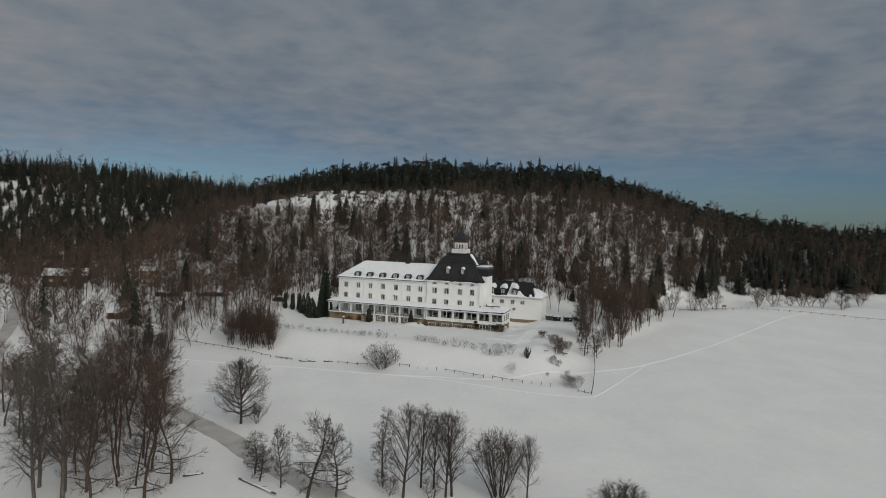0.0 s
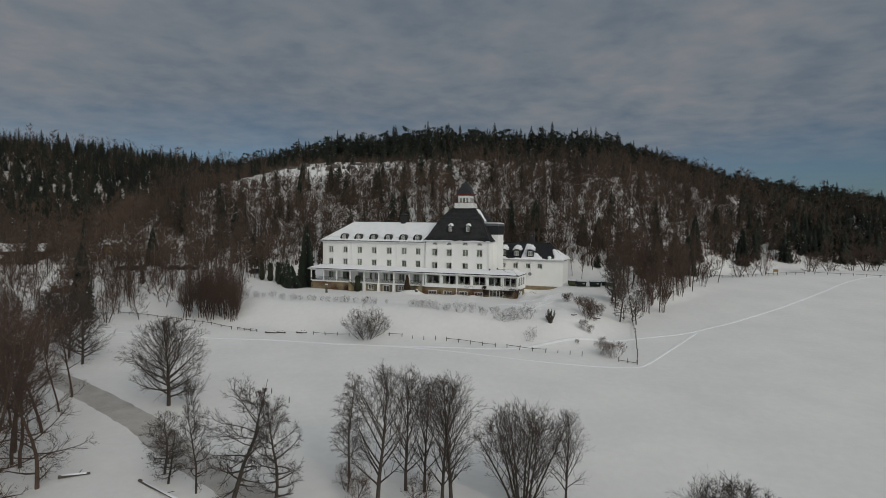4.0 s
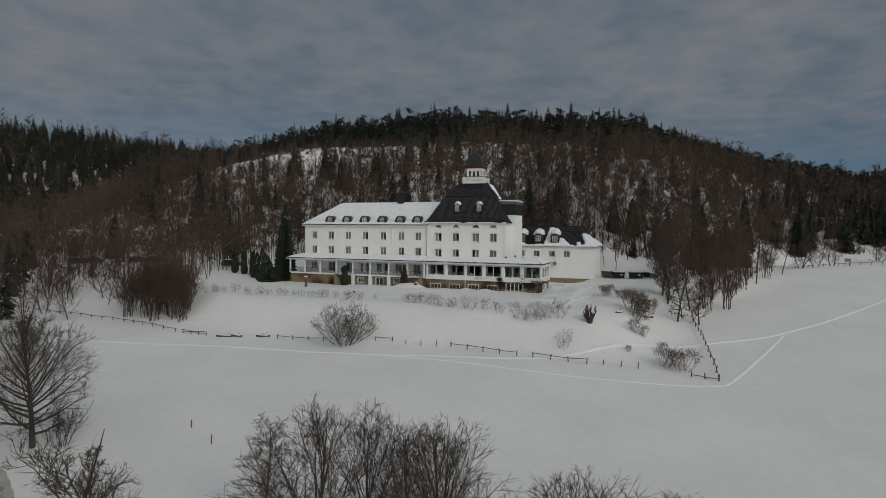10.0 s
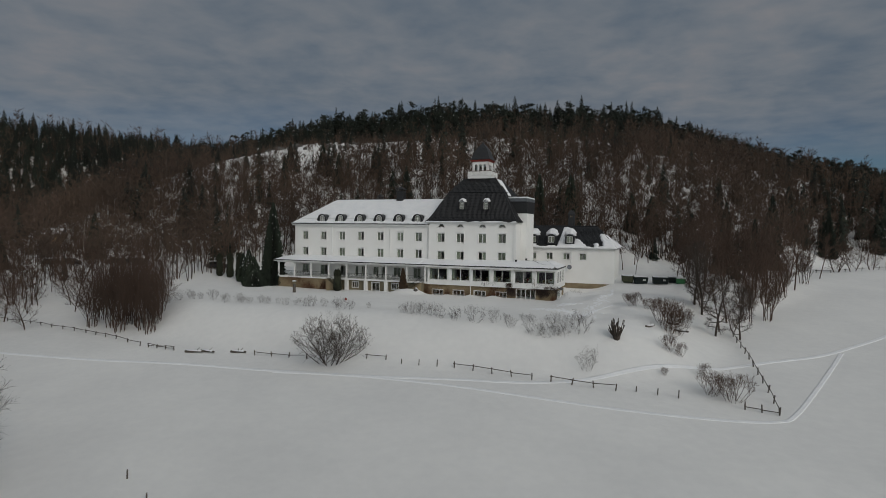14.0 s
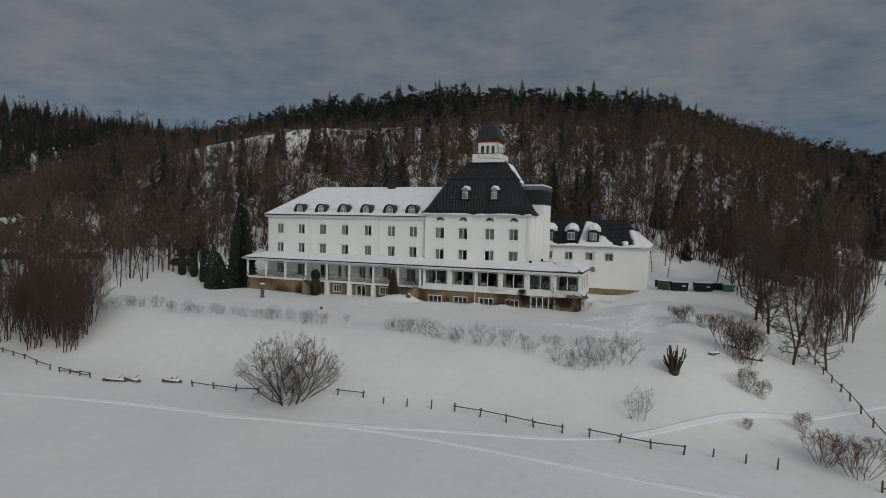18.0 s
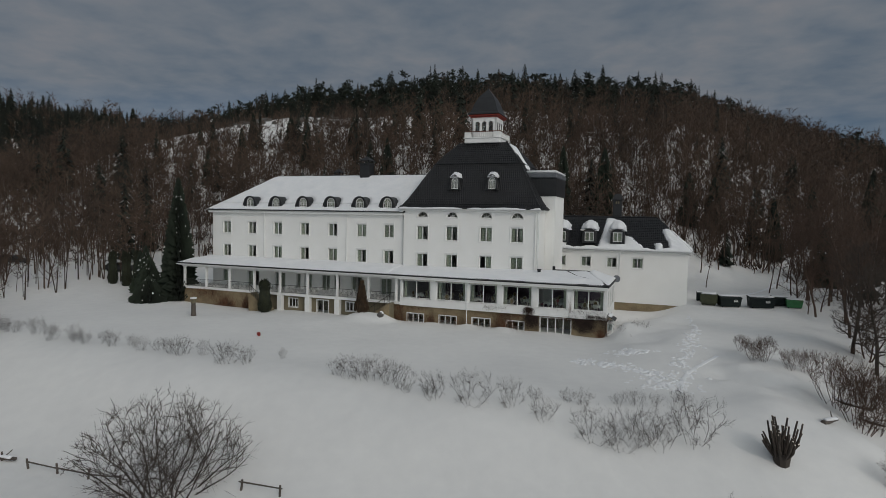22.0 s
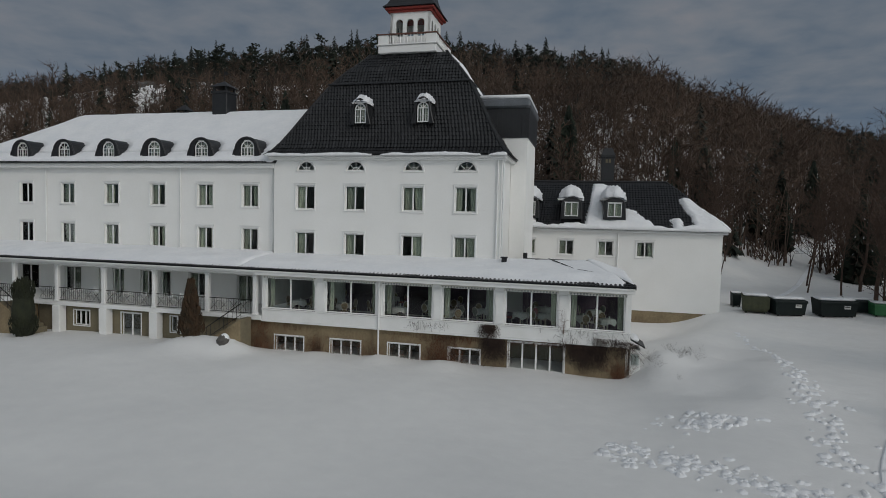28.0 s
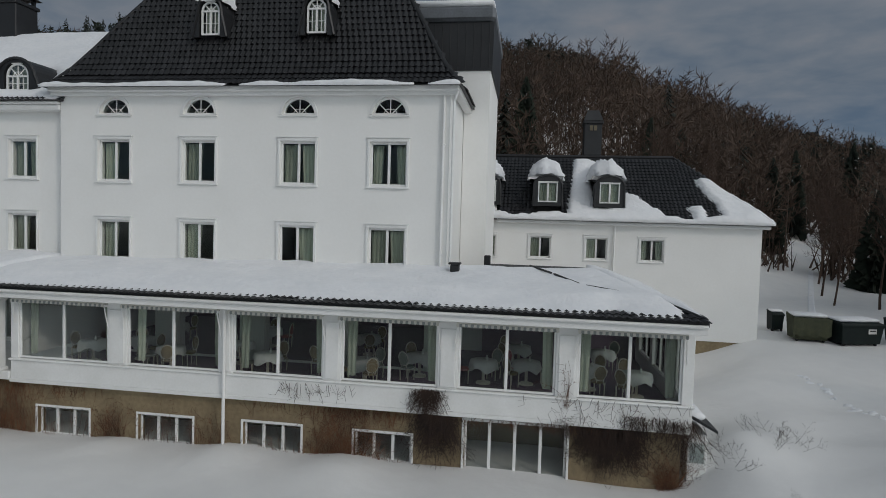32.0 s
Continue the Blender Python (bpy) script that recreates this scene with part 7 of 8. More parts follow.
    for x, y, h in ((-56, -27, 8), (-60, -26, 7), (-64, -27, 8), (-69, -24, 9), (-74, -26, 8), (-79, -27, 9), (-66, -18, 8), (-73, -16, 9), (-61, -15, 7), (-84, -24, 9), (-90, -28, 9), (-58, -20, 8), (-80, -14, 9), (-88, -14, 10), (-70, -8, 9), (-64, -6, 9), (-95, -20, 9), (-100, -30, 8), (-93, -38, 9), (-84, -36, 8), (-76, -36, 9), (-70, -34, 8), (-107, -34, 10), (-112, -26, 10), (-118, -36, 11), (-104, -44, 10), (-98, -48, 9), (-88, -46, 9), (-80, -50, 10), (-72, -47, 9), (-66, -40, 8), (-120, -46, 11), (-112, -52, 11), (-128, -30, 11), (-134, -40, 11), (-62, -36, 8), (-86, -8, 9), (-94, -6, 9), (-100, -12, 9), (-76, -20, 8)):
        plant(GARDEN[trnd.randrange(3)], x, y, h * 0.95, 9, "garden_tree", "bare grey tree on the snowy slope", "tree", "slope trees", squash=trnd.uniform(0.85, 1.15))
    # the wood right of the drive
    for x, y, h in ((29.2, -10.9, 8), (27.7, 1.7, 9), (30.5, -6, 9), (33, -3, 9), (28.5, 6.5, 10), (34, 3, 12), (30, 11, 12), (37, 8, 12), (32, 16, 13), (36, 14, 12), (40, 14, 10), (28, 20, 12), (33, 22, 13), (38, 21, 12), (43, 20, 10), (30, 28, 13), (35, 29, 13), (40, 28, 12), (46, 28, 10), (45, 35, 11), (50, 36, 9), (26.5, 8.5, 9), (27.5, -4, 8), (25.8, 13.5, 9), (36, -1, 10), (29, 15, 12), (35, 18, 12), (41, 17, 11), (31, -9, 6.0)):
        plant((ASPEN + STAND * 2 + GARDEN)[trnd.randrange(12)], x, y, h * trnd.uniform(0.8, 1.1), 11.2, "bank_tree", "bare brown tree on the snowy bank", "tree", "bank trees", squash=1.05)
    for x, y, h in ((15, 27, 8), (12.5, 30, 9), (17, 31, 9), (19.5, 34, 10), (14, 35, 10), (21, 40, 11), (17.5, 26.5, 7), (28.5, 36, 10), (31, 41, 11), (34, 45, 11), (26.5, 31, 9), (24.8, 25.5, 8), (27, 24, 9), (23, 43, 10), (11, 26, 8), (16.5, 38, 10)):
        plant(STAND[trnd.randrange(3)], x, y, h, 14, "wood_edge_tree", "slender bare tree at the wood's edge", "tree", "wood edge trees")
    for x, y, h in ((50.5, 54, 6), (57, 54.5, 7), (60, 55, 7.5), (63.5, 54.5, 7), (77, 62, 6), (81, 84, 7), (85, 78, 8), (88, 70, 7), (91, 68, 8), (94, 70, 7.5), (97, 69, 7), (102, 67, 7), (112, 84, 6), (118, 100, 6)):
        plant(GARDEN[1 + trnd.randrange(2)], x, y, h, 9, "fence_tree", "bare willow clump by the field fence", "tree", "fence trees", squash=1.3)
    # bushes
    plant(BUSH[0], -11.6, -36.4, 6.0, 3.4, "wild_bush", "wide bare tangled bush with snow in its branches", "bush", squash=0.92)
    plant(RSHRUB[0], 28.6, -33.4, 2.7, 3.0, "wild_bush", "bare grey bush in the fence corner", "bush", squash=1.25)
    plant(RSHRUB[1], 26.9, -32.6, 2.4, 3.0, "wild_bush", "bare grey bush in the fence corner", "bush", squash=1.1)
    plant(HEDGE[0], 15.5, -31.4, 2.7, 1.6, "sapling", "thin bare sapling on the snowy bank", "sapling", squash=0.75)
    row = [(-49.5 + i * 1.5 + trnd.uniform(-0.5, 0.5), -24.2 - 0.05 * i + trnd.uniform(-0.7, 0.7), trnd.uniform(0.8, 1.6)) for i in range(24)]
    row += [(-14.1, -23.0, 0.8), (-8.0, -25.2, 1.2), (-7.1, -25.5, 1.5), (-6.2, -25.2, 1.4), (-5.3, -25.2, 1.5), (-4.2, -25.4, 1.6), (-2.9, -25.8, 1.5), (-0.6, -26.4, 1.5), (1.8, -26.4, 1.9), (4.1, -26.0, 1.7), (6.2, -26.7, 1.3)]
    for x, y, h in row:
        plant(HEDGE[trnd.randrange(3)], x, y, h * 1.15, 1.6, "hedge_shrub", "low bare shrub poking through the terrace snow", "shrub", "terrace hedge", squash=trnd.uniform(0.75, 1.15))
    for x, y, h in ((7.2, -24.6, 0.9), (8.2, -24.8, 1.1), (10.0, -24.0, 0.8), (10.9, -23.8, 1.1), (12.0, -23.4, 0.8), (13.4, -22.4, 1.0), (5.3, -24.9, 0.9), (-1.1, -26.1, 0.9), (-2.4, -26.3, 0.6), (9.0, -27.4, 2.0), (10.4, -27.6, 1.8), (11.3, -27.1, 2.2), (12.4, -27.0, 2.0), (14.0, -26.2, 2.7)):
        plant(HEDGE[trnd.randrange(3)], x, y, h, 1.6, "hedge_shrub", "bare grey shrub on the terrace edge", "shrub", "terrace hedge", squash=1.1)
    for x, y, h in ((17.9, -9.6, 1.3), (18.5, -11.3, 1.6), (19.1, -11.9, 1.9), (20.6, -12.6, 1.6), (21.7, -12.2, 1.8), (22.6, -16.5, 3.6), (23.2, -19.0, 4.2), (24.2, -18.0, 3.4), (23.2, -25.2, 2.0), (24.3, -25.2, 1.6), (22.8, -30.2, 0.9), (26.5, -28.2, 1.5), (25.0, -14.0, 2.4)):
        plant(RSHRUB[trnd.randrange(2)], x, y, h, 3.0, "bank_shrub", "bare reddish shrub on the snowy bank", "shrub", "bank shrubs", squash=0.85)
    for x, y, h, k in ((28.6, -13.2, 8.5, 0), (27.4, -6.6, 9.0, 2), (26.6, -3.5, 9.5, 1), (31.4, -12.6, 7.0, 1)):
        plant(ALDER[k], x, y, h, 11, "bank_tree", "bare crooked tree by the fence on the bank", "tree", "bank trees", squash=0.9)
    for x, y, h in ((26.0, 9.6, 6.5), (27.4, 11.0, 7.5)):
        plant(GARDEN[0], x, y, h, 9, "bank_tree", "bare thin tree leaning beside the bins", "tree", "bank trees", squash=0.8)
    for x, y, h in ((8.5, -3.0, 0.8), (9.9, -2.4, 0.7), (10.6, -1.6, 0.9), (9.6, -4.6, 0.25)):
        plant(SHRUB[trnd.randrange(3)], x, y, h, 1.6, "corner_shrub", "bare twigs bowed under snow by the veranda corner", "shrub", "corner shrubs", squash=1.35)


build_trees()


def conifer(x, y, h, r, boughs, seed, name, label, group="", wide=0.11, clots=0.05):
    needles, snow = spruce_geo(seed, h, r, boughs, wide, clots, 0.09)
    t = thing(name, label, "conifer", group, at=pose(x, y, gz(x, y)))
    part("needles", mesh_of("needles", *needles, NEEDLE), None, t)
    part("trunk", Geo().tube((0, 0, -0.4), (0, 0, h * 0.9), 0.02 * h, 0.02, 7), BARK, t)
    part("bough_snow", mesh_of("bough_snow", *snow, SNOW_ROOF), None, t, "clots of snow")["kind"] = "stuff"
    return t


def build_conifers():
    conifer(-44.9, -2.6, 15.4, 2.5, 2600, 1, "tall_spruce", "tall dark spruce with clots of snow beside the hotel", wide=0.06)
    conifer(-48.2, -4.0, 5.2, 2.2, 1000, 2, "low_conifer", "spreading dark conifer laden with snow", wide=0.06, clots=0.10)
    conifer(-46.6, -5.6, 3.0, 2.6, 900, 3, "low_conifer", "spreading juniper bowed under snow", wide=0.06, clots=0.10)
    conifer(-50.5, -2.5, 6.4, 1.6, 1000, 4, "low_conifer", "dark conifer with snow on its boughs", wide=0.07, clots=0.10)
    conifer(-52.6, -1.5, 5.4, 1.4, 900, 5, "low_conifer", "dark conifer with snow on its boughs", wide=0.07, clots=0.10)
    conifer(-44.5, 6.5, 5.0, 1.8, 900, 12, "low_conifer", "dark conifer with snow on its boughs", wide=0.07, clots=0.10)
    for x, y, h, r, s in ((-39.8, 45, 14, 2.6, 6), (-4.7, 42, 14.5, 2.5, 7), (1.9, 45, 13.0, 2.8, 8), (-82, 72, 10, 2.4, 9), (55.4, 98.8, 12, 2.8, 12), (15.5, 46, 9.0, 2.0, 10), (19.6, 50, 9.0, 2.4, 11), (46.7, 68, 14, 2.8, 13), (40, 44, 11, 2.2, 14), (-110, -10, 9, 2.4, 15), (-104, 8, 11, 2.6, 16), (-88, 60, 11, 2.0, 17), (-70, 62, 11, 2.0, 18), (-62, 70, 9, 1.8, 19), (-96, 74, 9, 1.9, 20), (28, 46, 10, 1.9, 21), (36, 60, 11, 2.2, 22), (62, 84, 12, 2.6, 23), (44, 50, 11, 2.4, 24), (33, 36, 9, 2.2, 25)):
        conifer(x, y, h, r, 700, s, "dark_spruce", "tall dark spruce standing among bare trees", group="single spruces")

    def thuja(x, y, h, r, material, seed, label, cone=False):
        rnd = random.Random(seed)
        g = Geo()
        v, f = [], []
        for i in range(900):
            t = rnd.random() ** 0.9
            rr = r * (1.15 - t) * rnd.uniform(0.85, 1.1) if cone else r * (0.75 + 0.25 * math.sin(t * 9)) * (1 if t < 0.55 else math.sqrt(max(0.02, 1 - ((t - 0.55) / 0.47) ** 2))) * rnd.uniform(0.86, 1.06)
            a = rnd.uniform(0, 6.283)
            p = Vector((math.cos(a) * rr, math.sin(a) * rr, t * h))
            w, l = rnd.uniform(0.04, 0.09), rnd.uniform(0.18, 0.4)
            s = Vector((-math.sin(a), math.cos(a), 0)) * w
            o = Vector((math.cos(a) * 0.10, math.sin(a) * 0.10, l))
            k = len(v)
            v += [p - s, p + s, p + o, p + Vector((math.cos(a), math.sin(a), 0)) * 0.05 + o * 0.3]
            f += [(k, k + 1, k + 3), (k + 1, k + 2, k + 3), (k + 2, k, k + 3)]
        core = Geo().lathe(0, 0, [(r * 0.6, -0.2), (r * 0.95, h * 0.1), (r * 0.55, h * 0.5), (r * 0.22, h * 0.85), (0.02, h)] if cone else [(r * 0.5, -0.2), (r * 0.86, h * 0.15), (r * 0.9, h * 0.5), (r * 0.7, h * 0.75), (r * 0.3, h * 0.95), (0.03, h)], 10)
        core.add(v, f)
        t = thing("thuja", label, "conifer", "thujas", at=pose(x, y, gz(x, y)))
        part("foliage", mesh_of("foliage", core.v, core.f, material), None, t)
        part("trunk", Geo().tube((0, 0, -0.3), (0, 0, 0.6), 0.07, n=6), BARK, t)
    for x, y, h, r, s in ((-60, 0.4, 4.3, 0.62, 1), (-57.6, 0.6, 4.6, 0.7, 2), (-55.2, 0.4, 5.0, 0.75, 3)):
        thuja(x, y, h, r, THUJA, s, "dark columnar thuja on the snowy lawn")
    thuja(-29.6, -5.3, 3.5, 0.72, THUJA, 4, "dense columnar thuja before the gallery")
    thuja(-17.3, -5.2, 3.1, 0.62, THUJA_B, 5, "browned conical thuja before the gallery", True)


build_conifers()


# ---- fences, posts, bins ----
def build_fences():
    rnd = random.Random(9)

    def rail_fence(pts, rails, posts_every, label, h=0.75, name="rail_fence", gap=0.0):
        base = Vector((pts[0][0], pts[0][1], gz(*pts[0])))
        t = thing(name, label, "fence", "field fences", at=Matrix.Translation(base))
        post = Geo().tube((0, 0, -0.4), (0, 0, h), 0.07, 0.055, 7).mesh("post", WOODG)
        line = []
        for (x0, y0), (x1, y1) in zip(pts[:-1], pts[1:]):
            n = max(1, round(math.hypot(x1 - x0, y1 - y0) / posts_every))
            line += [(x0 + (x1 - x0) * k / n, y0 + (y1 - y0) * k / n) for k in range(n)]
        line.append(pts[-1])
        for i, (x, y) in enumerate(line):
            z = gz(x, y)
            part("post", post, None, t, at=Matrix.Translation(Vector((x, y, z)) - base) @ pose(0, 0, 0, rnd.uniform(-9, 9), rnd.uniform(-9, 9), rnd.uniform(0, 90)))
            if i + 1 < len(line) and rnd.random() >= gap:
                x1, y1 = line[i + 1]
                for r in rails:
                    a = Vector((x, y, z + r + rnd.uniform(-0.08, 0.08))) - base
                    b = Vector((x1, y1, gz(x1, y1) + r + rnd.uniform(-0.08, 0.08))) - base
                    e = (b - a) * 0.06
                    part("rail", Geo().tube(a - e, b + e, 0.045, 0.035, 6), WOODG, t)
        return t
    rail_fence([(-92, -33.5), (-83, -33.0), (-77.4, -33.4), (-65, -33.2), (-51, -35.1), (-44, -36.3), (-38.2, -37.7)], (0.4,), 2.6, "weathered log fence half buried along the field", 0.55)
    rail_fence([(-36.7, -37.8), (-32.5, -37.9)], (0.25, 0.4), 1.4, "weathered log fence half buried along the field", 0.5)
    rail_fence([(-21.8, -36.4), (-15.0, -36.0)], (0.35,), 2.4, "weathered log fence half buried along the field", 0.6)
    rail_fence([(-8.2, -34.4), (-5.9, -34.2)], (0.45,), 2.2, "weathered log fence half buried along the field", 0.6)
    rail_fence([(2.0, -33.9), (10.4, -34.3)], (0.5,), 2.1, "weathered log fence half buried along the field", 0.7)
    rail_fence([(12.3, -34.3), (18.5, -34.6)], (0.5,), 2.1, "weathered log fence half buried along the field", 0.7)
    rail_fence([(29.4, -35.0), (32.0, -35.3)], (0.3,), 1.3, "broken log fence at the field corner", 0.7)
    rail_fence([(32.0, -35.3), (31.9, -30), (31.5, -20), (30.9, -14), (30.6, -9)], (0.55,), 2.3, "snow-capped log fence up the bank")
    rail_fence([(34, 5), (38, 12), (41.5, 20.5), (43.7, 29.5), (47, 42), (50, 51)], (0.55,), 2.6, "weathered log fence along the wood")
    rail_fence([(50, 51), (58, 52), (64, 52.5), (73.5, 56.5)], (0.55,), 2.8, "weathered log fence along the far field")
    rail_fence([(76, 57), (88, 57.5), (102, 55), (128, 50)], (0.55,), 2.8, "weathered log fence along the far field")
    for i, (x, y) in enumerate(((-3.9, -34.5), (-1.9, -34.35), (0.1, -34.1), (20.3, -34.2), (22.2, -34.4), (24.0, -34.5), (-24.3, -36.3), (-12, -62), (-8, -64), (-10, -72), (-33, -62))):
        tagged(part("fence_post", Geo().tube((0, 0, -0.4), (0.05, 0, 0.55 + 0.1 * (i % 3)), 0.06, 0.05, 7), WOODG, at=pose(x, y, gz(x, y))), "lone weathered fence post in the snow", "post", "lone posts")
    # fallen logs on the bank
    for x, y, a, l in ((-29.4, -37.9, 8, 2.4), (-28.0, -37.3, -10, 2.2), (-17.0, -85.2, 35, 2.6), (-7.0, -84.9, -17, 7.5), (-24.3, -36.3, 3, 2.0), (21.2, -21.0, 40, 1.2), (23.2, -15.5, -50, 3.2), (24.3, -17.0, -40, 2.6)):
        t = thing("fallen_log", "fallen grey log half buried in snow", "log", "fallen logs", at=pose(x, y, gz(x, y) + 0.12, 0, 0, a))
        part("log", Geo().tube((-l / 2, 0, 0), (l / 2, 0.1, 0.1), 0.16, 0.11, 8).tube((l * 0.1, 0, 0.1), (l * 0.25, 0.3, 0.5), 0.05, 0.02, 5), WOODG, t)
        part("snow", Geo().box(-l * 0.4, l * 0.4, -0.12, 0.16, 0.1, 0.24, 0.06), SNOW_ROOF, t, smooth=True)


build_fences()


def build_pollard():
    rnd = random.Random(4)
    t = thing("pollard_tree", "dark pollarded tree with stubby cut limbs", "tree", at=pose(17.9, -26.6, gz(17.9, -26.6)))
    part("trunk", Geo().tube((0, 0, -0.3), (0.02, 0, 0.45), 0.34, 0.42, 9), BARK, t)
    for i in range(40):
        a, o = i * 2.4, math.sqrt(rnd.uniform(0.02, 1.0))
        p = Vector((math.cos(a) * 0.36 * o, math.sin(a) * 0.36 * o, 0.25))
        h = rnd.uniform(0.8, 2.1) * (1.1 - 0.25 * o)
        q = p + Vector((math.cos(a) * o * 0.5 + rnd.gauss(0, 0.08), math.sin(a) * o * 0.5 + rnd.gauss(0, 0.08), h))
        m = p.lerp(q, 0.5) + Vector((rnd.gauss(0, 0.07), rnd.gauss(0, 0.07), 0))
        g = Geo().tube(p, m, 0.06, 0.05, 6).tube(m, q, 0.052, 0.042, 6)
        limb = part("limb", g, BARK, t)
        part("cut_end", Geo().tube(q, q + (q - m).normalized() * 0.015, 0.04, n=6), CANE, limb, "pale sawn end")


build_pollard()


def build_small():
    # wooden lamp bollard and round red sign
    x, y = -34.4, -10.9
    t = thing("lamp_bollard", "short weathered timber lamp post with snow cap", "lamp post", at=pose(x, y, gz(x, y)))
    part("post", Geo().lathe(0, 0, [(0.30, -0.3), (0.28, 0.1), (0.23, 0.5), (0.25, 0.9), (0.22, 1.2), (0.24, 1.36)], 9), WOODG, t)
    part("lamp_housing", Geo().box(-0.2, 0.2, -0.2, 0.2, 1.35, 1.72, 0.02).box(-0.3, 0.3, -0.3, 0.3, 1.72, 1.8, 0.02), PLINTH_D, t)
    part("snow_cap", Geo().box(-0.28, 0.28, -0.28, 0.28, 1.8, 1.98, 0.08), SNOW_ROOF, t, smooth=True)
    x, y = -21.2, -16.8
    t = thing("round_sign", "small round dark red sign on a stick in the snow", "sign", at=pose(x, y, gz(x, y)))
    part("stick", Geo().tube((0, 0.03, -0.3), (0, 0.03, 0.1), 0.02, n=5), WOODG, t)
    part("disc", Geo().tube((0, 0, 0.2), (0, 0.03, 0.2), 0.19, n=16), RED, t, "dark red disc")
    # the boulder by the stairs
    rnd = random.Random(3)
    for x, y, r in ((-14.9, -5.6, 0.36),):
        g = Geo().lathe(0, 0, [(r * 0.6, -0.2), (r, 0.1), (r * 0.9, 0.4), (r * 0.45, 0.6), (0.05, 0.66)], 9)
        g.v = [(a * rnd.uniform(0.85, 1.15), b * rnd.uniform(0.85, 1.15), c * rnd.uniform(0.9, 1.1)) for a, b, c in g.v]
        b = thing("boulder", "dark boulder capped with snow beside the steps", "boulder", at=pose(x, y, gz(x, y) - 0.34))
        part("rock", g, ROCK, b)
        part("snow", Geo().lathe(0.05, 0.1, [(r * 0.8, 0.42), (r * 0.75, 0.55), (r * 0.4, 0.7), (0.05, 0.74)], 9), SNOW_ROOF, b, smooth=True)
    # waste containers
    def container(x, y, w, d, h, turn, body, label, labels=True, cover=False):
        c = thing("waste_container", label, "waste container", "waste containers", at=pose(x, y, gz(x, y) - 0.05, 0, 0, turn))
        g = Geo()
        a, b = w / 2, d / 2
        v = [(-a * 0.9, -b * 0.88, 0.12), (a * 0.9, -b * 0.88, 0.12), (a * 0.9, b * 0.9, 0.12), (-a * 0.9, b * 0.9, 0.12), (-a, -b, h * 0.86), (a, -b, h * 0.86), (a, b, h), (-a, b, h)]
        g.add(v, [(3, 2, 1, 0), (0, 1, 5, 4), (1, 2, 6, 5), (2, 3, 7, 6), (3, 0, 4, 7), (4, 5, 6, 7)])
        g.box(-a - 0.03, a + 0.03, -b - 0.04, -b + 0.03, h * 0.8, h * 0.88, 0.01)
        part("body", g, body, c)
        lid = Geo()
        lid.add([(-a - 0.02, -b - 0.03, h * 0.87), (a + 0.02, -b - 0.03, h * 0.87), (a + 0.02, b, h * 1.01), (-a - 0.02, b, h * 1.01), (-a, -b, h * 0.93), (a, -b, h * 0.93), (a, b, h * 1.07), (-a, b, h * 1.07)], [(0, 1, 5, 4), (1, 2, 6, 5), (2, 3, 7, 6), (3, 0, 4, 7), (4, 5, 6, 7), (3, 2, 1, 0)])
        if cover:
            n = 12
            v = []
            for k in range(n + 1):
                x, dy = -a - 0.06 + (w + 0.12) * k / n, 0.03 * math.sin(k * 2.3)
                v += [(x, -b - 0.05, h * 0.96), (x, -b - 0.08 + dy, h * 0.6), (x, -b - 0.10 + dy * 1.6, h * (0.24 + 0.06 * math.sin(k * 1.7)))]
            part("cover", Geo().add(v, [(k * 3 + j, k * 3 + 3 + j, k * 3 + 4 + j, k * 3 + 1 + j) for k in range(n) for j in (0, 1)]), body, c, "olive tarpaulin hanging in folds", True)
        part("lid", lid, body, c)
        for sx in (-1, 1):
            for sy in (-1, 1):
                part("wheel", Geo().tube((sx * a * 0.75 - 0.03, sy * b * 0.7, 0.09), (sx * a * 0.75 + 0.03, sy * b * 0.7, 0.09), 0.09, n=10), RUBBER, c)
        if labels:
            s = part("label", Geo().box(a * 0.25, a * 0.25 + 0.42, -b - 0.012, -b - 0.004, h * 0.52, h * 0.72), PAPER, c, "white paper label")
            part("print", Geo().box(a * 0.25 + 0.05, a * 0.25 + 0.37, -b - 0.015, -b - 0.013, h * 0.62, h * 0.67), IRON, s, "dark line of unreadable print")
        part("snow", Geo().box(-a * 0.95, a * 0.95, -b * 0.7, b * 0.95, h * 0.97, h * 1.10, 0.06), SNOW_ROOF, c, smooth=True)
    container(16.0, 13.2, 0.6, 0.65, 1.05, 4, BIN, "small dark wheeled bin by the annex corner", False)
    container(16.9, 11.6, 1.6, 1.2, 1.25, -4, BIN_O, "snow-topped container under an olive cover", False, True)
    container(18.9, 11.4, 2.2, 1.3, 1.2, 14, BIN, "dark green waste container with white label")
    container(22.0, 11.7, 2.5, 1.3, 1.2, 10, BIN, "dark green waste container with white label")
    container(24.0, 13.2, 1.5, 1.2, 1.0, 5, BIN, "dark waste container with snow on its lid", False)
    container(25.2, 12.2, 1.5, 1.1, 0.95, 0, BIN_G, "bright green waste container", False)
    # notice board at the far field gate
    x, y = 66.0, 53.4
    t = thing("notice_board", "small notice board on posts by the far fence", "sign", at=pose(x, y, gz(x, y)))
    part("post", Geo().tube((-0.5, 0, -0.3), (-0.5, 0, 1.6), 0.05, n=6), WOODG, t)
    part("post", Geo().tube((0.5, 0, -0.3), (0.5, 0, 1.6), 0.05, n=6), WOODG, t)
    part("board", Geo().box(-0.6, 0.6, -0.05, 0.0, 0.9, 1.6, 0.02), OCHRE, t)

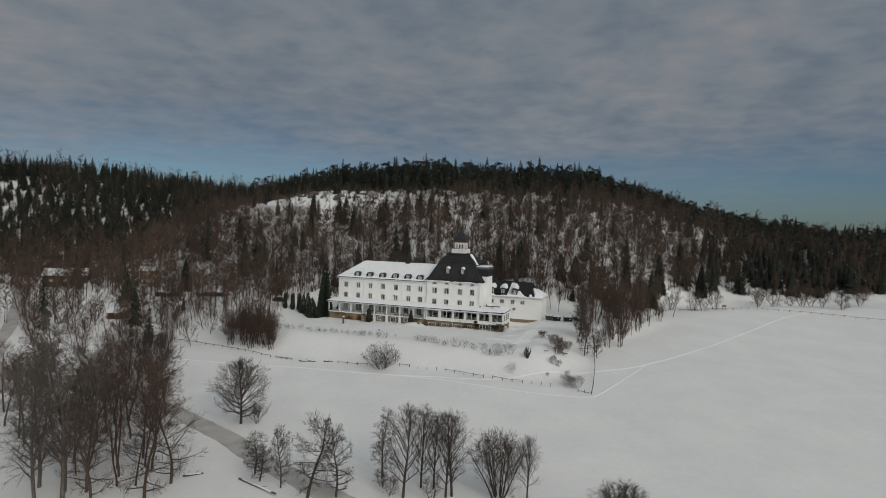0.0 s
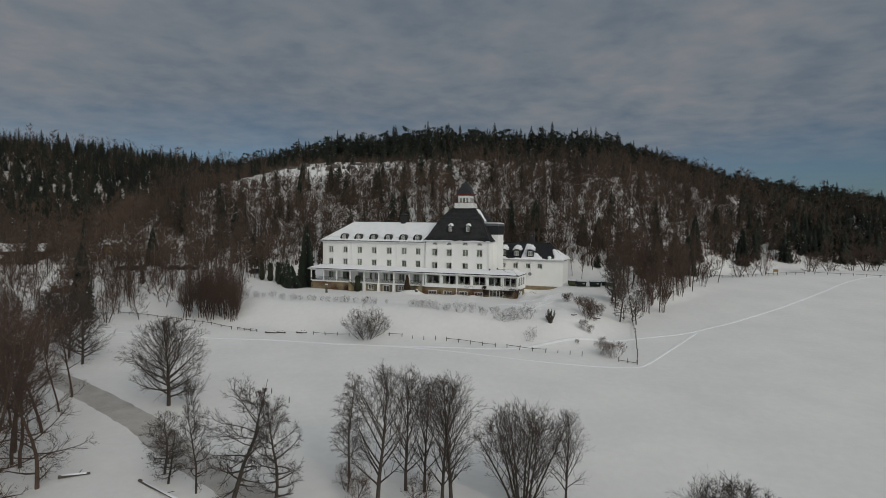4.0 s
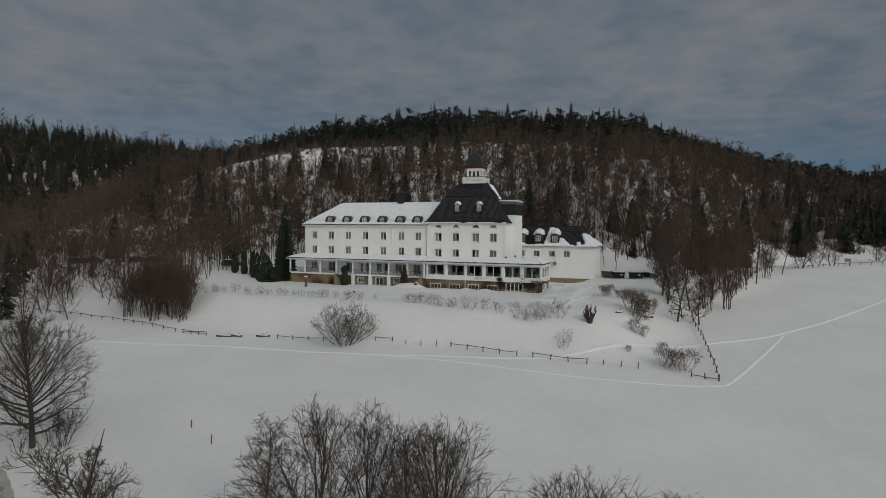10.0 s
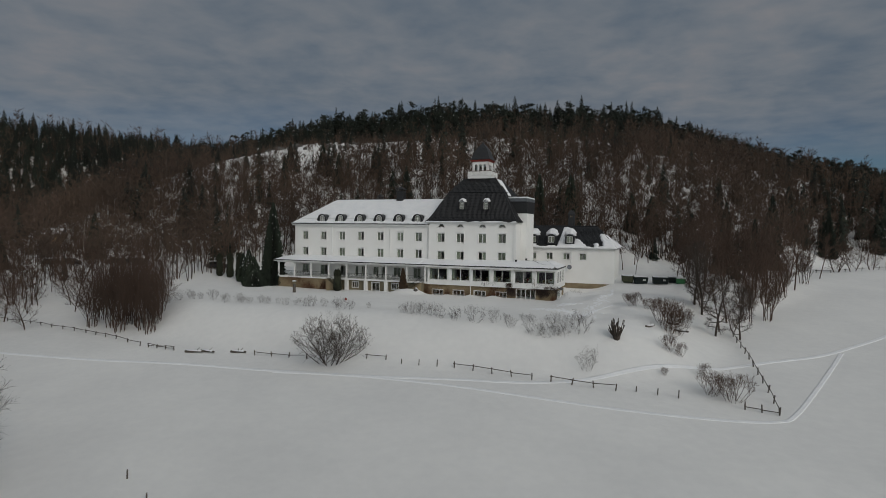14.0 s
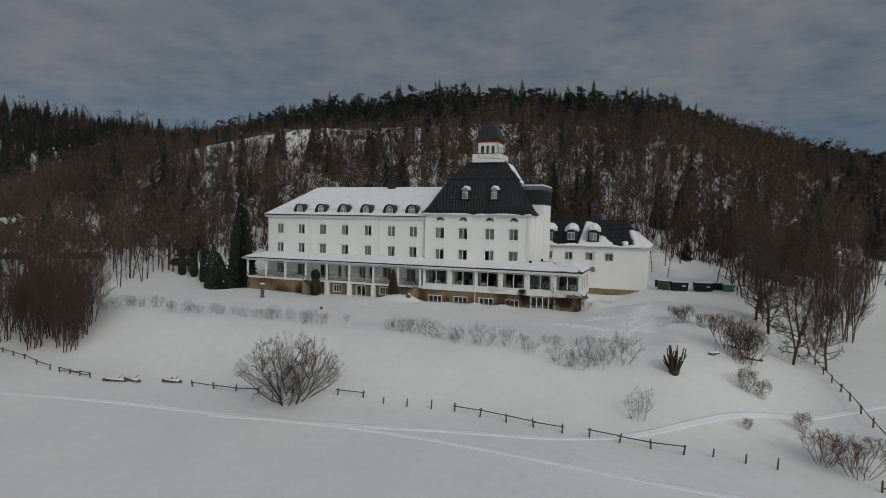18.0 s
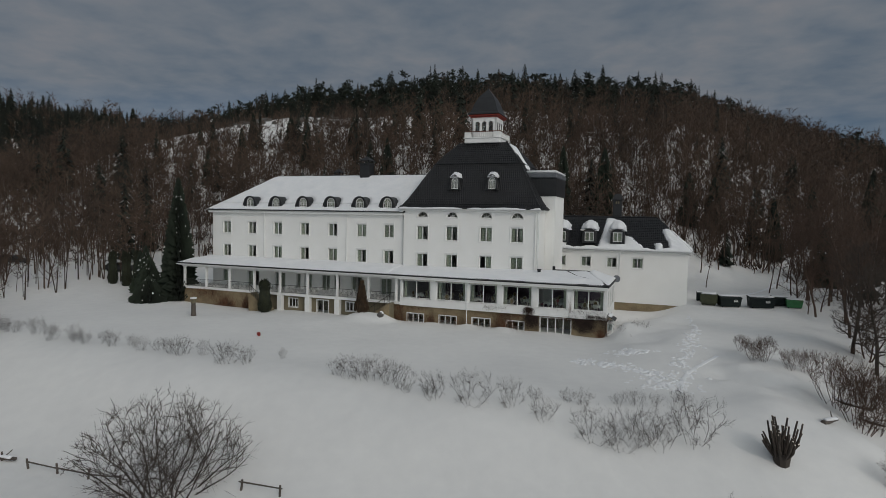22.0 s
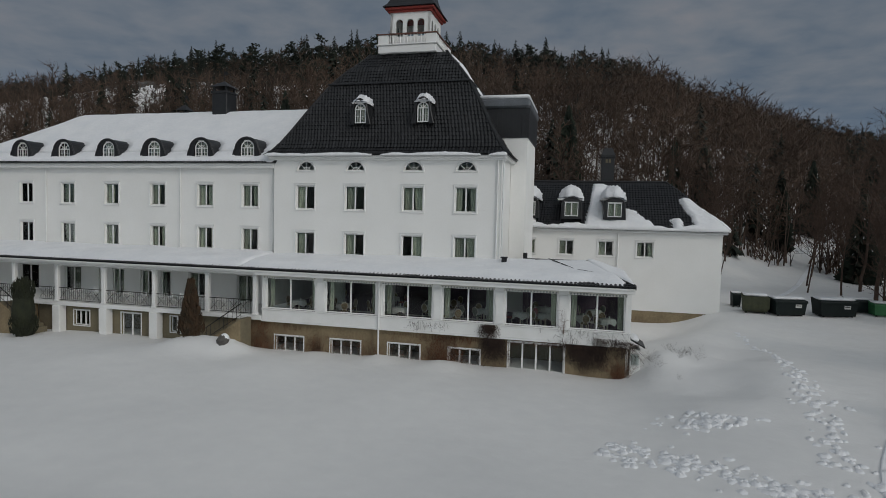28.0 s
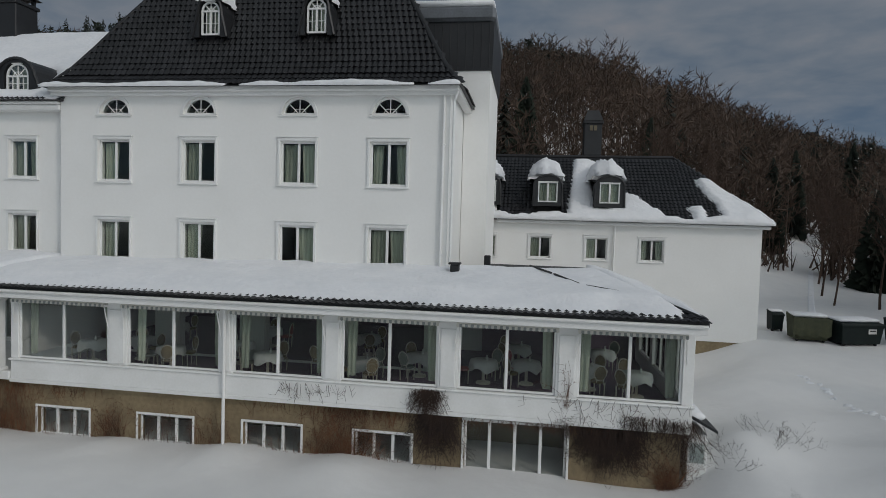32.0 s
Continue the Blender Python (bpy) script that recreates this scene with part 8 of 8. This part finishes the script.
    # cabins and parked cars on the slope to the left
    def cabin(x, y, w, d, h, turn, wallm, label, windows=2):
        c = thing("cabin", label, "cabin", "cabins", at=pose(x, y, gz(x, y), 0, 0, turn))
        part("wall", Geo().box(-w / 2, w / 2, -d / 2, d / 2, -0.8, h), wallm, c)
        r = Geo().add([(-w / 2 - 0.4, -d / 2 - 0.5, h - 0.1), (w / 2 + 0.4, -d / 2 - 0.5, h - 0.1), (w / 2 + 0.4, d / 2 + 0.5, h - 0.1), (-w / 2 - 0.4, d / 2 + 0.5, h - 0.1), (-w / 2 - 0.4, 0, h + d * 0.3), (w / 2 + 0.4, 0, h + d * 0.3)], [(0, 1, 5, 4), (2, 3, 4, 5), (1, 2, 5), (3, 0, 4), (3, 2, 1, 0)])
        part("roof", r, BLACK, c)
        for s in (-1, 1):
            part("roof_snow", Geo().add([(-w / 2 - 0.3, s * (d / 2 + 0.4), h + 0.0), (w / 2 + 0.3, s * (d / 2 + 0.4), h + 0.0), (w / 2 + 0.3, 0, h + d * 0.3 + 0.35), (-w / 2 - 0.3, 0, h + d * 0.3 + 0.35), (-w / 2 - 0.3, s * (d / 2 + 0.35), h + 0.25), (w / 2 + 0.3, s * (d / 2 + 0.35), h + 0.25)], [(0, 1, 5, 4), (4, 5, 2, 3), (0, 4, 3), (1, 2, 5)]), SNOW_ROOF, c)
        for i in range(windows):
            wx = -w / 2 + w * (i + 0.6) / (windows + 0.2)
            wi = part("window", Geo().box(wx - 0.55, wx + 0.55, -d / 2 - 0.05, -d / 2, 0.9, 1.9), TRIM, c)
            part("pane", Geo().box(wx - 0.45, wx + 0.45, -d / 2 - 0.06, -d / 2 - 0.05, 1.0, 1.8), GLASS, wi)
    cabin(-97.5, -24.5, 4.2, 3.6, 1.5, 30, HUT, "small dark hut with snow on its roof", 1)
    cabin(-150, 2, 13, 7, 3.0, 40, HUT, "brown boarded cabin with snowy roof", 3)
    cabin(-124, 12, 4.5, 4, 2.2, 35, OCHRE, "small ochre boarded cabin with snowy roof", 1)

    def car(x, y, turn, body):
        c = thing("parked_car", "parked dark car under a layer of snow", "car", "parked cars", at=pose(x, y, gz(x, y), 0, 0, turn))
        g = Geo().prism([(-2.1, 0.3), (2.1, 0.3), (2.15, 0.7), (1.9, 0.9), (1.0, 0.98), (0.5, 1.42), (-1.2, 1.45), (-1.8, 0.98), (-2.1, 0.9)], -0.85, 0.85)
        part("body", g, body, c)
        part("side_window", Geo().prism([(-1.5, 1.0), (0.85, 1.0), (0.45, 1.36), (-1.1, 1.38)], -0.87, -0.855), GLASS, c)
        for sx in (-1.3, 1.35):
            for sy in (-0.8, 0.8):
                w = part("wheel", Geo().tube((sx, sy - 0.1, 0.32), (sx, sy + 0.1, 0.32), 0.32, n=12), RUBBER, c)
        part("snow", Geo().box(-1.25, 0.55, -0.8, 0.8, 1.44, 1.62, 0.07), SNOW_ROOF, c, smooth=True)
    for x, y, a in ((-103, -3, 10), (-99.5, -1.5, 12), (-90, 2.5, 15), (-86.5, 4, 15), (-66.5, 7, 20)):
        car(x, y, a, BLACK)


build_small()


# ---- dining furniture behind the veranda glass ----
def build_furniture():
    def oval_chair(seat):
        t = thing("dining_chair", "pale oval-backed dining chair", "chair", "dining chairs")
        part("seat", Geo().lathe(0, 0, [(0.2, 0.42), (0.225, 0.45), (0.2, 0.49)], 12), seat, t)
        for sx in (-1, 1):
            for sy in (-1, 1):
                part("leg", Geo().tube((sx * 0.16, sy * 0.16, 0), (sx * 0.17, sy * 0.17, 0.44), 0.016, 0.022, 6), CANE, t)
        g = Geo()
        pts = [(math.cos(a) * 0.2, 0.21 + 0.04 * math.sin(a), 0.75 + math.sin(a) * 0.24) for a in np.linspace(0, 2 * math.pi, 15)]
        for p, q in zip(pts[:-1], pts[1:]):
            g.tube(p, q, 0.018, n=5, caps=False)
        g.tube((-0.1, 0.18, 0.45), (-0.12, 0.2, 0.56), 0.018, n=5).tube((0.1, 0.18, 0.45), (0.12, 0.2, 0.56), 0.018, n=5)
        part("back_frame", g, CANE, t)
        part("back_pad", Geo().prism([(math.cos(a) * 0.18, 0.75 + math.sin(a) * 0.22) for a in np.linspace(0, 2 * math.pi, 13)[:-1]], 0.205, 0.225), seat, t)
        return t
    pink = mat("pink_upholstery", (0.42, 0.12, 0.13), rough=0.9)
    grey = mat("grey_green_upholstery", (0.26, 0.28, 0.25), rough=0.9)
    protos = [oval_chair(PLINTH), oval_chair(grey), oval_chair(pink)]
    tab = thing("dining_table", "dining table under a long white cloth", "table", "dining tables")
    part("tabletop", Geo().tube((0, 0, 0.70), (0, 0, 0.74), 0.44, n=18), CANE, tab)
    part("pedestal", Geo().lathe(0, 0, [(0.25, 0), (0.24, 0.04), (0.05, 0.1), (0.05, 0.7)], 10), CANE, tab)
    n = 28
    v = [(0, 0, 0.755)] + [(math.cos(6.283 * i / n) * 0.45, math.sin(6.283 * i / n) * 0.45, 0.75) for i in range(n)] + [(math.cos(6.283 * i / n) * (0.47 + 0.05 * math.sin(i * 1.8)), math.sin(6.283 * i / n) * (0.47 + 0.05 * math.sin(i * 1.8)), 0.48 + 0.08 * math.sin(i * 0.9)) for i in range(n)]
    f = [(0, 1 + i, 1 + (i + 1) % n) for i in range(n)] + [(1 + i, 1 + n + i, 1 + n + (i + 1) % n, 1 + (i + 1) % n) for i in range(n)]
    cloth = mesh_of("tablecloth", v, f, CLOTH, True)
    rnd = random.Random(8)
    spots = [(-12.2, -1.7), (-10.9, -0.9), (-9.1, -1.9), (-7.2, -0.6), (-5.6, -1.9), (-3.9, -0.6), (-2.3, -1.9), (-0.7, -0.7), (1.5, -1.0), (2.9, -0.8), (4.9, -0.9), (6.3, -1.4), (-11.4, 2.0), (-7.4, 2.2), (-3.2, 1.9), (2.6, 1.6), (5.6, 1.6)]
    first_t, used = True, set()
    for i, (x, y) in enumerate(spots):
        m = pose(x, y, FLOOR_Z, 0, 0, rnd.uniform(0, 90))
        if first_t:
            tab.matrix_basis = m
            first_t = False
        else:
            copy_thing(tab, m)
        tagged(part("tablecloth", cloth, None, at=pose(x, y, FLOOR_Z + 0.004, 0, 0, rnd.uniform(0, 90))), "long white cloth on a dining table", "tablecloth", "tablecloths")
        for k in range(rnd.choice((2, 3, 3))):
            a = k * 115 + rnd.uniform(-20, 20) + (30 if i % 2 else -20)
            cx, cy = x + math.sin(radians(a)) * -0.66, y + math.cos(radians(a)) * 0.66
            if cy < -3.0:
                cy = -3.0
            kind = rnd.choice((0, 0, 1, 1, 2)) if i in (8, 9, 13) else rnd.choice((0, 0, 1))
            m = pose(cx, cy, FLOOR_Z, 0, 0, a)
            if kind in used:
                copy_thing(protos[kind], m)
            else:
                protos[kind].matrix_basis = m
                used.add(kind)
        vase = thing("table_vase", "small white vase on a dining table", "vase", "table vases", at=pose(x + 0.1, y, FLOOR_Z + 0.76))
        part("vase", Geo().lathe(0, 0, [(0.03, 0), (0.05, 0.05), (0.02, 0.14), (0.03, 0.17)], 8), CLOTH, vase)
    for k in (0, 1, 2):
        if k not in used:
            protos[k].matrix_basis = pose(-6.0 + k, 3.0, FLOOR_Z)
    # slatted white chairs and tables stored on the open gallery
    seat = thing("garden_chair", "folding white garden chair on the gallery", "chair", "garden chairs")
    part("seat", Geo().box(-0.22, 0.22, -0.2, 0.2, 0.42, 0.45), TRIM, seat)
    part("backrest", Geo().box(-0.22, 0.22, 0.18, 0.21, 0.6, 0.66).box(-0.22, 0.22, 0.2, 0.23, 0.74, 0.8).box(-0.22, -0.19, 0.18, 0.22, 0.42, 0.85).box(0.19, 0.22, 0.18, 0.22, 0.42, 0.85), TRIM, seat)
    for sx in (-1, 1):
        part("leg", Geo().tube((sx * 0.2, -0.2, 0), (sx * 0.2, 0.2, 0.44), 0.015, n=5), TRIM, seat)
        part("leg", Geo().tube((sx * 0.18, 0.2, 0), (sx * 0.18, -0.2, 0.44), 0.015, n=5), TRIM, seat)
    first = True
    for i in range(18):
        x = -28.2 + i * 0.68 + rnd.uniform(-0.1, 0.1)
        m = pose(x, -2.7 + rnd.uniform(-0.2, 0.2), FLOOR_Z, 0, 0, rnd.choice((0, 90, 180)))
        if first:
            seat.matrix_basis = m
            first = False
        else:
            copy_thing(seat, m)


build_furniture()


# ---- climbing vines, dead and brown ----
def build_vines():
    rnd = random.Random(31)

    def vine(name, cx, zlo, zhi, w, n, y, label, bulge=0.05, hang=False, material=VINE):
        """Thin woody stems climbing from the ground, or hanging, with short side tendrils."""
        V, F = [], []

        def strand(p, d, steps, length, r):
            for k in range(steps):
                q = p + d * length * rnd.uniform(0.6, 1.3)
                q.y = min(q.y, y - 0.006)
                s = d.cross(Vector((0, 1, 0.1))).normalized() * r
                e = Vector((0, -r, 0))
                b = len(V)
                V.extend([p - s, p + e, p + s, q - s * 0.85, q + e, q + s * 0.85])
                F.extend([(b, b + 1, b + 4, b + 3), (b + 1, b + 2, b + 5, b + 4)])
                yield q
                d = (d + Vector((rnd.gauss(0, 0.2), rnd.gauss(0, 0.06), rnd.gauss(0, 0.1)))).normalized()
                p, r = q, r * 0.93
        for i in range(n):
            dx = max(-1.7, min(1.7, rnd.gauss(0, 0.62)))
            x = cx + dx * w
            top = zlo + (zhi - zlo) * (1.0 - 0.04 * abs(rnd.gauss(0, 1)) if hang else rnd.uniform(0.35, 1.0) * math.exp(-0.45 * dx * dx))
            yy = y - abs(rnd.gauss(0, bulge)) - 0.008
            p, d = (Vector((x, yy, top)), Vector((rnd.gauss(0, 0.4), 0, -1))) if hang else (Vector((x, yy, zlo - 0.1)), Vector((rnd.gauss(0, 0.16), 0, 1)))
            n_steps = max(2, int((top - zlo) / 0.15 * (rnd.uniform(0.15, 1.05) * math.exp(-0.25 * dx * dx) if hang else 1)))
            for q in strand(p, d.normalized(), n_steps, 0.15, rnd.uniform(0.003, 0.007)):
                if q.z > zhi:
                    break
                for j in range(2):
                    if rnd.random() < 0.28:
                        for _ in strand(q.copy(), Vector((rnd.gauss(0, 1), -0.1, rnd.gauss(-0.2, 0.6))).normalized(), 3, 0.07, 0.0035):
                            pass
        tagged(part(name, mesh_of(name, V, F, material), None), label, "vine", "vines", "stuff")
    dense = "dense dead brown creeper on the tan basement wall"
    loose = "thin bare reddish creeper stems on the basement wall"
    yb, yp = -3.25, -3.54
    over = "dark dead creeper matted over the white parapet"
    vine("creeper", 0.35, 0.8, 2.70, 0.45, 420, yb, dense, 0.10, True, VINE_D)
    vine("creeper", 0.1, 2.3, 3.42, 0.34, 260, yp, over, 0.10, True, VINE_D)
    vine("creeper", 5.4, 0.9, 2.72, 0.75, 620, yb, dense, 0.08, True, VINE_D)
    vine("creeper", 4.7, 1.2, 2.72, 0.5, 200, yb, dense, 0.08, True, VINE_D)
    vine("creeper", 6.9, 0.6, 2.64, 0.28, 150, yb, loose, 0.06)
    vine("creeper", 6.3, 2.4, 3.1, 0.7, 110, yp, over, 0.16, True, VINE_D)
    vine("creeper", 6.2, 2.55, 3.45, 0.9, 46, yp, over, 0.05, False, VINE_D)
    vine("creeper", 7.2, 1.2, 3.0, 0.35, 120, -3.35, dense, 0.22, True, VINE_D)
    vine("creeper", 4.3, 2.5, 3.45, 0.8, 34, yp, over, 0.04, False, VINE_D)
    vine("creeper", -2.6, 1.0, 2.68, 1.0, 130, yb, loose, 0.04, True)
    vine("creeper", -13.9, 1.0, 2.68, 1.2, 90, yb, loose, 0.04, True)
    vine("creeper", -2.4, 0.9, 2.66, 1.1, 230, yb, loose)
    vine("creeper", -1.4, 1.9, 2.66, 1.2, 90, yb, loose, 0.05, True)
    vine("creeper", -6.7, 0.9, 2.5, 0.5, 30, yb, loose)
    vine("creeper", -8.6, 0.9, 2.66, 7.0, 110, yb, loose, 0.02)
    vine("creeper", 2.6, 2.4, 2.68, 1.8, 90, yb, loose, 0.05, True)
    vine("creeper", -5.0, 1.95, 2.6, 1.1, 22, yb, loose, 0.04, True)
    vine("creeper", -10.2, 1.0, 2.6, 0.65, 70, yb, loose)
    vine("creeper", -13.9, 1.0, 2.66, 1.0, 120, yb, loose)
    vine("creeper", -12.0, 1.9, 2.6, 1.0, 40, yb, loose, 0.05, True)
    vine("creeper", 3.6, 2.5, 2.72, 2.4, 90, yb, "thin dead creeper under the veranda parapet", 0.06, True)
    vine("creeper", 5.4, 2.6, 3.45, 1.6, 30, yp, "thin dead tendrils over the white parapet", 0.02, True, VINE_D)
    vine("creeper", 4.0, 3.3, 5.0, 0.12, 8, yp, "thin dead tendrils on a veranda post", 0.02)
    vine("creeper", -3.4, 2.5, 3.35, 1.0, 26, yp, "thin dead tendrils over the white parapet", 0.02, True, VINE_D)
    vine("creeper", -39.5, 0.9, 2.9, 2.4, 260, -3.46, "rust-brown creeper on the gallery base", 0.08, True)
    vine("creeper", -36.5, 0.9, 2.7, 1.6, 260, -3.46, "rust-brown creeper on the gallery base", 0.08)
    vine("creeper", -33.4, 0.9, 3.2, 0.7, 200, -3.46, "rust-brown creeper on the gallery base", 0.1)


build_vines()
